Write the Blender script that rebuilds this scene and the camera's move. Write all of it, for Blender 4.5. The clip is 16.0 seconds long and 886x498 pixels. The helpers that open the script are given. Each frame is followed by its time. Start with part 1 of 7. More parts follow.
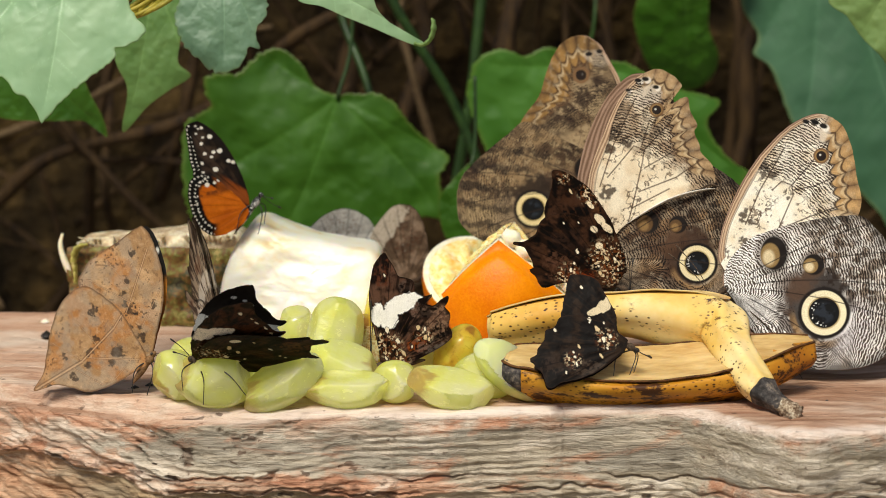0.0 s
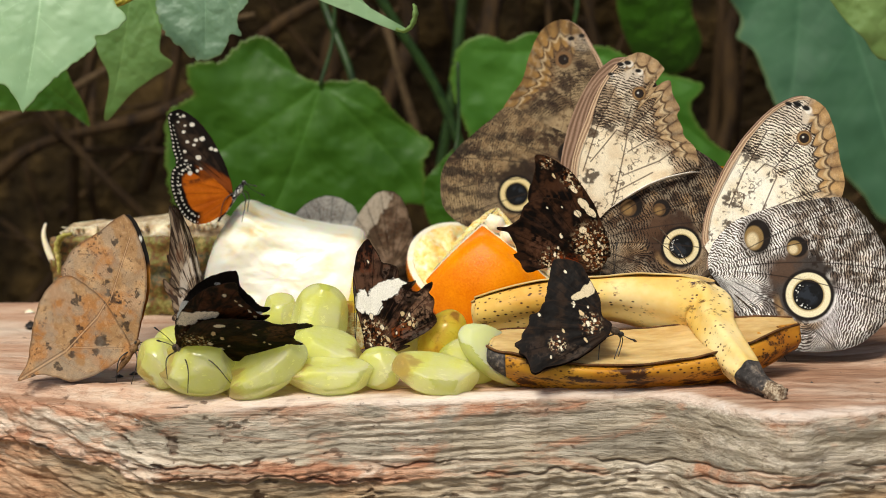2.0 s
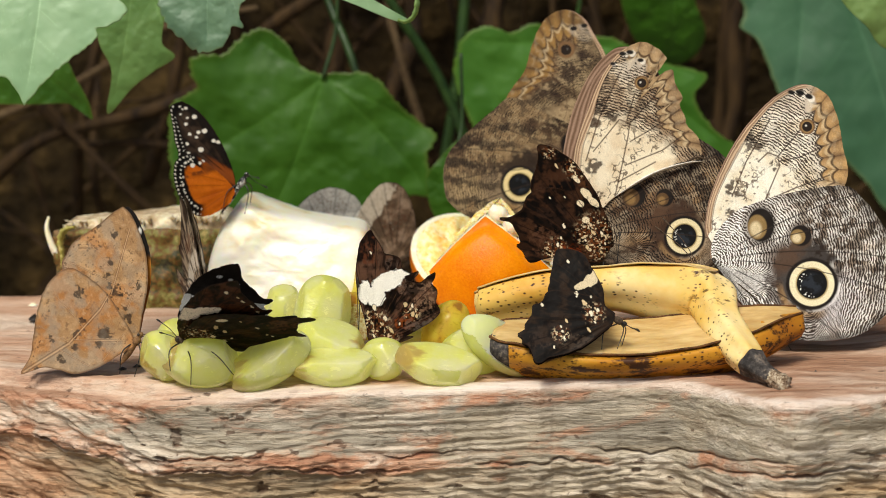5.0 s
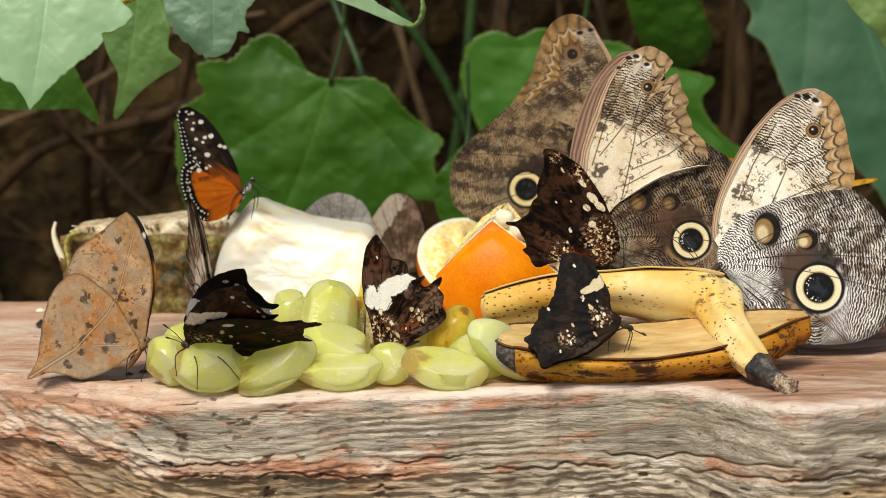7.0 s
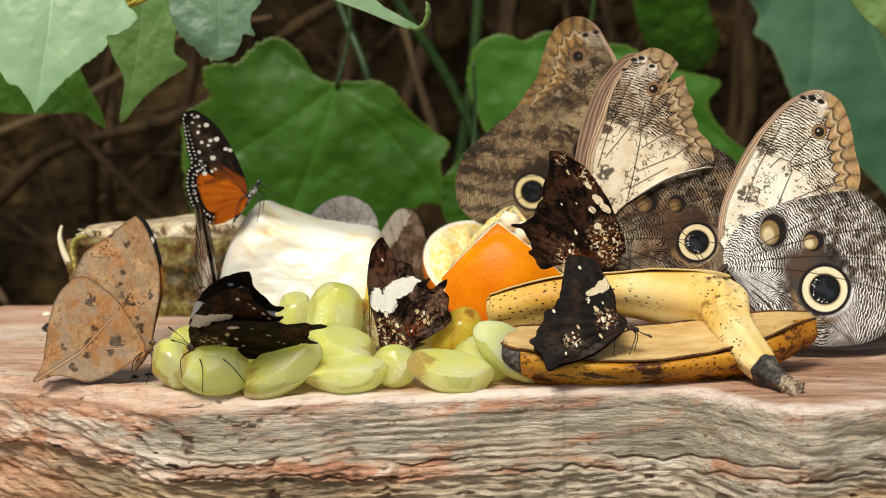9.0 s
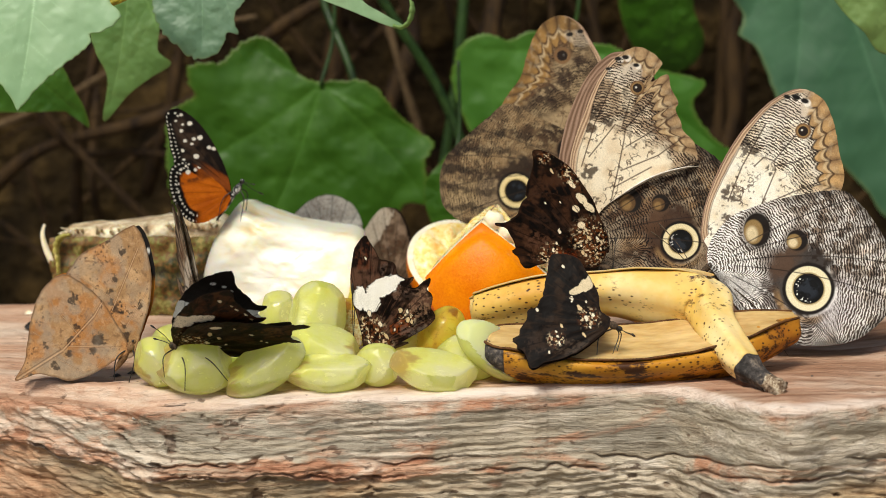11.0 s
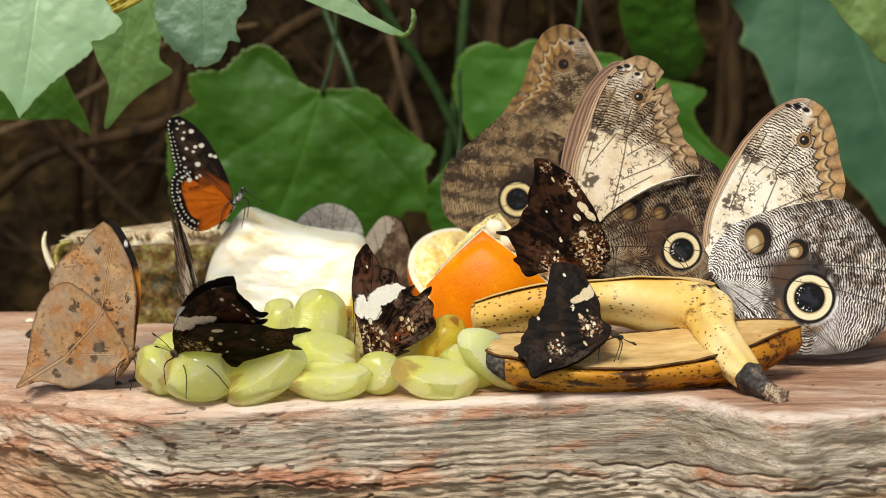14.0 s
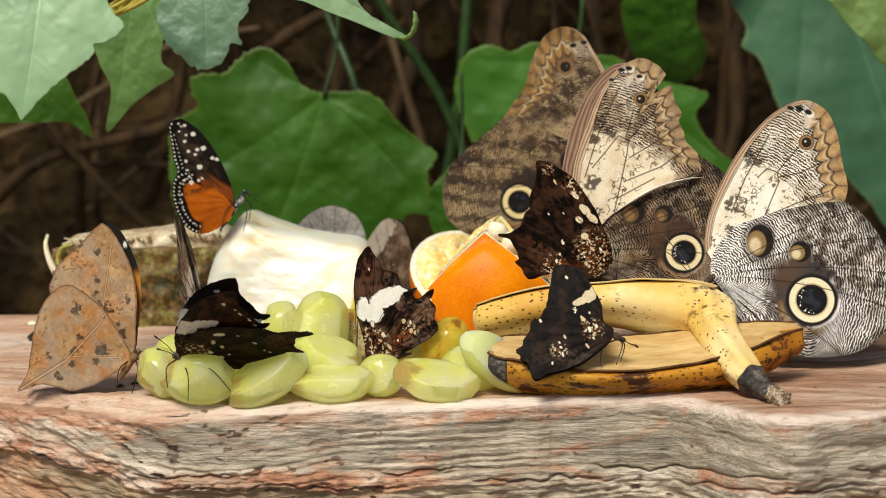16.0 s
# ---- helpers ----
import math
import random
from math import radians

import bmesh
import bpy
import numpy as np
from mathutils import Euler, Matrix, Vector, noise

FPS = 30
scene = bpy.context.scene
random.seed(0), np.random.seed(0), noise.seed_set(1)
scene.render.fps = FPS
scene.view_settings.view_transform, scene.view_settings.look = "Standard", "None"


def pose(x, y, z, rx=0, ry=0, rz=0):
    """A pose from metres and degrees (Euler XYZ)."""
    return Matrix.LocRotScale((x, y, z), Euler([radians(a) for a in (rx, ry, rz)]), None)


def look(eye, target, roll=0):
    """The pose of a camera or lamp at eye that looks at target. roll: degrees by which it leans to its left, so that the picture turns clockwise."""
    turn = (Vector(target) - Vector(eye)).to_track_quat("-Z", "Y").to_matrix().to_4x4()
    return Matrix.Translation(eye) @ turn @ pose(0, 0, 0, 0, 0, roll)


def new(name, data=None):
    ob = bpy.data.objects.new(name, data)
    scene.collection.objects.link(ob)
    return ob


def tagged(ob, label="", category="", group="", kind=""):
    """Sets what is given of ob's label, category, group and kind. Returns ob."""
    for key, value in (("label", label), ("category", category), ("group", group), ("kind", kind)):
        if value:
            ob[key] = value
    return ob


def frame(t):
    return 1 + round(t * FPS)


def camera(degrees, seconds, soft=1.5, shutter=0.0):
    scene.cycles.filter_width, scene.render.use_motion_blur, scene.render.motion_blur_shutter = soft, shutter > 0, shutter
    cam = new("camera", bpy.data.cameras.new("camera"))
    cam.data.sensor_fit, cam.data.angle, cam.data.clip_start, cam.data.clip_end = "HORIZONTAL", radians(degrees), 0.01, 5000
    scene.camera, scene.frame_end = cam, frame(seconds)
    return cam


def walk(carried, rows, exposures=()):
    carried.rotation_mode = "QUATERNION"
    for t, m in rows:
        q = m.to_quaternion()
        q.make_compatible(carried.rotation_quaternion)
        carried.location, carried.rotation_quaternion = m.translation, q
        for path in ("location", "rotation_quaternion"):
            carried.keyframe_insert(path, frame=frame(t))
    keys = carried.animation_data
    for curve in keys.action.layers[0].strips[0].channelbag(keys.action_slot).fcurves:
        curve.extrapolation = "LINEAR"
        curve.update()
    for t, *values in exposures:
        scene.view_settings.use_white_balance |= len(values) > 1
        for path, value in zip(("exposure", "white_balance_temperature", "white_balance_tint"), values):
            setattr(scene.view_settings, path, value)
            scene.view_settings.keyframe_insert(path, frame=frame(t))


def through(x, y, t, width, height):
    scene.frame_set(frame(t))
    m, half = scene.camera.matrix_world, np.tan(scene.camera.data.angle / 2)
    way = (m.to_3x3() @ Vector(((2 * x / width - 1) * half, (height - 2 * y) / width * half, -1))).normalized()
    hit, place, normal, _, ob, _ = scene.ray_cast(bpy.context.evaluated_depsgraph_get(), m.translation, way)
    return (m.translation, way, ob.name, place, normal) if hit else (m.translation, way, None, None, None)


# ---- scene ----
cam = camera(24.0, 16.0, soft=0.8)
PATH = [
    (0.0, 0.01098, -0.79888, 0.17046, 0.7433, -7.7843, -0.2419),
    (0.5, 0.01130, -0.79962, 0.17061, 1.0151, -8.0279, -0.3212),
    (1.0, 0.01253, -0.79927, 0.17041, 0.7861, -7.9449, -0.4394),
    (1.5, 0.01341, -0.79928, 0.16942, 0.5209, -8.0016, -0.6582),
    (2.0, 0.01247, -0.79799, 0.16923, 0.3958, -8.1065, -0.7473),
    (2.5, 0.01209, -0.79809, 0.16983, 0.5354, -8.0407, -0.8125),
    (3.0, 0.01311, -0.79806, 0.16869, 0.6999, -7.9954, -0.9375),
    (3.5, 0.01443, -0.79789, 0.16784, 0.6780, -8.0726, -1.0093),
    (4.0, 0.01446, -0.79710, 0.16754, 0.6653, -8.2682, -1.0655),
    (6.5, 0.01519, -0.79708, 0.16779, 0.5728, -8.1832, -1.0631),
    (7.0, 0.01580, -0.79675, 0.16701, 0.8766, -8.0967, -1.2191),
    (7.5, 0.01610, -0.79656, 0.16670, 1.0372, -8.1000, -1.2376),
    (8.0, 0.01683, -0.79644, 0.16573, 1.1985, -8.0426, -1.3981),
    (10.5, 0.01805, -0.79597, 0.16514, 0.8607, -7.8758, -1.2593),
    (11.0, 0.01872, -0.79513, 0.16389, 0.7690, -7.8797, -1.2313),
    (11.5, 0.01814, -0.79547, 0.16510, 0.7736, -7.8228, -1.2601),
    (12.0, 0.01729, -0.79529, 0.16507, 0.7522, -7.6489, -1.1893),
    (12.5, 0.01673, -0.79605, 0.16544, 0.6706, -7.4886, -1.2029),
    (13.0, 0.01809, -0.79562, 0.16406, 0.6959, -7.4369, -1.1869),
    (13.5, 0.01859, -0.79528, 0.16362, 0.8147, -7.5647, -1.1107),
    (14.0, 0.01799, -0.79547, 0.16403, 0.7489, -7.6568, -1.1224),
    (14.5, 0.01812, -0.79554, 0.16412, 0.6047, -7.5813, -1.1109),
    (15.0, 0.01838, -0.79493, 0.16392, 0.6814, -7.6712, -1.1213),
    (15.5, 0.01949, -0.79470, 0.16249, 0.7446, -7.7059, -1.1899),
    (16.0, 0.01801, -0.79520, 0.16358, 0.8050, -7.5594, -1.1595),
]
walk(cam, [(t, pose(x, y, z, 90 + pitch, 0, yaw) @ pose(0, 0, 0, 0, 0, roll)) for t, x, y, z, yaw, pitch, roll in PATH])
# the lens is focused on the fruit; what lies far behind it goes soft
cam.data.dof.use_dof = True
cam.data.dof.focus_distance = 0.83
cam.data.dof.aperture_fstop = 14.0

# ---- light ----
world = bpy.data.worlds.new("sky")
scene.world = world
world.use_nodes = True
wt = world.node_tree
sky = wt.nodes.new("ShaderNodeTexSky")
sky.sky_type = "NISHITA"
sky.sun_disc = False
sky.sun_elevation = radians(50)
sky.sun_rotation = radians(200)
sky.air_density, sky.dust_density = 1.0, 2.5
wt.links.new(sky.outputs[0], wt.nodes["Background"].inputs[0])
wt.nodes["Background"].inputs[1].default_value = 0.095
sun_data = bpy.data.lights.new("sun", "SUN")
sun_data.energy, sun_data.angle, sun_data.color = 4.95, radians(20), (1.0, 0.95, 0.83)
sun = new("sun", sun_data)
sun.matrix_world = look((-0.55, -1.4, 1.9), (0, 0.05, 0))
scene.view_settings.exposure = -0.41


# ---- small arithmetic ----
def lin(h):
    """sRGB hex to linear."""
    v = [int(h[i:i + 2], 16) / 255 for i in (0, 2, 4)]
    return np.array([c / 12.92 if c < 0.04045 else ((c + 0.055) / 1.055) ** 2.4 for c in v])


def hash2(i, j, seed):
    n = np.sin(i * 127.1 + j * 311.7 + seed * 74.7) * 43758.5453
    return n - np.floor(n)


def vnoise(x, y, seed=0):
    i, j = np.floor(x), np.floor(y)
    a, b = x - i, y - j
    a, b = a * a * (3 - 2 * a), b * b * (3 - 2 * b)
    return (hash2(i, j, seed) * (1 - a) + hash2(i + 1, j, seed) * a) * (1 - b) + (hash2(i, j + 1, seed) * (1 - a) + hash2(i + 1, j + 1, seed) * a) * b


def fbm(x, y, seed=0, octaves=4):
    s, k = 0.0, 0.5
    for o in range(octaves):
        s = s + k * vnoise(x * 2 ** o, y * 2 ** o, seed + o * 3)
        k *= 0.5
    return s / (1 - 0.5 ** octaves)


def step(a, b, x):
    t = np.clip((x - a) / (b - a), 0, 1)
    return t * t * (3 - 2 * t)


def mix(c, d, m):
    return c * (1 - m[:, None]) + np.asarray(d) * m[:, None]


def loop(points, n):
    """A smooth closed line of n points through the given ones, evenly spread by arc."""
    p = np.array(points, float)
    m, out = len(p), []
    for i in range(m):
        a, b, c, d = p[i - 1], p[i], p[(i + 1) % m], p[(i + 2) % m]
        t = np.linspace(0, 1, 24, endpoint=False)[:, None]
        out.append(0.5 * (2 * b + (c - a) * t + (2 * a - 5 * b + 4 * c - d) * t ** 2 + (3 * b - a - 3 * c + d) * t ** 3))
    q = np.concatenate(out)
    along = np.repeat(np.arange(m), 24) + np.tile(np.linspace(0, 1, 24, endpoint=False), m)
    gap = np.linalg.norm(np.diff(np.vstack([q, q[:1]]), axis=0), axis=1)
    s = np.concatenate([[0], np.cumsum(gap)])
    want = np.linspace(0, s[-1], n, endpoint=False)
    q2, along2 = np.vstack([q, q[:1]]), np.concatenate([along, [m]])
    return np.stack([np.interp(want, s, q2[:, k]) for k in range(q.shape[1])], 1), np.interp(want, s, along2), want


def line(points, n):
    """A smooth open line of n points through the given ones."""
    p = np.array(points, float)
    p = np.vstack([2 * p[0] - p[1], p, 2 * p[-1] - p[-2]])
    x = np.linspace(0, len(p) - 3 - 1e-6, n)
    i = x.astype(int)
    t = (x - i)[:, None]
    a, b, c, d = p[i], p[i + 1], p[i + 2], p[i + 3]
    return 0.5 * (2 * b + (c - a) * t + (2 * a - 5 * b + 4 * c - d) * t ** 2 + (3 * b - a - 3 * c + d) * t ** 3)


# ---- mesh helpers ----
def mesh_of(name, verts, faces, material, attrs=(), smooth=True):
    me = bpy.data.meshes.new(name)
    me.from_pydata(np.asarray(verts).tolist(), [], faces if isinstance(faces, list) else faces.tolist())
    for mat in material if isinstance(material, (list, tuple)) else [material]:
        me.materials.append(mat)
    for key, value in attrs:
        if value.ndim == 2:
            at = me.attributes.new(key, "FLOAT_COLOR", "POINT")
            at.data.foreach_set("color", np.hstack([value, np.ones((len(value), 1))]).astype(np.float32).ravel())
        else:
            at = me.attributes.new(key, "FLOAT", "POINT")
            at.data.foreach_set("value", value.astype(np.float32))
    if smooth:
        me.polygons.foreach_set("use_smooth", [True] * len(me.polygons))
    me.update()
    return me


def piece(name, me, parent=None, label="", at=None):
    ob = new(name, me)
    if parent is not None:
        ob.parent = parent
    if at is not None:
        ob.matrix_basis = at
    if label:
        ob["label"] = label
    return ob


def grid_faces(rows, cols, wrap=False):
    i, j = np.meshgrid(np.arange(rows - 1), np.arange(cols if wrap else cols - 1), indexing="ij")
    k = (j + 1) % cols
    return np.stack([i * cols + j, i * cols + k, (i + 1) * cols + k, (i + 1) * cols + j], -1).reshape(-1, 4)


def tube_data(points, radii, n=8, squash=1.0):
    """Rings of a tube along points, with both ends closed by fans."""
    p = np.asarray(points, float)
    r = np.broadcast_to(np.asarray(radii, float), (len(p),))
    tan = np.gradient(p, axis=0)
    tan /= np.linalg.norm(tan, axis=1)[:, None] + 1e-12
    side = np.cross(tan[0], (0.3, 0.2, 0.93))
    side /= np.linalg.norm(side)
    verts = []
    for i in range(len(p)):
        side = side - tan[i] * side.dot(tan[i])
        side /= np.linalg.norm(side) + 1e-12
        up = np.cross(tan[i], side)
        a = np.linspace(0, 2 * np.pi, n, endpoint=False)
        verts.append(p[i] + r[i] * (np.cos(a)[:, None] * side + squash * np.sin(a)[:, None] * up))
    v = np.vstack(verts + [p[:1], p[-1:]])
    f = grid_faces(len(p), n, True).tolist()
    last = (len(p) - 1) * n
    for k in range(n):
        f.append([len(p) * n, (k + 1) % n, k])
        f.append([len(p) * n + 1, last + k, last + (k + 1) % n])
    return v, f


def tube(name, points, radii, material, parent, n=8, label="", squash=1.0):
    v, f = tube_data(points, radii, n, squash)
    return piece(name, mesh_of(name, v, f, material), parent, label)


def joined(datas):
    vs, fs, k = [], [], 0
    for v, f in datas:
        vs.append(v)
        fs += [[a + k for a in q] for q in f]
        k += len(v)
    return np.vstack(vs), fs


# ---- materials ----
def material(name, rough=0.6, spec=0.5):
    m = bpy.data.materials.new(name)
    m.use_nodes = True
    nt = m.node_tree
    b = nt.nodes["Principled BSDF"]
    b.inputs["Roughness"].default_value = rough
    b.inputs["Specular IOR Level"].default_value = spec
    return m, nt, b


def node(nt, kind, inputs=(), **props):
    n = nt.nodes.new(kind)
    for k, v in props.items():
        setattr(n, k, v)
    for k, v in dict(inputs).items():
        if isinstance(v, bpy.types.NodeSocket):
            nt.links.new(v, n.inputs[k])
        else:
            n.inputs[k].default_value = v
    return n


def ramp(nt, fac, stops):
    n = nt.nodes.new("ShaderNodeValToRGB")
    nt.links.new(fac, n.inputs[0])
    el = n.color_ramp.elements
    while len(el) < len(stops):
        el.new(0.5)
    for e, (p, c) in zip(el, stops):
        e.position, e.color = p, (*c, 1)
    return n.outputs[0]


def noise_tex(nt, scale, detail=4, rough=0.55, vec=None, distortion=0.0):
    n = node(nt, "ShaderNodeTexNoise", {"Scale": scale, "Detail": detail, "Roughness": rough, "Distortion": distortion})
    if vec is not None:
        nt.links.new(vec, n.inputs["Vector"])
    return n.outputs["Fac"]


def coords(nt, scale=(1, 1, 1)):
    c = nt.nodes.new("ShaderNodeTexCoord")
    return node(nt, "ShaderNodeMapping", {"Vector": c.outputs["Object"], "Scale": scale}).outputs[0]


def blend(nt, fac, a, b, kind="MIX"):
    n = node(nt, "ShaderNodeMix", data_type="RGBA", blend_type=kind)
    for s, v in ((n.inputs[0], fac), (n.inputs[6], a), (n.inputs[7], b)):
        if isinstance(v, bpy.types.NodeSocket):
            nt.links.new(v, s)
        else:
            s.default_value = v if not isinstance(v, (tuple, list, np.ndarray)) else (*v[:3], 1)
    return n.outputs[2]


def bump(nt, b, height, strength=0.3, distance=0.001):
    n = node(nt, "ShaderNodeBump", {"Height": height, "Strength": strength, "Distance": distance})
    nt.links.new(n.outputs[0], b.inputs["Normal"])


def mapped(nt, value, a, b, c=0.0, d=1.0):
    return node(nt, "ShaderNodeMapRange", {0: value, 1: a, 2: b, 3: c, 4: d}).outputs[0]


def simple(name, stops, scale, rough=0.6, spec=0.4, bump_s=0.2, dist=0.0005, sss=0.0, sss_r=(0.005, 0.003, 0.001), stretch=(1, 1, 1), fine=4.0, coat=0.0):
    """A surface with colour by noise at two scales."""
    m, nt, b = material(name, rough, spec)
    co = coords(nt, stretch)
    n1 = noise_tex(nt, scale, 6, 0.6, co)
    n2 = noise_tex(nt, scale * fine, 4, 0.6, co)
    mixed = node(nt, "ShaderNodeMath", {0: n1, 1: mapped(nt, n2, 0.3, 0.7, -0.12, 0.12)}, operation="ADD").outputs[0]
    nt.links.new(ramp(nt, mixed, stops), b.inputs["Base Color"])
    bump(nt, b, n2, bump_s, dist)
    nt.links.new(mapped(nt, n2, 0.3, 0.7, rough - 0.08, rough + 0.08), b.inputs["Roughness"])
    if sss:
        b.inputs["Subsurface Weight"].default_value = sss
        b.inputs["Subsurface Radius"].default_value = sss_r
        b.inputs["Subsurface Scale"].default_value = 1.0
    b.inputs["Coat Weight"].default_value = coat
    return m


def wing_material(name, rough=0.55, sheen=0.0, spec=0.3, thin=0.08):
    """Colour from the wing's own markings; fine cross-ripples where the wing has them; scale grain."""
    m, nt, b = material(name, rough, spec)
    col = node(nt, "ShaderNodeAttribute", attribute_name="Col").outputs["Color"]
    ph = node(nt, "ShaderNodeAttribute", attribute_name="phase").outputs["Fac"]
    mask = node(nt, "ShaderNodeAttribute", attribute_name="ripple").outputs["Fac"]
    co = coords(nt)
    n1 = noise_tex(nt, 460, 4, 0.66, co)
    n2 = noise_tex(nt, 2600, 2, 0.6, co)
    n3 = noise_tex(nt, 150, 3, 0.6, co)
    a = node(nt, "ShaderNodeMath", {0: ph, 1: 5.5}, operation="MULTIPLY").outputs[0]
    d = node(nt, "ShaderNodeMath", {0: n1, 1: 17.0}, operation="MULTIPLY").outputs[0]
    s = node(nt, "ShaderNodeMath", {0: node(nt, "ShaderNodeMath", {0: a, 1: d}, operation="ADD").outputs[0]}, operation="SINE").outputs[0]
    s = node(nt, "ShaderNodeMath", {0: s, 1: mapped(nt, n3, 0.3, 0.7, -0.25, 0.25)}, operation="ADD").outputs[0]
    # the stronger the mark, the broader the dark ripples
    s = node(nt, "ShaderNodeMath", {0: s, 1: mapped(nt, mask, 0, 1, -1.35, 0.45)}, operation="ADD").outputs[0]
    f = mapped(nt, s, -0.05, 0.2)
    ink = blend(nt, 1.0, col, (0.1, 0.078, 0.062), "MULTIPLY")
    c = blend(nt, f, col, ink)
    g = blend(nt, 1.0, c, ramp(nt, n2, [(0.25, (0.78, 0.77, 0.75)), (0.75, (1.14, 1.14, 1.14))]), "MULTIPLY")
    nt.links.new(g, b.inputs["Base Color"])
    bump(nt, b, n2, 0.25, 0.0002)
    b.inputs["Sheen Weight"].default_value = sheen
    # a wing is thin: some light comes through it
    tr = node(nt, "ShaderNodeBsdfTranslucent")
    nt.links.new(g, tr.inputs["Color"])
    mx = node(nt, "ShaderNodeMixShader", {0: thin, 1: b.outputs[0], 2: tr.outputs[0]})
    nt.links.new(mx.outputs[0], nt.nodes["Material Output"].inputs[0])
    return m


OWL = wing_material("owl_wing_scales", 0.7, 0.1, 0.2)
DARK = wing_material("dark_wing_scales", 0.5, 0.0, 0.07)
TIGER = wing_material("tiger_wing_scales", 0.55, 0.0, 0.12)
DEADLEAF = wing_material("dead_leaf_wing_scales", 0.7, 0.1, 0.25)
BODY = simple("brown_body_fur", [(0.3, (0.03, 0.02, 0.013)), (0.7, (0.12, 0.08, 0.05))], 900, 0.8, 0.2, 0.6)
BLACK = simple("black_chitin", [(0.3, (0.008, 0.007, 0.006)), (0.7, (0.03, 0.022, 0.016))], 700, 0.45, 0.5, 0.2)
SPOTTED = simple("black_white_body", [(0.54, (0.01, 0.01, 0.01)), (0.6, (0.6, 0.6, 0.56))], 420, 0.5, 0.4, 0.2)
TANFUR = simple("tan_body_fur", [(0.3, (0.12, 0.06, 0.025)), (0.7, (0.3, 0.17, 0.08))], 900, 0.8, 0.2, 0.6)
ORANGE_PEEL = simple("orange_peel", [(0.3, (0.74, 0.17, 0.0)), (0.7, (0.9, 0.3, 0.0))], 45, 0.4, 0.2, 0.4, 0.0005, 0.06, fine=22)
PITH = simple("citrus_pith", [(0.3, (0.84, 0.72, 0.46)), (0.7, (0.93, 0.87, 0.7))], 120, 0.6, 0.3, 0.3, 0.0005, 0.3)
PULP = simple("citrus_pulp", [(0.3, (0.92, 0.56, 0.12)), (0.55, (0.95, 0.76, 0.34)), (0.7, (0.97, 0.9, 0.62))], 90, 0.3, 0.5, 0.25, 0.0007, 0.5, stretch=(1, 1, 3))
PINE = simple("pineapple_flesh", [(0.25, (0.88, 0.7, 0.36)), (0.42, (0.93, 0.87, 0.67)), (0.62, (0.95, 0.92, 0.8))], 17, 0.35, 0.5, 0.3, 0.001, 0.35, stretch=(1, 1, 2))
RIND = simple("pineapple_rind", [(0.3, (0.016, 0.01, 0.003)), (0.42, (0.06, 0.055, 0.012)), (0.52, (0.17, 0.075, 0.018)), (0.62, (0.16, 0.16, 0.035)), (0.75, (0.4, 0.3, 0.1))], 75, 0.6, 0.4, 0.6, 0.001)


def juicy(name, stops, scale, through=0.5, rough=0.22, bump_s=0.1):
    """Wet translucent fruit: part of the light goes through."""
    m, nt, b = material(name, rough, 0.35)
    co = coords(nt)
    n1 = noise_tex(nt, scale, 5, 0.6, co)
    n2 = noise_tex(nt, scale * 6, 3, 0.6, coords(nt, (0.4, 1, 1)))
    # the ends go brown
    old = node(nt, "ShaderNodeAttribute", attribute_name="browned").outputs["Fac"]
    old = node(nt, "ShaderNodeMath", {0: old, 1: mapped(nt, n2, 0.3, 0.7, -0.3, 0.3)}, operation="ADD").outputs[0]
    nt.links.new(blend(nt, mapped(nt, old, 0.35, 0.9, 0, 0.85), ramp(nt, n1, stops), (0.42, 0.2, 0.045)), b.inputs["Base Color"])
    b.inputs["Transmission Weight"].default_value = through
    b.inputs["IOR"].default_value = 1.36
    b.inputs["Subsurface Weight"].default_value = 1.0
    b.inputs["Subsurface Radius"].default_value = (0.02, 0.02, 0.008)
    b.inputs["Subsurface Scale"].default_value = 0.4
    nt.links.new(mapped(nt, n2, 0.3, 0.7, rough - 0.06, rough + 0.14), b.inputs["Roughness"])
    b.inputs["Coat Weight"].default_value = 0.3
    b.inputs["Coat Roughness"].default_value = 0.08
    bump(nt, b, n2, bump_s, 0.0006)
    # light that comes in on the far side glows through
    tr = node(nt, "ShaderNodeBsdfTranslucent", {"Color": (*[min(1.0, 1.05 * q) for q in stops[-1][1]], 1)})
    mx = node(nt, "ShaderNodeMixShader", {0: 0.38, 1: b.outputs[0], 2: tr.outputs[0]})
    nt.links.new(mx.outputs[0], nt.nodes["Material Output"].inputs[0])
    return m


GRAPE = juicy("grape_skin", [(0.32, (0.74, 0.7, 0.08)), (0.44, (0.78, 0.83, 0.16)), (0.68, (0.9, 0.93, 0.46))], 60, 0.2, 0.12, 0.12)
GFLESH = juicy("grape_flesh", [(0.32, (0.8, 0.76, 0.12)), (0.44, (0.86, 0.89, 0.26)), (0.68, (0.95, 0.96, 0.6))], 80, 0.2, 0.17, 0.6)
GWHITE = juicy("whitish_grape_flesh", [(0.3, (0.8, 0.89, 0.38)), (0.7, (0.93, 0.97, 0.6))], 50, 0.04, 0.5, 0.12)
YGRAPE = juicy("yellow_grape_skin", [(0.34, (0.34, 0.12, 0.02)), (0.4, (0.7, 0.46, 0.05)), (0.55, (0.78, 0.66, 0.08)), (0.75, (0.82, 0.76, 0.2))], 110, 0.15, 0.28)
BROWNED = simple("browned_flesh", [(0.35, (0.5, 0.27, 0.07)), (0.5, (0.72, 0.58, 0.26)), (0.65, (0.85, 0.8, 0.5))], 260, 0.35, 0.4, 0.5, 0.001, 0.4)
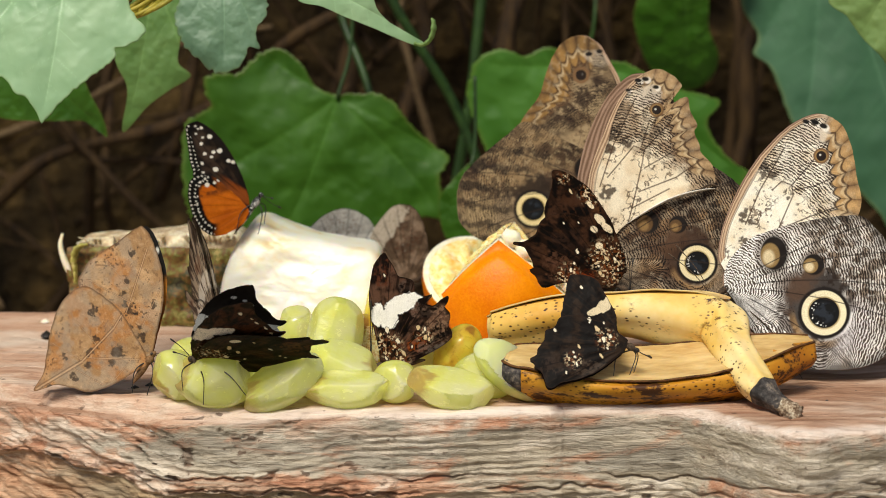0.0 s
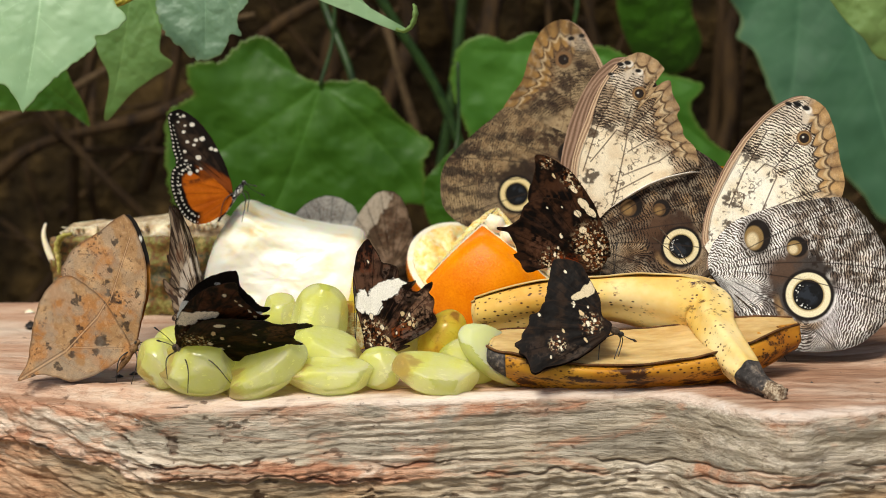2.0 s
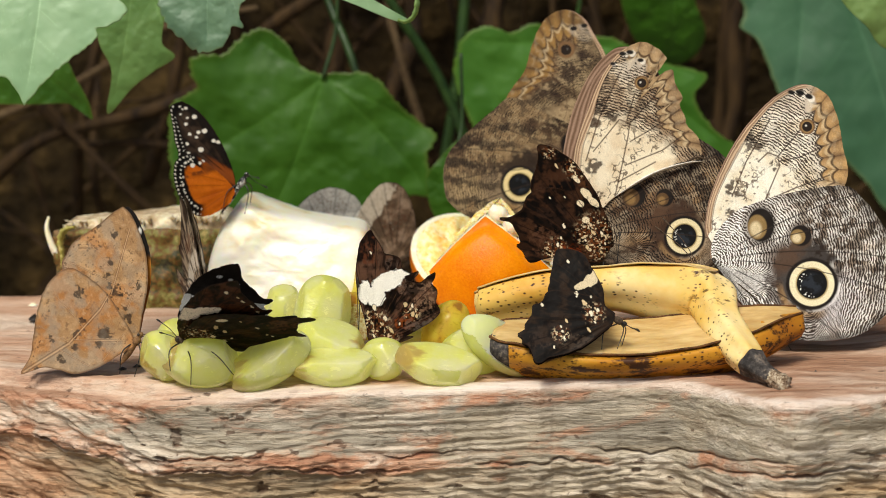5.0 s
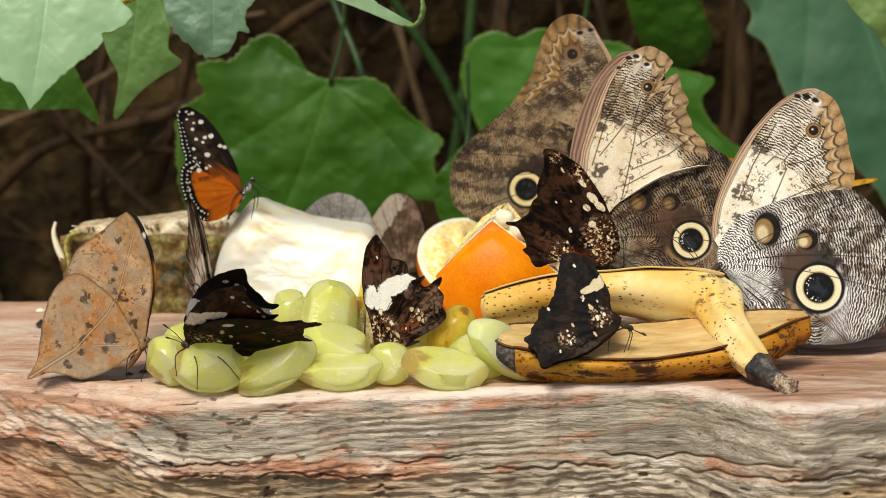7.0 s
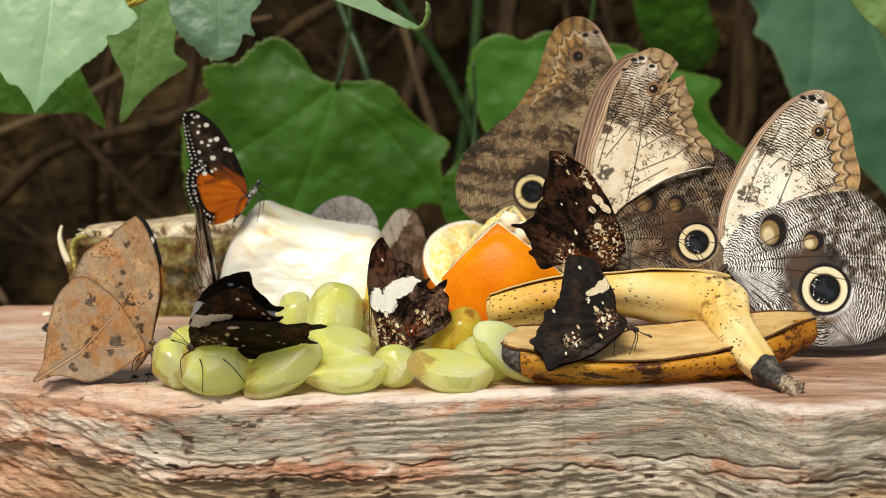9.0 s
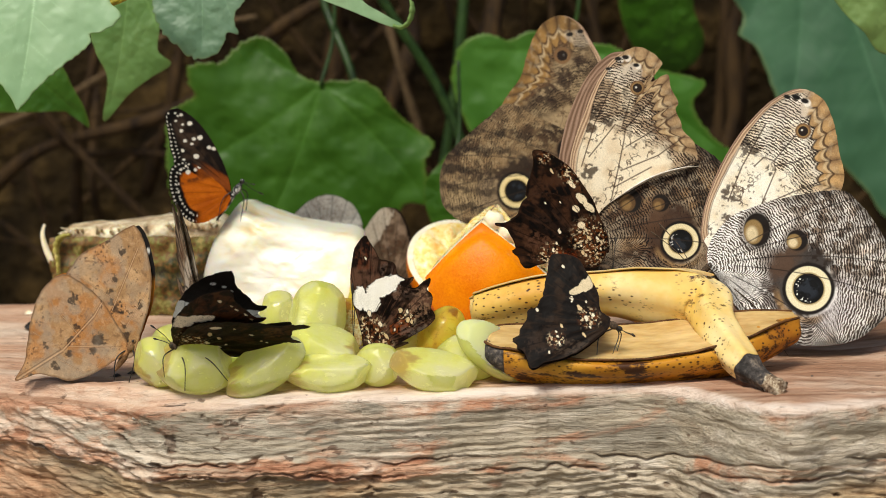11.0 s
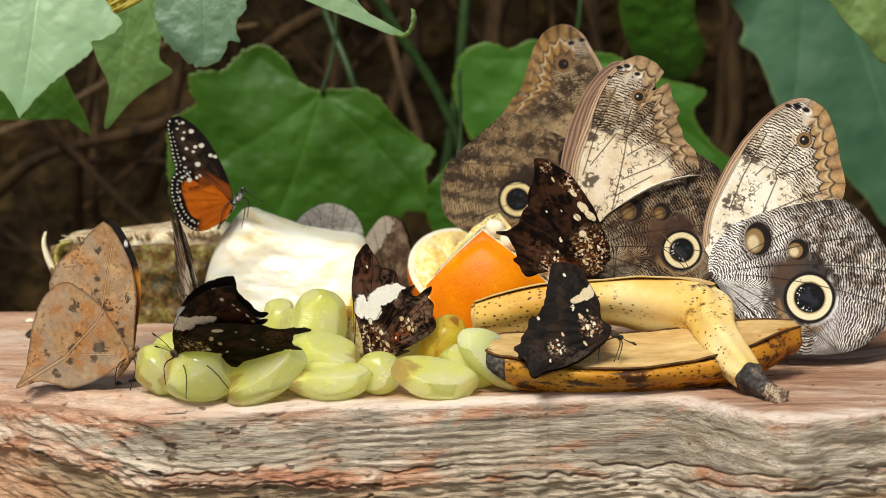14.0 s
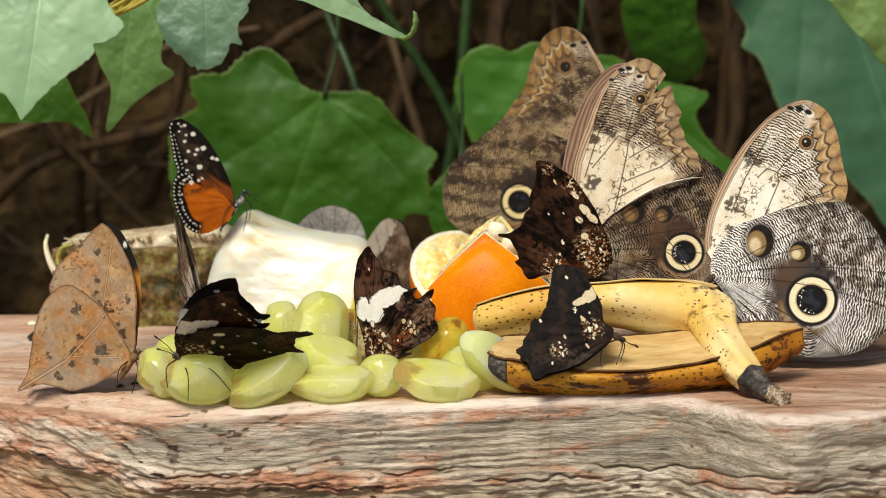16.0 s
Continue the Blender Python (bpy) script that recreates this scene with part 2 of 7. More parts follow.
STEM = simple("banana_stem_end", [(0.35, (0.02, 0.017, 0.015)), (0.55, (0.07, 0.06, 0.055)), (0.7, (0.2, 0.16, 0.12))], 160, 0.7, 0.3, 0.6, 0.001, stretch=(1, 1, 1))
FLAKE = simple("pinkish_white_flake", [(0.3, (0.72, 0.64, 0.56)), (0.7, (0.86, 0.8, 0.74))], 300, 0.8, 0.2, 0.3)
FRAYED = simple("frayed_dry_fibre", [(0.35, (0.12, 0.07, 0.04)), (0.5, (0.4, 0.3, 0.2)), (0.65, (0.66, 0.58, 0.44))], 300, 0.8, 0.2, 0.8, 0.001)
TORN = simple("torn_wing_edge", [(0.35, (0.62, 0.55, 0.44)), (0.6, (0.86, 0.82, 0.74))], 260, 0.6, 0.3, 0.4)
GREENRIND = simple("yellow_green_rind", [(0.3, (0.2, 0.17, 0.03)), (0.55, (0.42, 0.38, 0.08)), (0.72, (0.62, 0.52, 0.2))], 140, 0.5, 0.4, 0.5, 0.001)
BRUISE = simple("browned_cut_edge", [(0.35, (0.05, 0.022, 0.008)), (0.6, (0.14, 0.06, 0.018))], 200, 0.7, 0.2, 0.4)
BANFLESH = simple("banana_inner_peel", [(0.3, (0.44, 0.26, 0.08)), (0.7, (0.68, 0.49, 0.22))], 70, 0.5, 0.3, 0.4, 0.0006, 0.2, stretch=(0.3, 1, 1))
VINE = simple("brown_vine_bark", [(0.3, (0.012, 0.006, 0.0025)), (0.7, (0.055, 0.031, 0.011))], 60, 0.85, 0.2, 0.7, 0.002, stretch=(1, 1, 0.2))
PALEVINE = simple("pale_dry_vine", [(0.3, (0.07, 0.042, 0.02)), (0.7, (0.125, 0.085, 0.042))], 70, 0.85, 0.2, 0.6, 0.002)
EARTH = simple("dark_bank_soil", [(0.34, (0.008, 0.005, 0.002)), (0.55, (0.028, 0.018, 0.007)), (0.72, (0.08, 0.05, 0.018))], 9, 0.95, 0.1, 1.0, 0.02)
# for the unseen ground: made pale so it bounces light onto undersides
BOUNCE_GROUND = simple("pale_bounce_ground", [(0.3, (0.2, 0.17, 0.12)), (0.55, (0.32, 0.27, 0.2)), (0.75, (0.44, 0.39, 0.3))], 40, 0.9, 0.2, 1.0, 0.01)
OLDPINE = simple("drying_pineapple_flesh", [(0.3, (0.3, 0.19, 0.1)), (0.48, (0.6, 0.46, 0.28)), (0.65, (0.86, 0.78, 0.56))], 55, 0.6, 0.3, 0.7, 0.002, 0.2)
GREENSTEM = simple("green_stem", [(0.3, (0.009, 0.028, 0.004)), (0.7, (0.024, 0.06, 0.008))], 80, 0.5, 0.4, 0.2)
TENDRIL = simple("yellow_tendril", [(0.3, (0.25, 0.22, 0.015)), (0.7, (0.45, 0.36, 0.04))], 120, 0.45, 0.4, 0.2)


def banana_skin(name, amount, stops, ends=False):
    m, nt, b = material(name, 0.55, 0.3)
    co = coords(nt)
    n1 = noise_tex(nt, 28, 5, 0.6, co)
    base = ramp(nt, n1, stops)
    v = node(nt, "ShaderNodeTexVoronoi", {"Vector": coords(nt, (1, 1.6, 1.6)), "Scale": 340.0, "Randomness": 1.0})
    n2 = noise_tex(nt, 150, 4, 0.7, coords(nt, (0.55, 1, 1)))
    n3 = noise_tex(nt, 30, 2, 0.5, co)
    if ends:  # more freckles towards the blossom end
        along = node(nt, "ShaderNodeSeparateXYZ", {0: co}).outputs[0]
        n3 = node(nt, "ShaderNodeMath", {0: n3, 1: mapped(nt, along, 0.035, 0.075, 0.3, -0.12)}, operation="ADD").outputs[0]
    dots = mapped(nt, v.outputs["Distance"], 0.14, 0.29, 1, 0)
    few = mapped(nt, n3, 0.5 - 0.25 * amount, 0.62 - 0.25 * amount)
    dots = node(nt, "ShaderNodeMath", {0: dots, 1: few}, operation="MULTIPLY").outputs[0]
    blot = mapped(nt, n2, 0.66 - 0.14 * amount, 0.72 - 0.12 * amount)
    if ends:
        blot = node(nt, "ShaderNodeMath", {0: blot, 1: mapped(nt, few, 0, 1, 0.12, 1)}, operation="MULTIPLY").outputs[0]
    both = node(nt, "ShaderNodeMath", {0: dots, 1: blot}, operation="MAXIMUM").outputs[0]
    nt.links.new(blend(nt, both, base, (0.06, 0.02, 0.005)), b.inputs["Base Color"])
    bump(nt, b, n2, 0.15, 0.0005)
    b.inputs["Subsurface Weight"].default_value = 0.1
    b.inputs["Subsurface Radius"].default_value = (0.004, 0.002, 0.0005)
    return m


BANANA = banana_skin("ripe_banana_skin", 0.36, [(0.3, (0.6, 0.31, 0.04)), (0.5, (0.74, 0.49, 0.12)), (0.72, (0.86, 0.69, 0.34))], True)
BANANA_SPOT = banana_skin("spotted_banana_skin", 1.15, [(0.3, (0.34, 0.11, 0.008)), (0.5, (0.5, 0.21, 0.013)), (0.75, (0.64, 0.34, 0.035))])


def wood_material():
    m, nt, b = material("weathered_wood", 0.8, 0.25)
    top = node(nt, "ShaderNodeAttribute", attribute_name="top").outputs["Fac"]
    groove = node(nt, "ShaderNodeAttribute", attribute_name="groove").outputs["Fac"]
    below = node(nt, "ShaderNodeAttribute", attribute_name="below").outputs["Fac"]
    tint = node(nt, "ShaderNodeAttribute", attribute_name="tint").outputs["Fac"]
    pink = noise_tex(nt, 26, 6, 0.66, coords(nt, (0.4, 1, 1.6)), 0.7)
    grey = noise_tex(nt, 19, 5, 0.62, coords(nt, (0.45, 1.3, 2.2)), 0.4)
    grain = noise_tex(nt, 130, 8, 0.72, coords(nt, (0.07, 0.6, 1)), 1.0)
    fine = noise_tex(nt, 700, 4, 0.65, coords(nt, (0.12, 1, 1)))
    spots = noise_tex(nt, 210, 3, 0.6, coords(nt, (0.5, 1, 1)))
    grain = node(nt, "ShaderNodeMath", {0: grain, 1: mapped(nt, fine, 0.3, 0.7, -0.05, 0.05)}, operation="ADD").outputs[0]
    pink = node(nt, "ShaderNodeMath", {0: pink, 1: mapped(nt, tint, 0, 1, -0.13, 0.15)}, operation="ADD").outputs[0]
    face = ramp(nt, grain, [(0.3, (0.25, 0.19, 0.13)), (0.42, (0.4, 0.33, 0.24)), (0.54, (0.53, 0.455, 0.345)), (0.7, (0.7, 0.62, 0.5))])
    face = blend(nt, mapped(nt, grey, 0.46, 0.56, 0, 0.85), face, ramp(nt, grain, [(0.3, (0.2, 0.172, 0.13)), (0.52, (0.36, 0.32, 0.255)), (0.7, (0.52, 0.47, 0.385))]))
    face = blend(nt, mapped(nt, pink, 0.5, 0.6, 0, 0.9), face, ramp(nt, grain, [(0.3, (0.276, 0.092, 0.046)), (0.5, (0.534, 0.258, 0.147)), (0.72, (0.736, 0.488, 0.34))]))
    worn = noise_tex(nt, 34, 6, 0.68, coords(nt, (0.5, 1, 1.7)), 0.5)
    face = blend(nt, mapped(nt, worn, 0.5, 0.6, 0, 0.8), face, ramp(nt, grain, [(0.3, (0.4, 0.3, 0.22)), (0.5, (0.7, 0.6, 0.48)), (0.7, (0.88, 0.8, 0.69))]))
    low = ramp(nt, grain, [(0.3, (0.24, 0.13, 0.06)), (0.5, (0.46, 0.31, 0.17)), (0.7, (0.64, 0.5, 0.32))])
    low = blend(nt, mapped(nt, grey, 0.5, 0.62, 0, 0.6), low, (0.331, 0.285, 0.202))
    face = blend(nt, below, face, low)
    up = ramp(nt, grain, [(0.28, (0.294, 0.138, 0.0782)), (0.46, (0.534, 0.313, 0.202)), (0.66, (0.736, 0.543, 0.405))])
    up = blend(nt, mapped(nt, grey, 0.5, 0.66, 0, 0.7), up, (0.736, 0.626, 0.506))
    # top's right end: reddish patches, with the shade there painted in as well
    up = blend(nt, mapped(nt, tint, 0.5, 1.0, 0, 0.85), up, ramp(nt, grain, [(0.3, (0.147, 0.0644, 0.0322)), (0.5, (0.331, 0.175, 0.101)), (0.7, (0.515, 0.331, 0.221))]))
    c = blend(nt, top, face, up)
    # paler along the rim
    lip = node(nt, "ShaderNodeAttribute", attribute_name="lip").outputs["Fac"]
    c = blend(nt, mapped(nt, lip, 0, 1, 0, 0.85), c, ramp(nt, grain, [(0.3, (0.5, 0.36, 0.27)), (0.48, (0.76, 0.63, 0.53)), (0.66, (0.87, 0.79, 0.71))]))
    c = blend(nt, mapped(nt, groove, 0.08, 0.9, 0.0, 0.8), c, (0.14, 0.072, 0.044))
    c = blend(nt, mapped(nt, fine, 0.62, 0.76, 0, 0.4), c, (0.147, 0.092, 0.0644))
    c = blend(nt, mapped(nt, spots, 0.65, 0.71, 0, 0.75), c, (0.092, 0.046, 0.0276))
    nt.links.new(c, b.inputs["Base Color"])
    h = node(nt, "ShaderNodeMath", {0: grain, 1: mapped(nt, fine, 0, 1, 0, 0.55)}, operation="ADD").outputs[0]
    bump(nt, b, h, 0.8, 0.002)
    return m


WOOD = wood_material()


def leaf_material(name, dark, light, rough=0.42, thin=0.25):
    m, nt, b = material(name, rough, 0.4)
    vein = node(nt, "ShaderNodeAttribute", attribute_name="vein").outputs["Fac"]
    edge = node(nt, "ShaderNodeAttribute", attribute_name="edge").outputs["Fac"]
    n1 = noise_tex(nt, 30, 5, 0.6, coords(nt))
    n2 = noise_tex(nt, 420, 3, 0.6, coords(nt))
    c = ramp(nt, n1, [(0.3, dark), (0.7, light)])
    pale = tuple(min(1, 1.5 * a + 0.02) for a in light)
    c = blend(nt, mapped(nt, vein, 0, 1, 0, 0.42), c, pale)
    c = blend(nt, mapped(nt, edge, 0, 1, 0, 0.22), c, (0.3, 0.3, 0.06))
    nt.links.new(c, b.inputs["Base Color"])
    bump(nt, b, n2, 0.12, 0.0004)
    nt.links.new(mapped(nt, n1, 0.3, 0.7, rough - 0.04, rough + 0.1), b.inputs["Roughness"])
    tr = node(nt, "ShaderNodeBsdfTranslucent", {"Color": (*[min(1, a * 1.6) for a in light], 1)})
    mx = node(nt, "ShaderNodeMixShader", {0: thin, 1: b.outputs[0], 2: tr.outputs[0]})
    nt.links.new(mx.outputs[0], nt.nodes["Material Output"].inputs[0])
    return m


LEAF_PALE = leaf_material("pale_green_leaf", (0.22, 0.39, 0.2), (0.34, 0.5, 0.28), 0.42, 0.2)
LEAF_BLUE = leaf_material("blue_green_leaf", (0.1, 0.2, 0.11), (0.17, 0.28, 0.17), 0.45, 0.15)
LEAF_YELLOW = leaf_material("yellowish_green_leaf", (0.15, 0.26, 0.07), (0.25, 0.37, 0.12), 0.45, 0.3)
LEAF_DEEP = leaf_material("deep_green_leaf", (0.028, 0.096, 0.004), (0.057, 0.168, 0.010), 0.45, 0.3)
LEAF_MID = leaf_material("mid_green_leaf", (0.04, 0.14, 0.01), (0.075, 0.22, 0.022), 0.45, 0.3)
LEAF_SOFT = leaf_material("soft_green_leaf", (0.1, 0.22, 0.05), (0.19, 0.33, 0.1), 0.42, 0.3)
LEAF_TEAL = leaf_material("dull_teal_leaf", (0.03, 0.098, 0.044), (0.05, 0.14, 0.064), 0.6, 0.2)


# ---- ground and bank ----
def build_ground():
    n = 90
    x = np.linspace(-1, 1, n)
    xx, yy = np.meshgrid(np.sign(x) * np.abs(x) ** 2.2 * 60, np.sign(x) * np.abs(x) ** 2.2 * 60, indexing="ij")
    zz = -0.75 + 0.03 * (fbm(xx * 3, yy * 3, 4) - 0.5)
    # out of view; its pale colour is there to throw light upwards
    ob = piece("ground", mesh_of("ground", np.stack([xx, yy, zz], -1).reshape(-1, 3), grid_faces(n, n), BOUNCE_GROUND))
    tagged(ob, "unseen ground made pale to bounce light upwards", "ground", kind="structure")


def build_bank():
    """An earth bank: a steep rough front, a rounded top and a back that slopes down to the ground."""
    nx, nz, nb = 300, 150, 60
    x, z = np.meshgrid(np.linspace(-2.3, 2.3, nx), np.linspace(-0.85, 1.1, nz), indexing="ij")
    y = 0.78 + 0.10 * z + 0.09 * (fbm(x * 5, z * 5, 11, 5) - 0.5) + 0.05 * (fbm(x * 22, z * 9, 12, 3) - 0.5) + 0.12 * x * x
    t = np.linspace(0, 1, nb + 1)[1:]
    xb = np.repeat(x[:, :1], nb, 1)
    yb = y[:, -1:] + 2.4 * t ** 1.2 + 0.06 * (fbm(xb * 6, t[None] * 8 + 0 * xb, 13, 4) - 0.5)
    zb = 1.1 + 0.06 * np.sin(np.minimum(t * 6, math.pi)) - 1.95 * t ** 1.8 + 0.08 * (fbm(xb * 5, t[None] * 9 + 0 * xb, 14, 4) - 0.5) * t
    x, y, z = np.hstack([x, xb]), np.hstack([y, yb]), np.hstack([z, zb])
    z = -0.85 + (z + 0.85) * step(2.3, 1.5, np.abs(x)) ** 0.6
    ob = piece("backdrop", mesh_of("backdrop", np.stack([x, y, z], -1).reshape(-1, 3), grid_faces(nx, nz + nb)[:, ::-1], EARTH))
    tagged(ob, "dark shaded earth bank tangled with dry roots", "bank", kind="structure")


def build_vines():
    rng = random.Random(5)
    # main dry vines that show between the leaves: from, to, thickness in mm, pale or dark
    runs = [((-0.42, 0.62, -0.06), (-0.02, 0.58, 0.17), 9, 0), ((-0.4, 0.56, -0.02), (-0.22, 0.55, 0.2), 5, 0), ((-0.3, 0.66, -0.1), (-0.17, 0.62, 0.25), 7, 0),
            ((-0.28, 0.5, -0.05), (-0.36, 0.5, 0.2), 4, 1), ((-0.022, 0.56, 0.05), (-0.026, 0.56, 0.27), 5, 1), ((-0.03, 0.63, 0.03), (-0.01, 0.62, 0.26), 12, 0),
            ((-0.08, 0.66, 0.0), (-0.075, 0.66, 0.3), 14, 0), ((0.03, 0.64, 0.0), (0.05, 0.66, 0.3), 16, 0), ((0.12, 0.68, 0.0), (0.1, 0.68, 0.3), 10, 0),
            ((0.18, 0.62, -0.02), (0.24, 0.64, 0.3), 11, 0), ((0.2, 0.66, 0.0), (0.18, 0.66, 0.3), 8, 0), ((-0.16, 0.6, -0.05), (-0.32, 0.6, 0.16), 6, 0),
            ((-0.2, 0.64, 0.02), (-0.12, 0.6, 0.24), 8, 0), ((-0.4, 0.6, 0.1), (-0.14, 0.62, 0.02), 6, 0), ((-0.38, 0.58, 0.03), (-0.12, 0.6, 0.13), 5, 1)]
    for a, b, r, pale in runs:
        a, b = np.array(a), np.array(b)
        pts = [a + (b - a) * k / 5 + np.array([rng.uniform(-1, 1), rng.uniform(-1, 1), rng.uniform(-1, 1)]) * 0.012 for k in range(6)]
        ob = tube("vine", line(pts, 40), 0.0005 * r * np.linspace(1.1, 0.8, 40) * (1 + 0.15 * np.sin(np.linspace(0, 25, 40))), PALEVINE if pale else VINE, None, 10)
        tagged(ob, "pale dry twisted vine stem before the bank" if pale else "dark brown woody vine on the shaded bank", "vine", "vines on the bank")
    tangle = new("root_tangle")
    tagged(tangle, "tangle of thin dry brown roots on the bank", "roots")
    for k in range(90):
        x, z = rng.uniform(-0.55, 0.5), rng.uniform(-0.15, 0.4)
        a = rng.uniform(0.2, 2.9)
        pts = [np.array([x + math.cos(a) * s * 0.09 + rng.uniform(-0.02, 0.02), 0.7 + rng.uniform(-0.06, 0.03), z + math.sin(a) * s * 0.09 + rng.uniform(-0.02, 0.02)]) for s in range(-2, 3)]
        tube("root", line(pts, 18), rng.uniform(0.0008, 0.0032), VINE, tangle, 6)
    # green stems among the leaves
    for pts, r in (([(0.0, 0.5, 0.02), (0.012, 0.5, 0.09), (0.02, 0.5, 0.16), (0.035, 0.5, 0.24)], 0.0033), ([(-0.06, 0.45, 0.22), (-0.035, 0.45, 0.15), (0.0, 0.46, 0.09), (0.02, 0.46, 0.04)], 0.003),
                   ([(-0.09, 0.42, 0.26), (-0.066, 0.42, 0.15), (-0.045, 0.40, 0.09), (-0.04, 0.42, 0.0)], 0.0022)):
        ob = tube("climbing_vine", line(pts, 30), r, GREENSTEM, None, 10)
        tagged(ob, "slender green climbing vine behind the leaves", "vine", "green climbing vines")
    # the climber that carries the leaves: up from the soil, over the slab, down again
    pts = [(-0.5, 0.45, -0.76), (-0.45, 0.4, -0.2), (-0.33, 0.32, 0.16), (-0.228, 0.259, 0.215), (-0.142, 0.01, 0.243), (-0.06, 0.115, 0.222), (0.05, 0.2, 0.262), (0.2184, 0.205, 0.246), (0.34, 0.4, 0.1), (0.42, 0.5, -0.76)]
    ob = tube("climbing_vine", line(pts, 120), 0.003, GREENSTEM, None, 10)
    tagged(ob, "green climbing vine that carries the broad leaves", "vine", "green climbing vines")
    a = np.linspace(0, 9 * np.pi, 160)
    coil = np.stack([-0.136 + 0.0017 * a / np.pi + 0.007 * np.cos(a), 0.105 + 0.005 * np.sin(a), 0.1535 + 0.0042 * np.sin(a + 1) + 0.0012 * np.cos(a / 4)], 1)
    coil = np.vstack([line([(-0.155, 0.1, 0.185), (-0.15, 0.1, 0.172), coil[0]], 12)[:-1], coil])
    tagged(tube("tendril", coil, 0.0010, TENDRIL, None, 8), "coiled yellow-green climbing tendril", "tendril")


# ---- the wooden slab ----
RIM = [(-0.62, 0.3), (-0.45, 0.20), (-0.30, 0.10), (-0.21, 0.046), (-0.18, 0.036), (-0.143, 0.016), (-0.107, 0.0), (-0.062, -0.008), (-0.018, -0.008),
       (0.048, -0.0065), (0.078, -0.008), (0.098, -0.013), (0.11, -0.03), (0.121, -0.044), (0.134, -0.052), (0.15, -0.047), (0.168, -0.042), (0.22, -0.03), (0.35, 0.0), (0.6, 0.1)]


def build_slab():
    nx, nt_, nf = 820, 130, 300
    x = np.linspace(-0.36, 0.36, nx)
    rim = np.interp(x, [p[0] for p in RIM], [p[1] for p in RIM])
    k = np.ones(15) / 15
    rim = np.convolve(np.pad(rim, 7, "edge"), k, "valid")
    rim = rim + 0.0025 * (fbm(x * 60, x * 0, 3) - 0.5) * 2 + 0.0012 * (fbm(x * 400, x * 0, 5) - 0.5)
    back = 0.222 + 0.006 * np.sin(x * 9) + 0.012 * fbm(x * 20, x * 0, 8)
    rows, tops, grooves, belows, tints, lips = [], [], [], [], [], []
    for j in range(nt_):
        s = j / (nt_ - 1)
        s = s ** 0.7
        y = back + (rim - back) * s
        z = 0.004 * (fbm(x * 14, y * 14, 21) - 0.5) + 0.0022 * (fbm(x * 60, y * 160, 22, 5) - 0.5)
        g = step(0.62, 0.68, fbm(x * 70 + 9, y * 260, 23, 4)) * step(0.045, 0.0, y - rim) * step(0.45, 0.6, fbm(x * 18, y * 30, 24, 2)) * step(0.002, 0.008, y - rim)
        z = z - 0.0016 * g - (0.0006 + 0.005 * step(-0.06, -0.11, x)) * step(0.985, 1.0, np.full(nx, s))
        z = z + 0.02 * step(0.17, 0.30, x)
        rows.append(np.stack([x, y, z], 1))
        tops.append(np.full(nx, 1.0) * (1 - 0.35 * step(0.94, 1.0, np.full(nx, s))))
        grooves.append(0.85 * g)
        belows.append(np.zeros(nx))
        lips.append(step(0.006, 0.001, y - rim + 0.004 * (fbm(x * 40, y * 90, 66, 3) - 0.5)) * step(-0.12, -0.06, x))
        # rises to the right: reddish patches plus shade put into the colour
        tints.append(0.5 + 0.5 * np.clip(step(0.1, 0.16, x + 0.05 * (fbm(x * 30, y * 30, 71) - 0.5)) * (0.4 + step(0.35, 0.6, fbm(x * 25, y * 60, 72, 4))), 0, 1))
    z0 = np.convolve(np.pad(rows[-1][:, 2], 30, "edge"), np.ones(61) / 61, "valid")
    for j in range(1, nf):
        s = j / (nf - 1)
        depth = 0.115 * s
        wave = 0.004 * np.sin(x * 13 + 0.4) + 0.005 * fbm(x * 9, x * 0, 31) + 0.16 * np.maximum(0, -0.10 - x)
        d = depth + wave
        # ledge where the face breaks back along a long ragged crack
        crack = 0.019 + 0.013 * step(-0.2, -0.02, x) - 0.006 * step(0.1, 0.2, x) + 0.006 * (fbm(x * 18, x * 0, 41) - 0.5) * 2 + 0.0075 * (fbm(x * 70, x * 0, 42, 5) - 0.5)
        past = step(0.0, 0.0025, depth - crack)
        weight = 0.12 + 0.88 * step(0.03, -0.06, x)
        # a thin second split above the ledge, and a red-brown crumbling strip between them
        strip = step(0.009, 0.004, crack - depth) * (1 - past) * (0.3 + 0.7 * weight)
        out = 0.0022 * np.sin(np.clip(depth / 0.0022, 0, 1) * math.pi / 2) + 0.001 * np.sin(np.clip(depth / 0.012, 0, 1) * math.pi) - 0.3 * step(-0.02, 0.12, x) * depth - 0.005 * past * weight - (0.2 + 0.05 * weight) * np.maximum(0, depth - crack - 0.002)
        # the corrugated grain: ridges that run along the face, bend and fade in patches
        drift = d + 0.022 * fbm(x * 5 + 3, d * 6, 51, 3) + 0.005 * fbm(x * 26, d * 60, 52, 3)
        ridge = np.sin(2 * math.pi * drift / 0.0031 + 4.5 * fbm(x * 14, d * 130, 56, 3))
        where = step(0.46, 0.64, fbm(x * 10, d * 38, 53, 4) + 0.12 * step(-0.08, 0.0, x) - 0.06 * step(0.1, 0.16, x)) * step(0.003, 0.009, depth)
        groove = step(0.3, 1.0, ridge) * where * step(0.2, 0.8, fbm(x * 45, drift * 400, 57, 2)) * 0.55
        rough = 0.0034 * (fbm(x * 50, d * 150, 54, 5) - 0.5) + 0.0045 * (fbm(x * 16, d * 30, 55, 3) - 0.5)
        crumble = strip * (fbm(x * 260, d * 420, 60, 4) - 0.5)
        gap = step(0.3, 0.6, fbm(x * 34, x * 0, 57, 3))
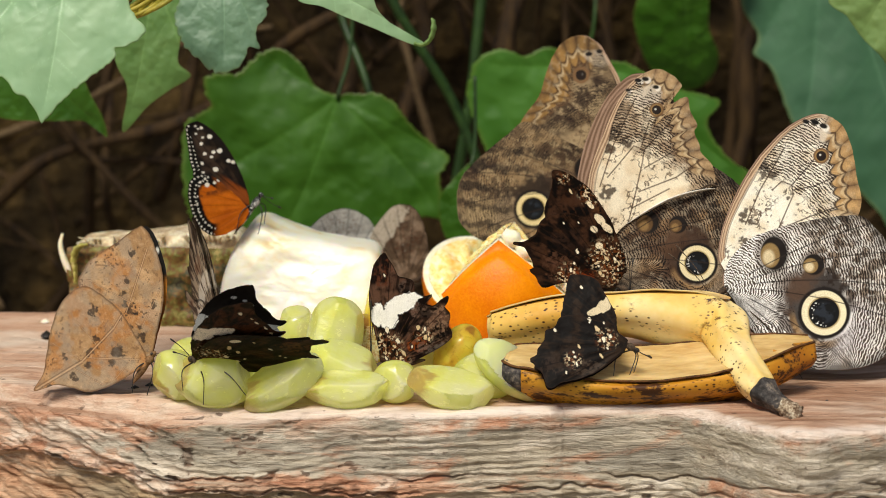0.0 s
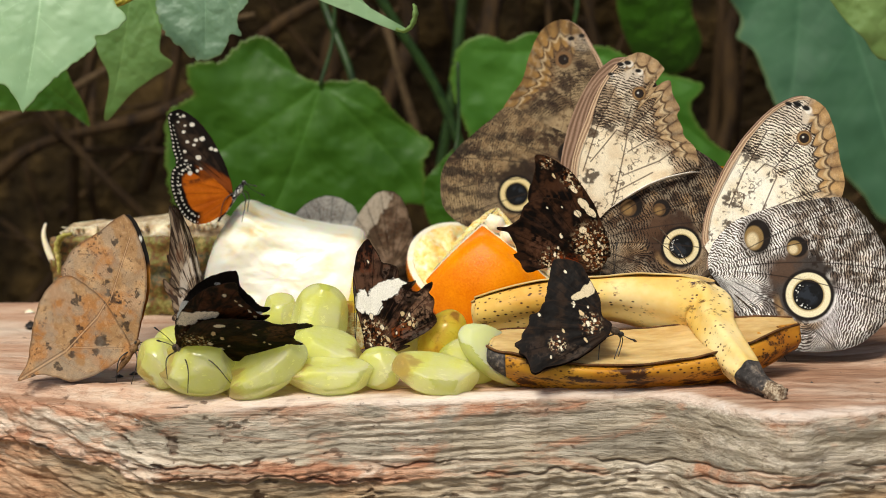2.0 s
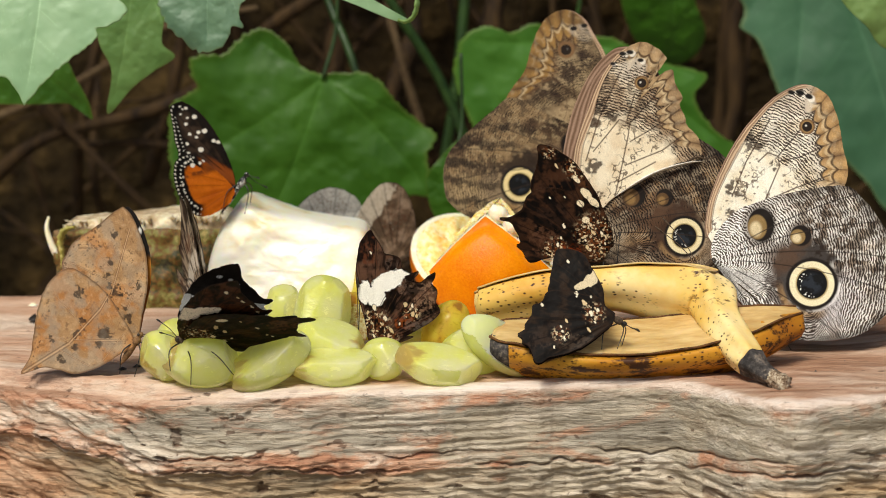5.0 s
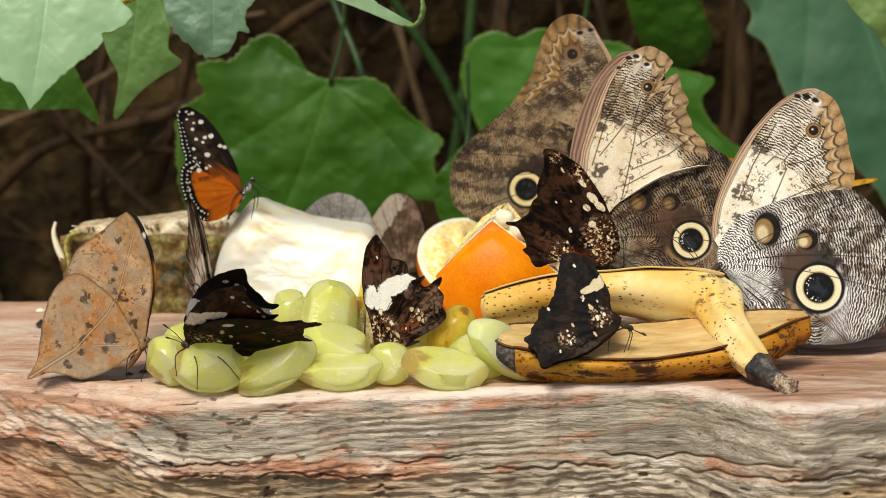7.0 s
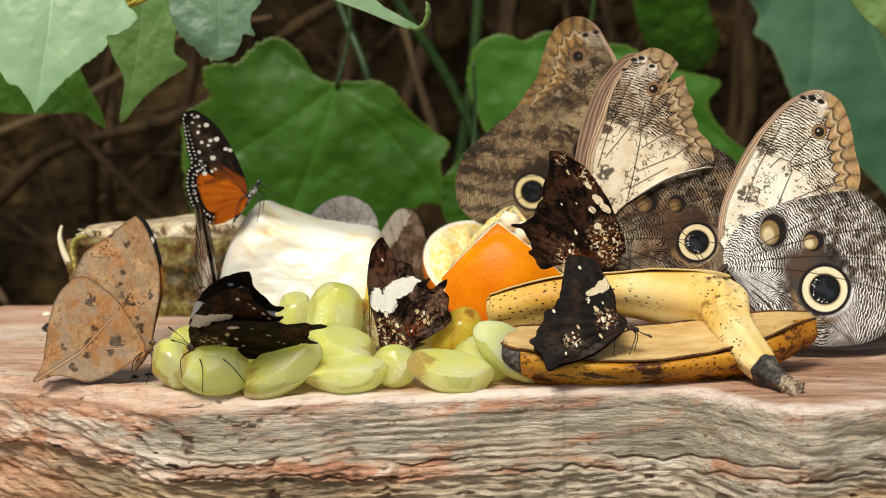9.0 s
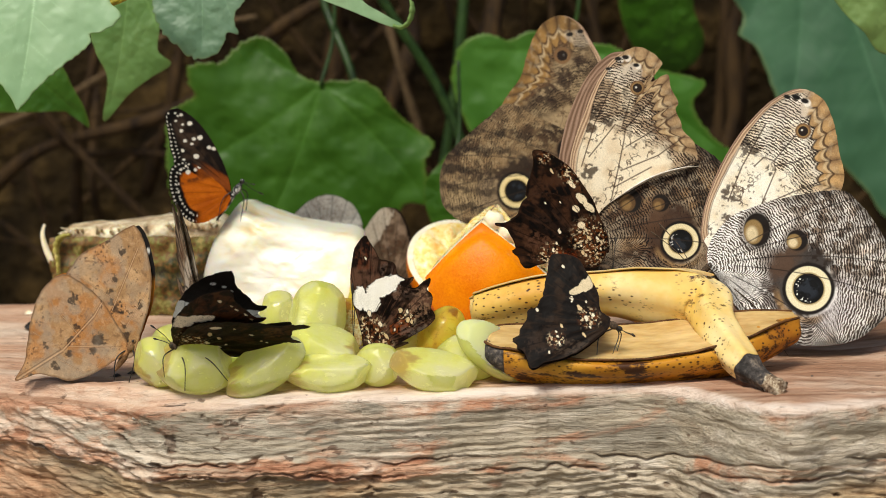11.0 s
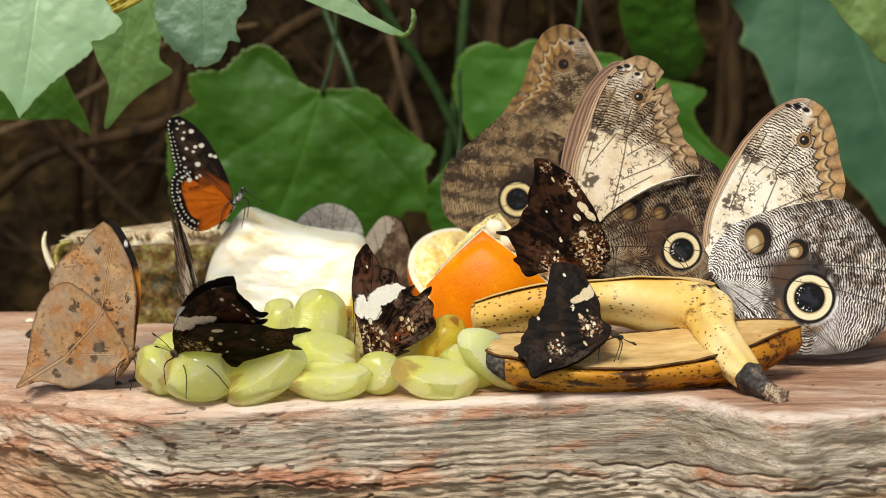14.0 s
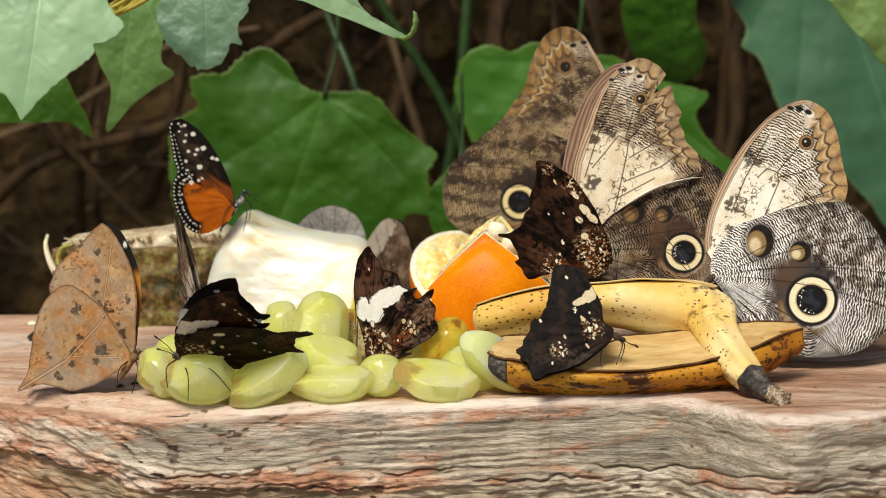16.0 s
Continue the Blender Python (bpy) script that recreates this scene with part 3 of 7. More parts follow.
        cr = np.exp(-((depth - crack + 0.0016 * (fbm(x * 160, x * 0, 58, 3) - 0.5)) / 0.0006) ** 2) * gap
        cr2 = np.exp(-((depth - crack + 0.0055 + 0.004 * (fbm(x * 50, x * 0, 61, 4) - 0.5)) / 0.0005) ** 2) * step(0.45, 0.6, fbm(x * 22 + 7, x * 0, 62, 3))
        # chips, pits and torn fibre on the bent end and under the crack
        torn = np.clip(step(-0.05, -0.13, x) + 0.7 * past + 0.5 * strip, 0, 1)
        chip = np.abs(fbm((x + 0.5 * d) * 55, (d - 0.35 * x) * 170, 81, 5) - 0.5) * 2
        pit = step(0.68, 0.74, fbm(x * 150, d * 260, 82, 3)) * (0.25 + 0.75 * torn) * step(0.42, 0.55, fbm(x * 20, d * 30, 83, 2))
        rough = rough + 0.0045 * torn * (chip - 0.3) + 0.0022 * pit
        y = rim - out * 0.8 + 0.00022 * ridge * where + 0.0003 * groove + rough + 0.0020 * cr + 0.0016 * cr2 + 0.0035 * crumble
        rows.append(np.stack([x, y, z0 - depth], 1))
        tops.append(0.9 * step(0.0026, 0.0012, depth + 0.0018 * (fbm(x * 70, x * 0, 64) - 0.5)) + 0.4 * step(-0.13, -0.19, x) * step(0.03, 0.01, depth))
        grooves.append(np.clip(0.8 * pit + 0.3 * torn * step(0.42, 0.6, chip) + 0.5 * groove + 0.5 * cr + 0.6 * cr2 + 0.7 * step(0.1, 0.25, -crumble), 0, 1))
        low = np.maximum(weight, step(0.012, 0.022, depth - crack + 0.011 * step(0.05, 0.15, x) + 0.01 * (fbm(x * 20, x * 0, 63) - 0.5)))
        belows.append(past * low * (1 - 0.6 * step(-0.13, -0.17, x)) * (0.8 + 0.2 * step(0.4, 0.6, fbm(x * 20, d * 30, 59, 3))))
        lips.append(step(0.0034, 0.0014, depth + 0.003 * (fbm(x * 40, x * 0, 65, 4) - 0.5)) * step(-0.12, -0.06, x))
        tints.append(np.clip(0.9 * strip + 0.8 * step(-0.1, -0.17, x) + 0.25 * step(0.012, 0.002, depth) + 0.3, 0, 1))
    v = np.concatenate(rows)
    n = len(rows)
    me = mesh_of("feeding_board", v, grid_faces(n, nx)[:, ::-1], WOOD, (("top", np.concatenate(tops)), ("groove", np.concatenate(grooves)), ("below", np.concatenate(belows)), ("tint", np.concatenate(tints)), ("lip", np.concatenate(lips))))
    board = new("feeding_board")
    tagged(board, "weathered pinkish driftwood slab with grooved grain", "wood slab")
    piece("slab", me, board)
    # underside and post that carries the slab
    v = []
    for s, yy, zz in ((0, 0.226, -0.006), (1, 0.215, -0.09), (2, 0.02, -0.112)):
        v.append(np.stack([x[::40], np.full(len(x[::40]), yy) + 0.01 * np.sin(x[::40] * 30), np.full(len(x[::40]), zz)], 1))
    piece("underside", mesh_of("underside", np.concatenate(v), grid_faces(3, len(x[::40])), WOOD, (("top", np.zeros(3 * len(x[::40]))), ("groove", np.zeros(3 * len(x[::40]))), ("below", np.ones(3 * len(x[::40]))))), board)
    tube("post", [(0, 0.15, -0.77), (0, 0.15, -0.4), (0, 0.15, -0.08)], (0.07, 0.06, 0.075), VINE, board, 20)
    # crumbs and flakes on the wood
    rng = random.Random(3)
    spots = [(-0.185, 0.15, 7, 1), (-0.1935, 0.188, 4, 0), (0.0132, 0.066, 3, 1), (-0.12, 0.035, 3, 1), (-0.15, 0.06, 2, 1), (-0.16, 0.12, 2, 1), (0.15, 0.0, 3, 1), (0.165, 0.02, 2, 1), (-0.14, 0.04, 2, 1), (-0.125, 0.03, 3, 1)]
    for x0, y0, r, dark in spots:
        a = np.linspace(0, 2 * np.pi, 9, endpoint=False)
        top = np.stack([np.cos(a) * r * rng.uniform(0.4, 0.6), np.sin(a) * r * 0.35, 0.3 * r * np.array([rng.uniform(0.2, 0.6) for _ in a])], 1) * 0.001
        base = top * (1.2, 1.2, 0)
        vv = np.vstack([base, top, [(0, 0, 0.0004 * r)]])
        f = grid_faces(2, 9, True).tolist() + [[9 + i, 9 + (i + 1) % 9, 18] for i in range(9)]
        ob = piece("crumb", mesh_of("crumb", vv, f, BLACK if dark else PITH), None, "", pose(x0, y0, 0.0005, 0, 0, rng.uniform(0, 90)))
        tagged(ob, "small dark crumb of rotten bark on the slab" if dark else "small pale fruit crumb on the slab", "crumb", "crumbs on the slab")

    skin = np.array(rows)
    for x0, y0, z0_, r in ((-0.113, 0.0032, -0.010, 5.5), (-0.085, -0.0043, -0.019, 3.6), (-0.0835, -0.0043, -0.0212, 3.0)):
        at, down = int(np.abs(x - x0).argmin()), nt_ + int(round(-z0_ / 0.115 * (nf - 1)))
        y0 = skin[down - 3:down + 4, at - 2:at + 3, 1].mean() + 0.0005
        a = np.linspace(0, 2 * np.pi, 11, endpoint=False)
        q = np.array([rng.uniform(0.6, 1.1) for _ in a]) * r * 0.0005
        ring = np.stack([np.cos(a) * q * 1.3, np.full(11, -0.0003), np.sin(a) * q * 0.7], 1)
        vv = np.vstack([ring + (0, 0.005, 0), ring, [(0, -0.0006, 0)]])
        f = grid_faces(2, 11, True).tolist() + [[11 + i, 11 + (i + 1) % 11, 22] for i in range(11)]
        tagged(piece("flake", mesh_of("flake", vv, f, FLAKE), None, "", pose(x0, y0, z0_)), "thin white flake stuck to the wood's face", "flake", "flakes on the slab")


# ---- leaves ----
def leaf(label, where, outline, mat, veins, turn=(0, 0, 0), cup=0.1, wobble=0.6, stalk=None, jag=0.0, n_ang=260, n_ring=46, mid=None, hook=None):
    """A leaf blade in its own plane (mm), with a root for its veins and their ends."""
    top = new("leaf")
    top.matrix_basis = pose(*where, *turn)
    tagged(top, label, "leaf", "leaves of the climber")
    o, along, arc = loop(outline, n_ang)
    c = np.array(mid) if mid else o.mean(0)
    dirs = o - c
    o = c + dirs * (1 + jag * (0.7 * fbm(arc / 6, arc * 0, len(label)) + 0.5 * vnoise(arc / 1.6, arc * 0, 3) - 0.6)[:, None])
    s = np.linspace(0.004, 1, n_ring)
    p = c + s[:, None, None] * (o - c)[None]
    u, v = p[..., 0].ravel(), p[..., 1].ravel()
    root = np.array(veins[0], float)
    size = np.ptp(o, axis=0).max()
    vein = np.zeros(len(u))
    ridge = np.zeros(len(u))
    for k, tip in enumerate(veins[1:]):
        d = np.array(tip, float) - root
        L = np.linalg.norm(d)
        d /= L
        t = np.clip(((u - root[0]) * d[0] + (v - root[1]) * d[1]) / L, 0, 1)
        off = (u - root[0]) * -d[1] + (v - root[1]) * d[0] - 0.03 * L * np.sin(t * 3)
        along_ok = step(0, 0.03, t) * step(1.0, 0.85, t)
        w = size * 0.006 * (1.25 - t)
        vein = np.maximum(vein, np.exp(-(off / w) ** 2) * along_ok)
        ridge = np.maximum(ridge, np.exp(-(np.abs(off) / (size * 0.05))) * along_ok)
        # side veins
        for q in np.arange(0.15, 0.95, 0.14):
            for sgn in (-1, 1):
                a = off * sgn
                bow = t * L - q * L - a * 0.75
                m = np.exp(-(bow / (w * 0.8)) ** 2) * (a > 0) * step(0.3 * L, 0.05 * L, a) * along_ok
                vein = np.maximum(vein, 0.6 * m)
    edge = np.repeat(step(0.955, 1.0, s), n_ang)
    r2 = ((u - c[0]) ** 2 + (v - c[1]) ** 2) / size ** 2
    depth = cup * size * r2 * 2 + wobble * size * 0.05 * (fbm(u / size * 5 + 3, v / size * 5, int(size)) - 0.5) * 2 + ridge * size * 0.012 + 0.02 * size * np.sin(np.arctan2(v - c[1], u - c[0]) * 7) * r2 * 2
    th = 0.25
    n = len(u)
    front = np.stack([u, depth - th / 2, v], 1) * 0.001
    rear = np.stack([u, depth + th / 2, v], 1) * 0.001
    f1 = grid_faces(n_ring, n_ang, True)
    last = (n_ring - 1) * n_ang + np.arange(n_ang)
    nxt = (n_ring - 1) * n_ang + (np.arange(n_ang) + 1) % n_ang
    rimf = np.stack([last, nxt, nxt + n, last + n], 1)
    faces = np.vstack([f1, f1[:, ::-1] + n, rimf])
    faces = faces.tolist() + [list(range(n_ang))[::-1], [n + i for i in range(n_ang)]]
    piece("blade", mesh_of("blade", np.vstack([front, rear]), faces, mat, (("vein", np.tile(vein, 2)), ("edge", np.tile(edge, 2)))), top)
    if hook:
        tube("curled_tip", line(np.array(hook) * 0.001, 30), 0.001 * np.concatenate([np.linspace(1.5, 2.1, 20), np.linspace(2.1, 0.7, 10)]) * (1 + 0.22 * np.sin(np.arange(30) * 2.1) * np.sin(np.arange(30) * 0.8)), LEAF_YELLOW, top, 10, squash=0.5)
    if stalk:
        tube("stalk", line(np.array([(root[0], 0.6, root[1])] + list(stalk)) * 0.001, 24), 0.0011, GREENSTEM, top, 8)
    return top


def build_leaves():
    leaf("broad pale green lobed leaf hanging near the slab", (-0.1539, 0.0, 0.1127),
         [(-31, 57.8), (-27.9, 23.5), (-15.1, 15.9), (-11, 10.5), (-6.6, 8.3), (-3.4, 3.6), (-1.2, 0.8), (0, -1.2), (1.4, 0.6), (4.2, 3.0), (10.7, 9.3), (17.4, 14.7), (27.4, 23.3), (27.5, 27.6), (33, 28.7), (39.6, 35.1), (34.4, 41.5), (30.3, 51.2), (18.9, 70.4), (-6.7, 76.9)],
         LEAF_PALE, [(8, 80), (0, 2), (38, 36), (-30, 24)], turn=(-16, 0, 0), cup=0.06, wobble=0.3, jag=0.05, stalk=[(9, 3, 95), (12, 8, 130)])
    leaf("small blue-green rounded leaf with scalloped edge", (-0.0969, 0.126, 0.1239),
         [(-16.7, 38.8), (-22.5, 26.5), (-22.2, 17.8), (-18.6, 11.5), (-13.7, 6.5), (-7.5, 1), (1.3, 0), (8.1, 5.2), (10.2, 10.2), (14, 11.4), (12.8, 17.6), (18, 26.3), (15.7, 38.7), (0.9, 48.6)],
         LEAF_BLUE, [(-3, 50), (-2, 1), (-20, 20), (13, 14)], turn=(-12, 0, 0), cup=0.1, jag=0.12, stalk=[(-5, 2, 65), (-5, 5, 110)])
    leaf("mid-green lobed leaf with a browned tip", (-0.1564, 0.2, 0.0908),
         [(-2.9, 47.3), (-1.9, 33.9), (3.2, 20.3), (0, 0), (12.5, 12.2), (23.6, 20.3), (33.8, 27), (27.9, 33.8), (29.6, 47.2), (29.9, 63.3), (16.7, 74)],
         LEAF_SOFT, [(16, 74), (2, 3), (32, 28)], cup=0.12, stalk=[(17, 2, 95), (18, 4, 130)])
    leaf("dark green pointed leaf in the shade", (-0.1729, 0.25, 0.084),
         [(-63.6, 41.5), (-64.4, 15.9), (-53.2, 10.1), (-33.2, 8.7), (-13.2, 8.6), (-4.7, 5.7), (0, 0), (-1.7, 10), (-7.1, 21.4), (-12.5, 32.8), (-29, 52.7)],
         LEAF_DEEP, [(-50, 45), (-2, 3), (-60, 14)], cup=0.1, stalk=[(-55, 5, 80), (-55, 9, 130)])
    leaf("large deep green five-lobed leaf behind the fruit", (-0.0646, 0.36, 0.0987),
         [(-40.6, 24), (-31.1, 25.2), (-18.7, 18.3), (-11, 5.7), (0, 0), (15.7, 0.9), (31.4, -2.3), (39.2, -11.7), (48.5, -22.8), (57.9, -30.7), (64.9, -37), (58.8, -46.5), (60.9, -68.8), (46.7, -68.8), (33.9, -83.1), (-10.7, -95.8), (-61.5, -89.3), (-78.8, -79.6), (-84.5, -50.9), (-83.8, -17.6), (-69.4, -6.6), (-72.2, 9.1), (-53.3, 12.1), (-45.3, 19.9)],
         LEAF_DEEP, [(2, -2), (-36, -90), (58, -66), (62, -37), (-80, -50), (-38, 22)], cup=0.05, wobble=0.5, jag=0.06, n_ang=340, mid=(-8, -38), stalk=[(10, 6, 30), (10, 10, 90)])
    leaf("green lobed leaf behind the owl butterflies", (0.0658, 0.4, 0.1146),
         [(-55, -9.5), (-48.5, 3.4), (-35.6, 7.2), (-22.6, 3.3), (-9.7, 8.1), (13, -0.1), (32.4, -0.1), (58.4, -13.2), (89.3, -23), (81.3, -36), (94.6, -55.6), (106.1, -65.4), (91.7, -78.5), (33, -88.2), (-32.3, -71.6), (-45.4, -51.9), (-53.5, -29)],
         LEAF_MID, [(10, -2), (-50, 0), (-40, -60), (100, -65), (85, -25)], cup=0.05, wobble=0.5, jag=0.05, mid=(15, -40), stalk=[(14, 26, 6), (20, 60, 20), (24, 90, 60)])
    leaf("huge dull teal leaf hanging behind the butterflies", (0.2218, 0.47, 0.1684),
         [(-47.2, -20.1), (-36.7, -40.5), (-39.9, -52.4), (-29.5, -60.9), (-20.6, -85), (-15.2, -97), (9.4, -123), (34, -147.3), (48.2, -164.8), (89.8, -171.9), (107.9, -88.8), (84.8, -0.3), (-0.7, 33.6), (-40.9, 6.9)],
         LEAF_TEAL, [(0, 30), (60, -165), (-38, -50), (-10, -100), (100, -90)], turn=(-10, 0, 0), cup=0.05, wobble=0.35, jag=0.02, stalk=[(0, 4, 60), (0, 8, 110)])
    leaf("bright green leaf with a curled-up hooked tip", (-0.0319, 0.11, 0.1577),
         [(-31.9, -1.8), (-20.9, -5.3), (-11.1, -9.7), (1.1, -14.6), (14.5, -20.5), (21.5, -22.6), (22.5, -20.5), (14.5, -17.5), (8.4, -12.4), (3.1, -6.5), (0, 2), (-8.5, 12.1), (-32.9, 12.2)],
         LEAF_PALE, [(-32, 8), (20, -20)], cup=0.03, wobble=0.3, mid=(-6, -4), hook=[(19, -0.6, -21.3), (22.5, -1, -22), (25.6, -1.5, -20), (27.3, -2, -16), (27.4, -2, -12), (26.6, -1.5, -10.5)], stalk=[(-50, 3, 20), (-60, 5, 60)])
    leaf("yellowish green leaf at the edge of the plant", (0.2184, 0.2, 0.1152),
         [(-35.8, 40.3), (-27.6, 29.6), (-19.3, 18.9), (-11, 10.8), (0, 0), (21.2, 10.7), (22.6, 53.4), (-12.5, 69.4)], LEAF_YELLOW, [(0, 65), (0, 3), (-20, 22)], stalk=[(0, 3, 90), (0, 5, 130)])
    leaf("dark green leaf high in the shade", (0.1407, 0.5, 0.0904),
         [(-28.5, 57.7), (-26.6, 36.8), (-17.7, 15.8), (0, 0), (17.5, 5.2), (24.3, 22.7), (17, 43.6), (13.2, 71.4), (-14.8, 78.4)], LEAF_DEEP, [(0, 75), (4, 3)], turn=(22, 0, 0), stalk=[(0, 3, 100), (0, 6, 150)])
    leaf("small mid-green leaf above the owl butterflies", (0.165, 0.45, 0.155),
         [(-16, 20), (-8, 4), (4, 0), (12, 8), (14, 28), (0, 45)], LEAF_MID, [(0, 44), (3, 2)], stalk=[(0, 3, 60), (0, 6, 100)])
    leaf("small green leaf below the large one", (0.008, 0.33, 0.03),
         [(-14, 12), (-6, 24), (6, 34), (14, 22), (12, 2), (2, -14), (-10, -8)], LEAF_DEEP, [(4, 32), (2, -12)], stalk=[(6, 4, 45), (6, 8, 80)])


# ---- fruit ----
def grape(where, size, turn, cuts, skin, flesh, label, brown_end=0):
    """A grape (size: three radii in mm) cut by planes (direction and depth, in radii); the cuts keep rounded edges."""
    top = new("grape")
    top.matrix_basis = pose(*where, *turn)
    tagged(top, label, "grape", "cut green grapes")
    n, m = 56, 80
    P, T = np.meshgrid(np.linspace(math.pi - 0.01, 0.01, n), np.linspace(0, 2 * np.pi, m, endpoint=False), indexing="ij")
    d = np.stack([np.sin(P) * np.cos(T), np.sin(P) * np.sin(T), np.cos(P)], -1).reshape(-1, 3)
    inv, open_side = np.ones(len(d)), np.zeros(len(d))
    rng = random.Random(int(where[0] * 1e5) + 7)
    slices = [((rng.uniform(-1, 1), rng.uniform(-1, -0.1), rng.uniform(-0.6, 0.9)), rng.uniform(0.76, 0.9)) for _ in range(2)] + [((1, rng.uniform(-0.7, 0.1), rng.uniform(-0.2, 0.5)), rng.uniform(0.74, 0.86)), ((-1, rng.uniform(-0.7, 0.1), rng.uniform(-0.2, 0.5)), rng.uniform(0.74, 0.86))]
    size = [1.07 * q for q in size]
    for normal, depth in list(cuts) + (slices if cuts else []):
        w = np.array(normal, float)
        k = np.clip(d @ (w / np.linalg.norm(w)) / depth, 0, None)
        inv, open_side = inv + k ** 54, np.maximum(open_side, k)
    v = d * (inv ** (-1 / 54))[:, None]
    v = v * (1 + 0.05 * (fbm(d[:, 0] * 2 + where[0] * 900, d[:, 1] * 2 + d[:, 2], 7, 2) - 0.5))[:, None]
    cut_skin = open_side > 1.0
    # the flesh sinks a little behind the rim and is pulpy
    v = v * (1 - 0.03 * step(1.02, 1.3, open_side) * (0.6 + 0.8 * fbm(d[:, 0] * 5, d[:, 1] * 5 + d[:, 2] * 4, 5, 3)))[:, None]
    v[:, 1:] *= (1 - 0.06 * np.abs(v[:, :1]) ** 2.5)
    v = v * np.array(size) * 0.001
    tone = step(0.4, 0.9, brown_end * d[:, 0] + 0.4 * (fbm(d[:, 0] * 3, d[:, 1] * 3 + d[:, 2] * 3, 9, 3) - 0.5)) if brown_end else np.zeros(len(d))
    faces = grid_faces(n, m, True)[:, ::-1]
    inside = cut_skin[faces].sum(1) >= 2
    ends = [list(range(m)), [(n - 1) * m + i for i in range(m)][::-1]]
    for name, keep, mat, text in (("skin", ~inside, skin, ""), ("flesh", inside, flesh, "wet translucent cut flesh")):
        f = faces[keep].tolist() + [q for q in ends if bool(cut_skin[q[0]]) == (name == "flesh")]
        if not f:
            continue
        used = sorted({i for q in f for i in q})
        where_to = {i: k for k, i in enumerate(used)}
        piece(name, mesh_of(name, v[used], [[where_to[i] for i in q] for q in f], mat, (("browned", tone[used]),)), top, text)
    return top


def build_grapes():
    g, y = "translucent pale green grape half, cut and wet", "yellowed overripe grape with a brown scar"
    up, front = (0, -0.25, 1), (0, -1, 0.25)
    for where, size, turn, cuts, skin, flesh, label, end in (
            ((-0.0435, 0.030, 0.0238), (12, 11.5, 13.2), (0, 12, 0), (((0.35, -0.9, 0.25), 0.66), ((-1, -0.3, 0.05), 0.74), ((0.6, -0.3, 0.8), 0.9)), GRAPE, GFLESH, "large pale green grape on the pile, side sliced off", 0),
            ((-0.0395, 0.012, 0.0125), (15, 10, 10.5), (8, 14, 4), (((0.15, -0.35, 1), 0.62), ((-0.3, -1, 0.1), 0.8)), GRAPE, GFLESH, g, 1),
            ((-0.0374, -0.001, 0.0068), (16.5, 8.5, 7.6), (6, 1, 3), ((up, 0.55), (front, 0.8)), GRAPE, GFLESH, g, -1),
            ((-0.0624, -0.002, 0.0095), (17.5, 8.5, 9), (0, -30, -4), (((0.0, -0.7, 1), 0.5), ((0, -1, 0), 0.86)), GRAPE, GFLESH, g, -1),
            ((-0.089, 0.002, 0.0098), (15.5, 10.5, 10.8), (4, 4, -8), (((0.25, -0.9, -0.25), 0.82), ((-0.5, -0.8, 0.4), 0.88)), GRAPE, GFLESH, "plump pale green grape, one end browned", -1),
            ((-0.1055, 0.010, 0.0098), (9, 10, 10), (10, -40, 0), (((-0.5, -0.8, 0.3), 0.7),), GRAPE, GFLESH, "green grape half with a browned end", -1),
            ((-0.0607, 0.05, 0.0215), (9, 8, 9), (0, 0, 0), (((0, -0.4, 1), 0.85),), GRAPE, GFLESH, "small pale green grape behind the pile", 0),
            ((0.0060, 0.040, 0.0122), (8.8, 9, 12.5), (0, 28, 0), (), YGRAPE, GFLESH, y, 0),
            ((0.0035, -0.003, 0.0072), (17.5, 8.5, 8.2), (4, 14, 4), (((-0.2, -0.5, 1), 0.45), ((-1, -0.35, 0.2), 0.72)), GRAPE, GFLESH, "pointed grape wedge with one pulpy browned face", -1),
            ((-0.0185, 0.006, 0.0078), (9, 8.5, 8), (15, 0, 0), (((-0.4, -0.9, 0.3), 0.7),), GRAPE, GFLESH, "pale green grape wedged in the pile", 0),
            ((0.0175, 0.014, 0.0086), (13.5, 9, 9.2), (4, -4, 0), (((0.1, -0.6, 1), 0.72),), GRAPE, GFLESH, g, 0),
            ((0.0275, 0.006, 0.0125), (17, 9.5, 8.5), (0, 38, 6), (((0.05, -0.75, 0.65), 0.3),), GRAPE, GWHITE, "grape half showing its whitish flesh, rim up", 0),
            ((-0.0335, 0.046, 0.0155), (10, 9, 12), (14, 10, 0), (((0.2, -1, 0.2), 0.7),), YGRAPE, BROWNED, "pinkish overripe grape half", 0),
            ((-0.0732, 0.018, 0.0100), (13, 10, 10), (16, 8, 0), ((up, 0.6),), GRAPE, GFLESH, g, 0),
            ((-0.056, 0.022, 0.010), (12, 10, 10), (14, -10, 30), ((up, 0.7),), GRAPE, GFLESH, g, 0),
            ((-0.012, 0.046, 0.010), (12, 9, 10), (14, 10, 40), ((up, 0.7),), GRAPE, GFLESH, g, 0),
            ((-0.099, 0.026, 0.0120), (12, 9, 10), (14, 12, 20), ((up, 0.6),), GRAPE, GFLESH, g, 0)):
        grape(where, size, turn, cuts, skin, flesh, label, end)


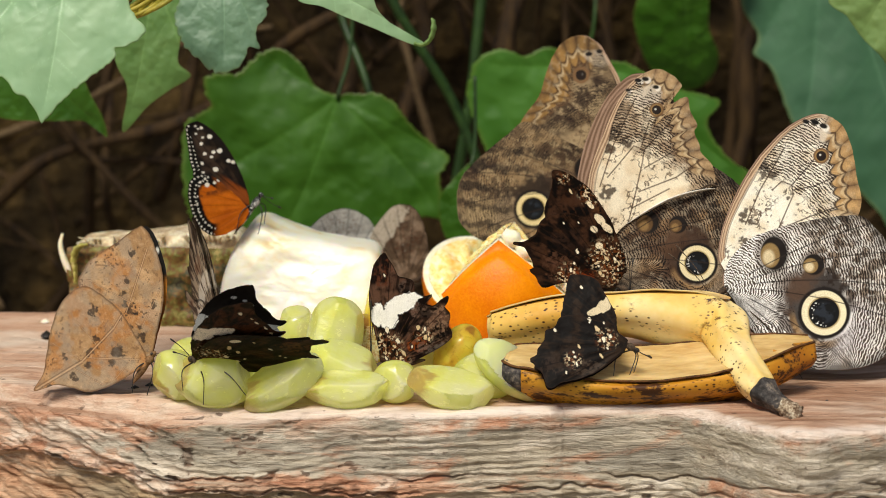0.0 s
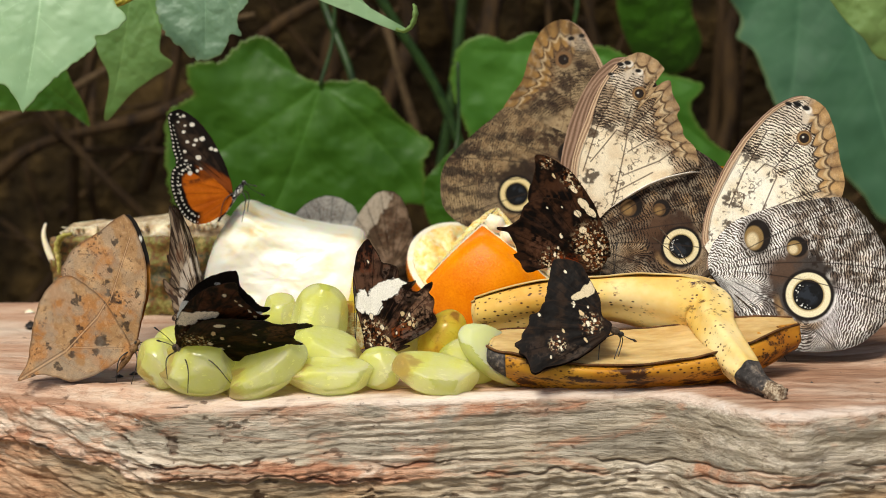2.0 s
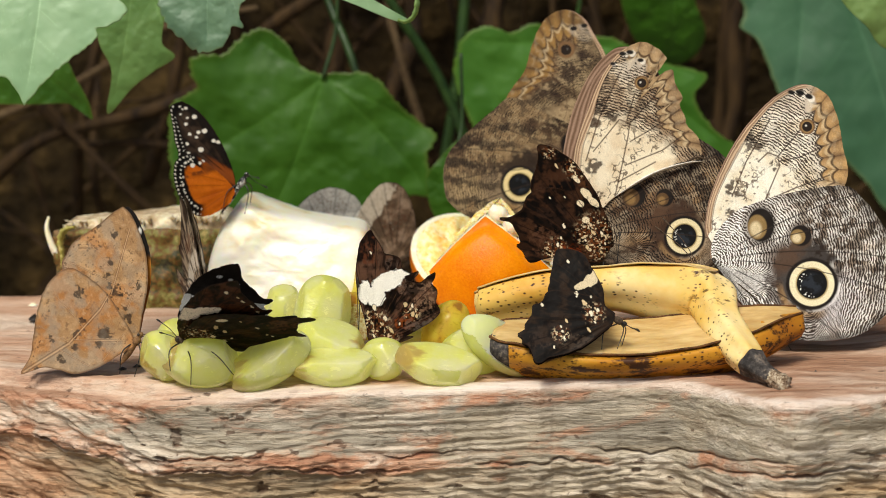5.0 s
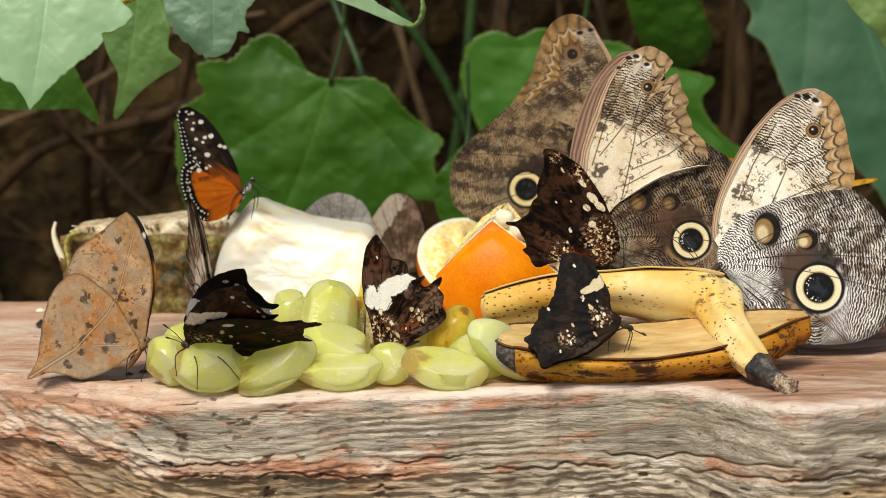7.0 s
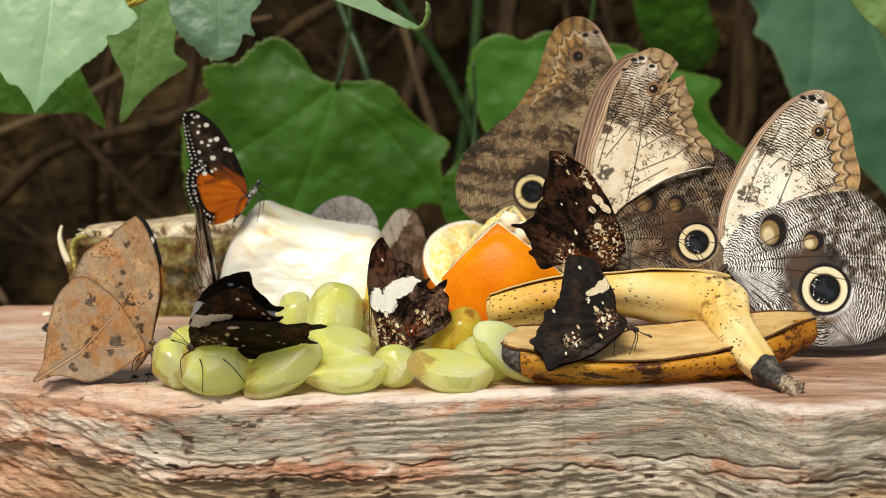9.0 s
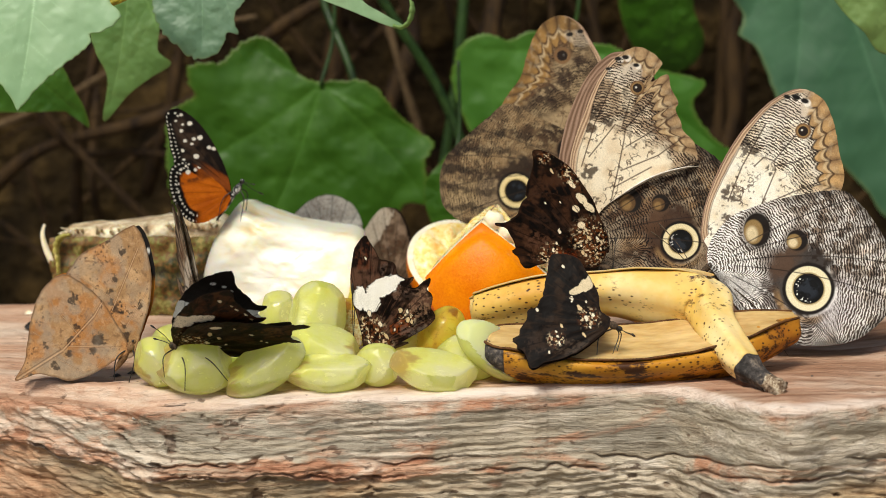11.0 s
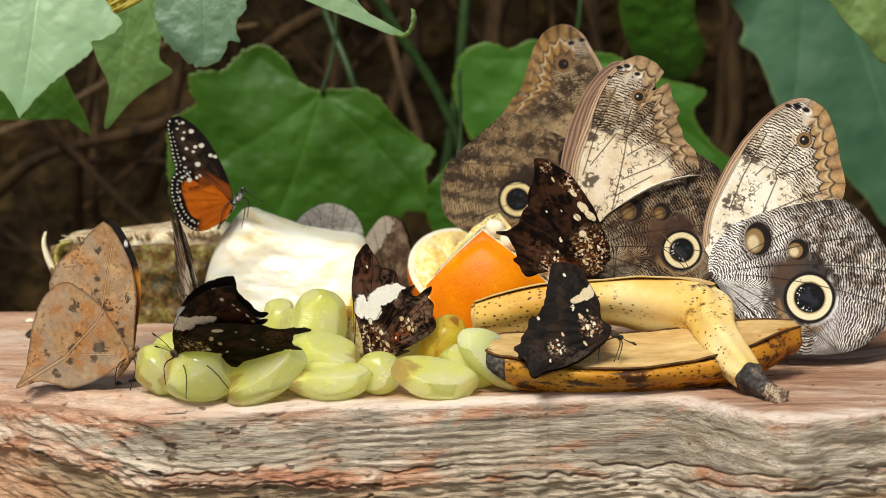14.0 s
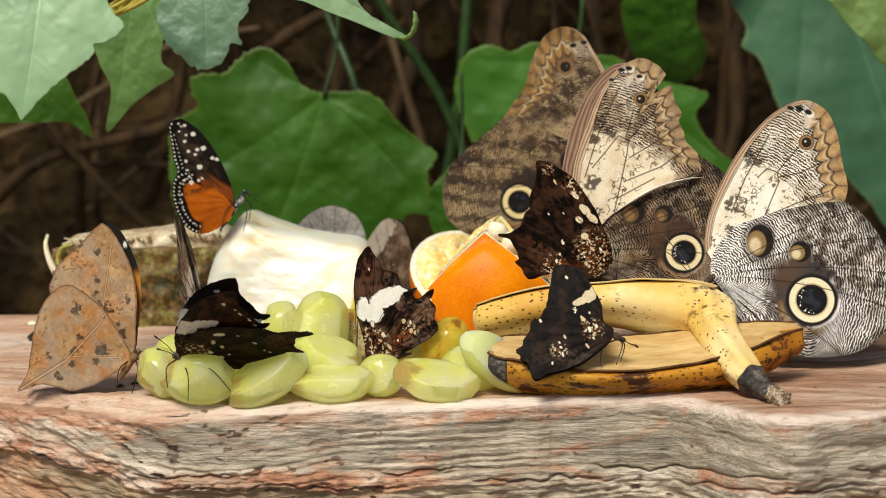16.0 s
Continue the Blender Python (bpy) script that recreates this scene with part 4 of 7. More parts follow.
def cut_face(name, rim, middle, normal, parent, flip, segments=5):
    """A cut through citrus: pith along the rim, bulging pulp towards the middle."""
    n = len(rim)
    f = grid_faces(2, n)
    pith = np.concatenate([rim, middle + (rim - middle) * 0.9 + normal * 0.0006])
    piece("pith", mesh_of("pith", pith, f[:, ::-1] if flip else f, PITH), parent, "pale pith rim")
    ks = np.linspace(0.9, 0.03, 16)
    fl = np.concatenate([middle + (rim - middle) * q for q in ks])
    t = np.tile(np.linspace(0, 1, n), 16)
    rad = np.repeat(ks, n)
    h = 0.0006 + np.sin(rad * 3.3) * (0.0016 * np.abs(np.sin(t * math.pi * segments)) + 0.004 * (fbm(fl[:, 0] * 260 + fl[:, 1] * 90, fl[:, 2] * 260, 9) - 0.42))
    fl = fl + normal * h[:, None]
    f = grid_faces(16, n)
    piece("pulp", mesh_of("pulp", fl, f[:, ::-1] if flip else f, PULP), parent, "juicy pale orange pulp")


def build_orange():
    top = new("orange_wedge")
    top.matrix_basis = pose(0.027, 0.128, 0.023)
    tagged(top, "quarter of an orange, bright peel outwards, cut side up", "orange", "pieces of orange")
    corner = [np.array(c) / np.linalg.norm(c) for c in ((-0.031, -0.024, 0.004), (-0.003, -0.020, 0.024), (0.031, -0.026, 0.001), (-0.016, -0.021, -0.024))]
    n = 40
    a, b = np.meshgrid(np.linspace(0, 1, n), np.linspace(0, 1, n), indexing="ij")
    w = [(1 - a) * (1 - b), a * (1 - b), a * b, (1 - a) * b]
    p = sum(k[..., None] * c for k, c in zip(w, corner))
    flat = p * 0.0355
    ball = p / np.linalg.norm(p, axis=-1)[..., None] * 0.0355
    near_cut = 0.25 + 0.75 * step(0.0, 0.22, np.minimum(b, 1 - a))[..., None]
    p = flat * (1 - near_cut) * 1.03 + ball * near_cut
    p = p * (1 + 0.01 * (fbm(a * 4, b * 4, 5, 3) - 0.5))[..., None]
    piece("peel", mesh_of("peel", p.reshape(-1, 3), grid_faces(n, n), ORANGE_PEEL), top, "bright orange dimpled peel")
    mid = np.array([0.004, 0.020, 0.030])
    cut_face("a", p[:, 0], mid, np.array([-0.5, -0.2, 0.84]), top, True)
    cut_face("b", p[-1, :], mid, np.array([0.5, -0.2, 0.84]), top, True)
    cut_face("c", p[::-1, -1], mid, np.array([0.3, 0.6, -0.7]), top, True)
    cut_face("d", p[0, ::-1], mid, np.array([-0.6, 0.3, -0.7]), top, True)
    # thick torn pith along the upper cut
    edge = p[-1, :] + np.array([0.0022, 0.0030, 0.0030])
    lumps = 0.0024 + 0.0022 * np.abs(np.sin(np.linspace(0, 15, n))) * step(-0.1, 0.2, np.linspace(0, 1, n)) * step(1.0, 0.7, np.linspace(0, 1, n))
    tube("pith", line(edge, 80), np.interp(np.linspace(0, 1, 80), np.linspace(0, 1, n), lumps), PITH, top, 10, "thick lumpy white pith")
    # the half behind, its cut side tipped towards the light
    half = new("orange_half")
    half.matrix_basis = pose(0.015, 0.168, 0.024, 40, 16, 0)
    tagged(half, "orange half lying with its pale cut side tilted up", "orange", "pieces of orange")
    P, T = np.meshgrid(np.linspace(math.pi - 0.02, math.pi / 2, 24), np.linspace(0, 2 * np.pi, 61), indexing="ij")
    v = np.stack([np.sin(P) * np.cos(T), np.sin(P) * np.sin(T), np.cos(P)], -1) * 0.0265
    piece("peel", mesh_of("peel", v.reshape(-1, 3), grid_faces(24, 61)[:, ::-1], ORANGE_PEEL), half, "bright orange dimpled peel")
    cut_face("a", v[-1], np.zeros(3), np.array([0, 0, 1.0]), half, True, 10)


def pillow(outline, depth, n_ang=160, bulge=1.0, lump=0.0015, seed=1):
    """A rounded slab over an outline (mm, in x and z), depth in mm along y."""
    o, _, arc = loop(outline, n_ang)
    c = o.mean(0)
    k = np.concatenate([np.linspace(0.01, 0.8, 24), [0.87, 0.92, 0.955, 0.98, 1.0, 1.0, 1.0, 0.98, 0.9, 0.6, 0.02]])
    y = np.concatenate([np.linspace(0, 0.01, 24), [0.018, 0.035, 0.06, 0.1, 0.18, 0.4, 0.7, 0.88, 0.96, 1, 1]]) * depth
    p = np.concatenate([np.stack([c[0] + (o[:, 0] - c[0]) * a, np.full(n_ang, b), c[1] + (o[:, 1] - c[1]) * a], 1) for a, b in zip(k, y)]) * 0.001
    w = lump * (fbm(p[:, 0] * 70, p[:, 2] * 110 + p[:, 1] * 60, seed, 4) - 0.5) * 2
    p[:, 1] += w
    p[:, 2] += w * 0.6
    f = grid_faces(len(k), n_ang, True)
    return p, f.tolist() + [list(range(n_ang))[::-1], [(len(k) - 1) * n_ang + i for i in range(n_ang)]]


def build_pineapple():
    top = new("pineapple_wedge")
    top.matrix_basis = pose(-0.0859, 0.118, 0.0)
    tagged(top, "pale juicy pineapple wedge, cut side towards the light", "pineapple", "pieces of pineapple")
    p, f = pillow([(-16, 8), (-16.5, 24), (-13, 37), (-8, 47), (0, 55), (9, 51.5), (22, 47), (38, 43.5), (55, 39.5), (55, 26), (51, 14), (45, 3), (20, 0), (-8, 0.5)], 52, lump=0.0018)
    p[:, 1] += 0.36 * p[:, 2]  # the cut face leans back
    piece("flesh", mesh_of("flesh", p, f, PINE), top)
    p, f = pillow([(52, 27), (57, 28), (57, 15), (51, 2), (40, 0.3), (44, 6), (49, 15)], 50, 90, lump=0.001)
    p[:, 1] += 0.36 * p[:, 2] - 0.002
    piece("rind", mesh_of("rind", p, f, YGRAPE), top, "yellow ripe rind edge")
    back = new("pineapple_slab")
    back.matrix_basis = pose(-0.14, 0.178, 0.0)
    tagged(back, "pineapple slab with rough scaly brown-green rind", "pineapple", "pieces of pineapple")
    p, f = pillow([(-38, 2), (-36, 22), (-37, 38), (-30, 41.5), (-15, 42), (0, 43), (20, 44), (42, 43), (42, 20), (40, 2), (0, 0.5)], 44, 120, lump=0.002, seed=4)
    piece("flesh", mesh_of("flesh", p, f, OLDPINE), back, "drying beige flesh")
    nx, nz = 150, 80
    x, z = np.meshgrid(np.linspace(-39, 43, nx), np.linspace(1, 38, nz), indexing="ij")
    x = x + 3 * (fbm(x / 14, z / 14, 31) - 0.5)
    z = z + 4 * (fbm(x / 12 + 7, z / 12, 32) - 0.5)
    xs = x + 6 * (np.floor(z / 10) % 2)
    cx, cz = (xs / 12) % 1 - 0.5, (z / 10) % 1 - 0.5
    d = np.maximum(np.abs(cx), np.abs(cz))
    h = 1.6 * step(0.52, 0.1, np.hypot(cx, cz)) + 1.2 * np.exp(-(cx ** 2 + cz ** 2) / 0.01) + 0.8 * (fbm(x / 3, z / 3, 6) - 0.5)
    y = -1.5 - h - 3 * np.cos((z - 15) / 38 * 2.2)
    v = np.stack([x, y, z], -1).reshape(-1, 3) * 0.001
    rind = piece("rind", mesh_of("rind", v, grid_faces(nx, nz), RIND), back, "scaly brown-green rind")
    tube("rind_flap", line(np.array([(-28.5, -8.0, 40.6), (-33.0, -8.0, 39.3), (-35.4, -8.0, 34.4), (-34.8, -8.0, 28.1), (-35.0, -8.0, 22.3)]) * 0.001, 24), 0.001 * np.concatenate([np.linspace(1.2, 3.0, 8), np.linspace(3.0, 1.2, 16)]) * (1 + 0.2 * np.sin(np.arange(24) * 2.1)), GREENRIND, rind, 10, "yellow-green torn flap of rind", 0.5)
    rng = random.Random(12)
    fibres = []
    for k in range(46):
        x = rng.uniform(-34, 40)
        z = 41.5 + 2.0 * rng.random() + 0.03 * x
        fibres.append(tube_data(line(np.array([(x, 0.5 + rng.uniform(-1, 3), z - 2.0), (x + rng.uniform(-1, 1), rng.uniform(-2, 1), z), (x + rng.uniform(-3, 3), rng.uniform(-4, 0), z + rng.uniform(-1.5, 2.2))]) * 0.001, 7), 0.001 * np.linspace(0.9, 0.2, 7), 5))
    v, f = joined(fibres)
    piece("frayed_edge", mesh_of("frayed_edge", v, f, OLDPINE), back, "frayed dry fibres along the cut")
    tube("rind_curl", line(np.array([(-38, -2, 26), (-41, -3, 33), (-42.5, -3, 40), (-41.5, -2, 45)]) * 0.001, 16), np.linspace(0.002, 0.0006, 16), PITH, rind, 8)


def loft(name, sections, material, parent, label="", close=True):
    """A skin over rings of equal length; the ends closed."""
    s = np.asarray(sections)
    n, m = s.shape[:2]
    f = grid_faces(n, m, True).tolist()
    if close:
        f += [list(range(m))[::-1], [(n - 1) * m + i for i in range(m)]]
    return piece(name, mesh_of(name, s.reshape(-1, 3), f, material), parent, label)


def banana_piece(label, path, radii, flat, skin, stem, seed, tip=None, lean=-0.12):
    """A banana cut lengthwise: skin below, open inner side above, along path (m); flat: how high the cut lies, in radii."""
    top = new("banana_half")
    tagged(top, label, "banana", "pieces of banana")
    n, m = 90, 48
    p = line(path, n)
    r = line([(a, b, 0) for a, b in radii], n)
    fl = line([(a, 0, 0) for a in flat], n)[:, 0]
    tan = np.gradient(p, axis=0)
    tan /= np.linalg.norm(tan, axis=1)[:, None]
    up0 = np.array([0, lean, 1.0])
    rings, insides = [], []
    for i in range(n):
        side = np.cross(tan[i], up0)
        side /= np.linalg.norm(side)
        up = np.cross(side, tan[i])
        a = np.linspace(0, 2 * np.pi, m, endpoint=False)
        q = np.sign(np.cos(a)) * np.abs(np.cos(a)) ** 0.85
        z = np.minimum(np.sin(a), fl[i])
        k = 1 + 0.075 * np.cos(a * 5 + 0.6) + 0.03 * (vnoise(a * 2, np.full(m, i * 0.12), seed) - 0.5)
        rings.append(p[i] + (r[i, 0] * k * q)[:, None] * side + (r[i, 1] * k * z)[:, None] * up)
        w = math.sqrt(max(0.0, 1 - min(1, fl[i]) ** 2)) ** 0.85 * 0.93
        t = np.linspace(-1, 1, 15)
        insides.append(p[i] + (t * w * r[i, 0])[:, None] * side + (r[i, 1] * (fl[i] + 0.075 - 0.035 * (1 - t ** 2)) + 0.0006 * (vnoise(t * 3, np.full(15, i * 0.3), seed + 2) - 0.5))[:, None] * up)
    stop = int(n * stem[0]) if stem else n
    first = int(n * tip) if tip else 0
    rings = np.array(rings)
    loft("skin", rings[first:stop + 1 if stem else n], skin, top, "ripe yellow skin with brown specks")
    if tip:
        loft("blossom_end", rings[:first + 1], STEM, top, "blackened blossom end")
    if stem:
        k = 1 + 0.15 * (fbm(np.arange(n) * 0.5, np.arange(n) * 0, seed) - 0.5)
        q = rings[stop:]
        c = q.mean(1, keepdims=True)
        q = c + (q - c) * k[stop:, None, None]
        half = len(q) * 5 // 8
        stalk = loft("stem", q[:half + 1], STEM, top, "dark shrivelled stem end")
        jag = 1 + 0.35 * (hash2(np.arange(m)[None] * 1.0, np.arange(len(q) - half)[:, None] * 1.0, 3) - 0.5)
        loft("stem_fibre", c[half:] + (q[half:] - c[half:]) * jag[..., None], FRAYED, stalk, "frayed pale fibre at the stem's end")
    keep = [i for i in range(n) if fl[i] < 0.9]
    for k, name in ((0, "cut_edge"), (-1, "cut_edge")):
        rim = np.array([insides[i][k] for i in keep])
        tube(name, rim, 0.0005 if skin == BANANA_SPOT else 0.0004, BRUISE if skin == BANANA_SPOT else BANFLESH, top, 6)
    me = mesh_of("inner_side", np.concatenate([insides[i] for i in keep]), grid_faces(len(keep), 15), BANFLESH)
    piece("inner_side", me, top, "pale creamy inner side")
    return top


def build_bananas():
    banana_piece("ripe banana half lying on the slab, skin outwards", [(0.0245, 0.005, 0.0150), (0.031, 0.004, 0.0150), (0.06, 0.003, 0.0150), (0.09, 0.004, 0.0150), (0.12, 0.008, 0.0155), (0.146, 0.016, 0.0180)],
                 [(0.005, 0.006), (0.0115, 0.0120), (0.0165, 0.0160), (0.0165, 0.0158), (0.0135, 0.0135), (0.005, 0.006)], [0.5, 0.25, 0.0, 0.0, 0.3, 0.8], BANANA_SPOT, None, 3, 0.2, lean=-0.27)
    banana_piece("ripe banana half with its bent stem, resting on another", [(0.0190, 0.042, 0.0240), (0.0245, 0.041, 0.0245), (0.048, 0.037, 0.0300), (0.072, 0.034, 0.0325), (0.092, 0.030, 0.0320), (0.1105, 0.0215, 0.0268), (0.1142, 0.006, 0.0190), (0.1208, -0.0125, 0.0105), (0.127, -0.022, 0.0055), (0.1335, -0.0315, 0.003)],
                 [(0.006, 0.006), (0.0115, 0.0105), (0.012, 0.0115), (0.012, 0.0110), (0.0125, 0.0140), (0.0102, 0.0112), (0.0074, 0.0086), (0.0060, 0.0066), (0.0036, 0.0036), (0.0030, 0.0030)],
                 [0.5, 0.5, 0.5, 0.5, 0.5, 0.93, 1.0, 1.0, 1.0, 1.0], BANANA, (0.80, 1), 5, lean=0.17)


# ---- butterflies ----
def wing(name, outline, mid, side, under, upper, mat, parent, n_ang=420, n_ring=90, camber=0.04, flip=1, jag=0.0, seed=1, at=None, pleat=0.07):
    """One wing, hinged at its origin, in mm in its own x and z. side: -1 the wing whose underside faces -y, +1 the other.
    under, upper: markings, as functions of x, z, the gap to the edge, the place along the outline and the arc. flip: -1 mirrors it."""
    o, along, arc = loop(outline, n_ang)
    c = np.array(mid, float)
    if jag:
        o = c + (o - c) * (1 + jag * (fbm(arc / 2.2, arc * 0, seed, 3) - 0.5) * 2)[:, None]
    s = 1 - (1 - np.linspace(0.006, 1, n_ring)) ** 1.25
    p = c + s[:, None, None] * (o - c)[None]
    u, v = p[..., 0].ravel(), p[..., 1].ravel()
    e = ((1 - s)[:, None] * np.linalg.norm(o - c, axis=1)[None]).ravel() * 0.85
    al, ar = np.tile(along, n_ring), np.tile(arc, n_ring)
    size = np.ptp(o, axis=0).max()
    r = np.hypot(u, v)
    lift = camber * size * np.sin(np.clip(r / size, 0, 1) * 2.6) * 0.5 + 0.012 * size * (fbm(u / size * 6, v / size * 6, seed + 5) - 0.5)
    fan = pleat * np.sin(np.arctan2(v, u) * 26) * step(2, 15, r)
    y = side * (0.35 + lift) + fan
    th = 0.12
    va = np.stack([u * flip, y + side * th / 2, v], 1) * 0.001
    vb = np.stack([u * flip, y - side * th / 2, v], 1) * 0.001
    ca, ra, pa = under(u, v, e, al, ar)
    cb, rb, pb = upper(u, v, e, al, ar)
    n = len(u)
    f = grid_faces(n_ring, n_ang, True)
    if (side * flip) > 0:
        f = f[:, ::-1]
    last = (n_ring - 1) * n_ang + np.arange(n_ang)
    nxt = (n_ring - 1) * n_ang + (np.arange(n_ang) + 1) % n_ang
    faces = np.vstack([f, f[:, ::-1] + n, np.stack([last, nxt, nxt + n, last + n], 1)]).tolist()
    faces += [list(range(n_ang)), [n + i for i in range(n_ang)]]
    me = mesh_of(name, np.vstack([va, vb]), faces, mat, (("Col", np.vstack([ca, cb])), ("ripple", np.concatenate([ra, rb])), ("phase", np.concatenate([pa, pb]))))
    return piece(name, me, parent, "", at)


def ring_spot(c, u, v, x, y, rad, bands):
    """Concentric rings; bands: outer radius as a part of rad, and colour, from outside in."""
    d = np.hypot(u - x, (v - y)) / rad
    d = d * (1 + 0.06 * (fbm(u * 0.6, v * 0.6, 3, 2) - 0.5))
    for edge, col in bands:
        c = mix(c, col, step(edge + 0.06, edge - 0.06, d))
    return c


def veins(c, u, v, angles, col, width=0.28, r0=3.0, fade=0.6, bend=0.0):
    r, a = np.hypot(u, v), np.arctan2(v, u)
    for k in angles:
        off = np.abs(np.sin(a - radians(k) - bend * r / 60)) * r
        c = mix(c, col, fade * step(width * 1.6, width * 0.5, off) * (np.cos(a - radians(k)) > 0) * step(r0, r0 + 4, r))
    return c


INK = lin("17120f")


def stroke(u, v, points, width):
    """How strongly a place lies on a drawn line (mm)."""
    m = np.zeros(len(u))
    for (x0, y0), (x1, y1) in zip(points, points[1:]):
        L2 = (x1 - x0) ** 2 + (y1 - y0) ** 2
        t = np.clip(((u - x0) * (x1 - x0) + (v - y0) * (y1 - y0)) / L2, 0, 1)
        m = np.maximum(m, step(width * 1.5, width * 0.5, np.hypot(u - x0 - t * (x1 - x0), v - y0 - t * (y1 - y0))))
    return m


def blot(u, v, x, y, rx, ry, seed, rough=0.5):
    """An uneven patch round x, y."""
    return step(1.15, 0.75, np.hypot((u - x) / rx, (v - y) / ry) + rough * (fbm(u / 2.0, v / 2.0, seed, 4) - 0.5) * 2)


def owl_fore(o, seed):
    """Markings of an owl butterfly's forewing: pale cell, rippled middle, scalloped tan border, small eye near the tip."""
    def marks(u, v, e, al, ar):
        r = np.hypot(u, v)
        n = fbm(u / 5, v / 5, seed)
        m = fbm(u / 1.6, v / 1.6, seed + 3, 4)
        c = mix(np.repeat(lin(o["pale"])[None], len(u), 0), lin(o["warm"]), np.clip(0.15 + (n - 0.5) * 1.6, 0, 1))
        # the middle beyond the cell is browner
        cell = step(o["cell"] + 3, o["cell"] - 3, r + 5 * (n - 0.5) - 0.35 * (v - 1.3 * u) * o["skew"])
        beyond = 1 - cell
        c = mix(c, lin(o["brown"]), beyond * (0.25 + 0.45 * step(0.35, 0.65, n)) * o["deep"])
        c = mix(c, lin("33251a"), beyond * 0.55 * step(0.5, 0.64, fbm(u / 2.4, v / 2.4, seed + 19, 3)) * o["deep"])
        for x, y, rx, ry in o["blots"]:
            c = mix(c, lin("38271a"), 0.88 * blot(u, v, x, y, rx, ry, seed + 5, 0.7) * step(0.34, 0.5, m))
        # squiggles and crumbs in the cell
        sq = step(0.045, 0.018, np.abs(fbm(u / 3.0 + 7, v / 3.0, seed + 2, 3) - 0.5)) * step(0.42, 0.56, fbm(u / 7, v / 7, seed + 6)) * step(6, 12, r)
        c = mix(c, lin("4a3524"), 0.85 * sq * cell)
        crumbs = step(0.62, 0.7, fbm(u / 1.1, v / 1.1, seed + 8, 3)) * step(0.4, 0.6, fbm(u / 8 + 3, v / 8, seed + 10))
        c = mix(c, lin("5a432e"), 0.75 * crumbs * cell * step(4, 9, e))
        # leading edge: fine lengthwise stripes
        costa = step(o["outer"][0] + 0.5, o["outer"][0] - 0.4, al) * (al > 0.1)
        wide = o["costa"] * (0.55 + 0.45 * step(70, 30, r))
        edge = costa * step(wide, wide * 0.75, e + 0.5 * (n - 0.5))
        stripes = 0.5 + 0.5 * np.sin(e * 5.2 + 2.0 * fbm(e, ar / 9, seed + 33, 2))
        c = mix(c, mix(np.repeat(lin("8a6a4e")[None], len(u), 0), lin("d2b494"), stripes), edge * 0.95)
        c = mix(c, lin("4a3626"), costa * step(0.4, 0.15, np.abs(e - wide)) * 0.6)
        # outer border: tan scallops, dark-lined, cut by the veins
        first, last = o["outer"]
        outer = step(first - 0.5, first + 0.6, al) * step(last + 0.3, last - 0.3, al)
        per = o["lobe"]
        arch = np.abs(np.sin(ar * math.pi / per))
        wave = o["border"] * (0.8 + 0.22 * arch) + 1.4 * (fbm(u / 3, v / 3, seed + 31, 2) - 0.5)
        band = outer * step(wave + 0.35, wave - 0.35, e)
        tan = mix(np.repeat(lin(o["tan"][0])[None], len(u), 0), lin(o["tan"][1]), np.clip(arch * 0.7 + (n - 0.5) + 0.25 * (e / wave), 0, 1))
        c = mix(c, tan, band * 0.95)
        c = mix(c, lin("3c2a1b"), outer * step(0.8, 0.3, np.abs(e - wave - 0.2)) * 0.9)
        inner = o["border"] * (0.40 + 0.18 * arch)
        c = mix(c, lin("4a321e"), outer * step(0.7, 0.3, np.abs(e - inner)) * 0.9)
        c = mix(c, lin("e4cfa6"), band * step(1.0, 0.2, np.abs(e - inner - 1.1)) * 0.45)
        c = mix(c, lin("4e3822"), band * step(0.15, 0.06, arch) * 0.6)
        c = mix(c, lin("4a3322"), band * 0.22 * step(0.5, 0.66, fbm(u / 1.7 + 3, v / 1.7, seed + 41, 3)))
        c = mix(c, lin("ecdcb8"), band * 0.12 * step(0.56, 0.7, fbm(u / 2.1, v / 2.1 + 5, seed + 43, 3)))
        c = mix(c, lin("6b4d30"), outer * step(5.0, 0.8, e - wave) * (e > wave) * 0.6 * o["deep"])
        # pale tip with dark drops
        x, y, q = o["tip"]
        c = mix(c, lin("d9cdbb"), (0.15 + 0.6 * o["bright"]) * blot(u, v, x, y, q, q * 0.6, seed + 14, 0.3))
        for x, y, q in o["drops"]:
            c = mix(c, lin("f2ece0"), 0.8 * step(q * 1.9, q * 1.2, np.hypot(u - x - 0.9 * q, (v - y + 0.9 * q))) * o["bright"])
            c = mix(c, INK, step(q + 0.4, q - 0.2, np.hypot((u - x) * 0.72 + (v - y) * 0.3, v - y)))
        for pts in o["lines"]:
            c = mix(c, lin("4a3422"), 0.85 * stroke(u, v, pts, 0.28))
        x, y, q = o["spot"]
        c = ring_spot(c, u, v, x, y, q, ((1.5, lin("7a5b3c")), (1.18, mix(np.repeat(lin("7a5b3c")[None], 1, 0), lin("a98652"), np.array([0.6 * o["bright"]]))[0]), (0.95, lin("20140c"))))
        c = mix(c, lin("d8d2c8"), o["bright"] * step(0.6, 0.25, np.hypot(u - x + 0.2 * q, v - y - 0.2 * q)))
        eye = step(1.2, 1.8, np.hypot(u - x, v - y) / q)
        rip = np.clip(beyond + 0.2 * step(0.5, 0.62, n), 0, 1) * (1 - band) * (1 - 0.9 * edge) * eye * o["ripple"] * (0.5 + 0.5 * step(0.32, 0.5, fbm(u / 6, v / 6, seed + 9)))
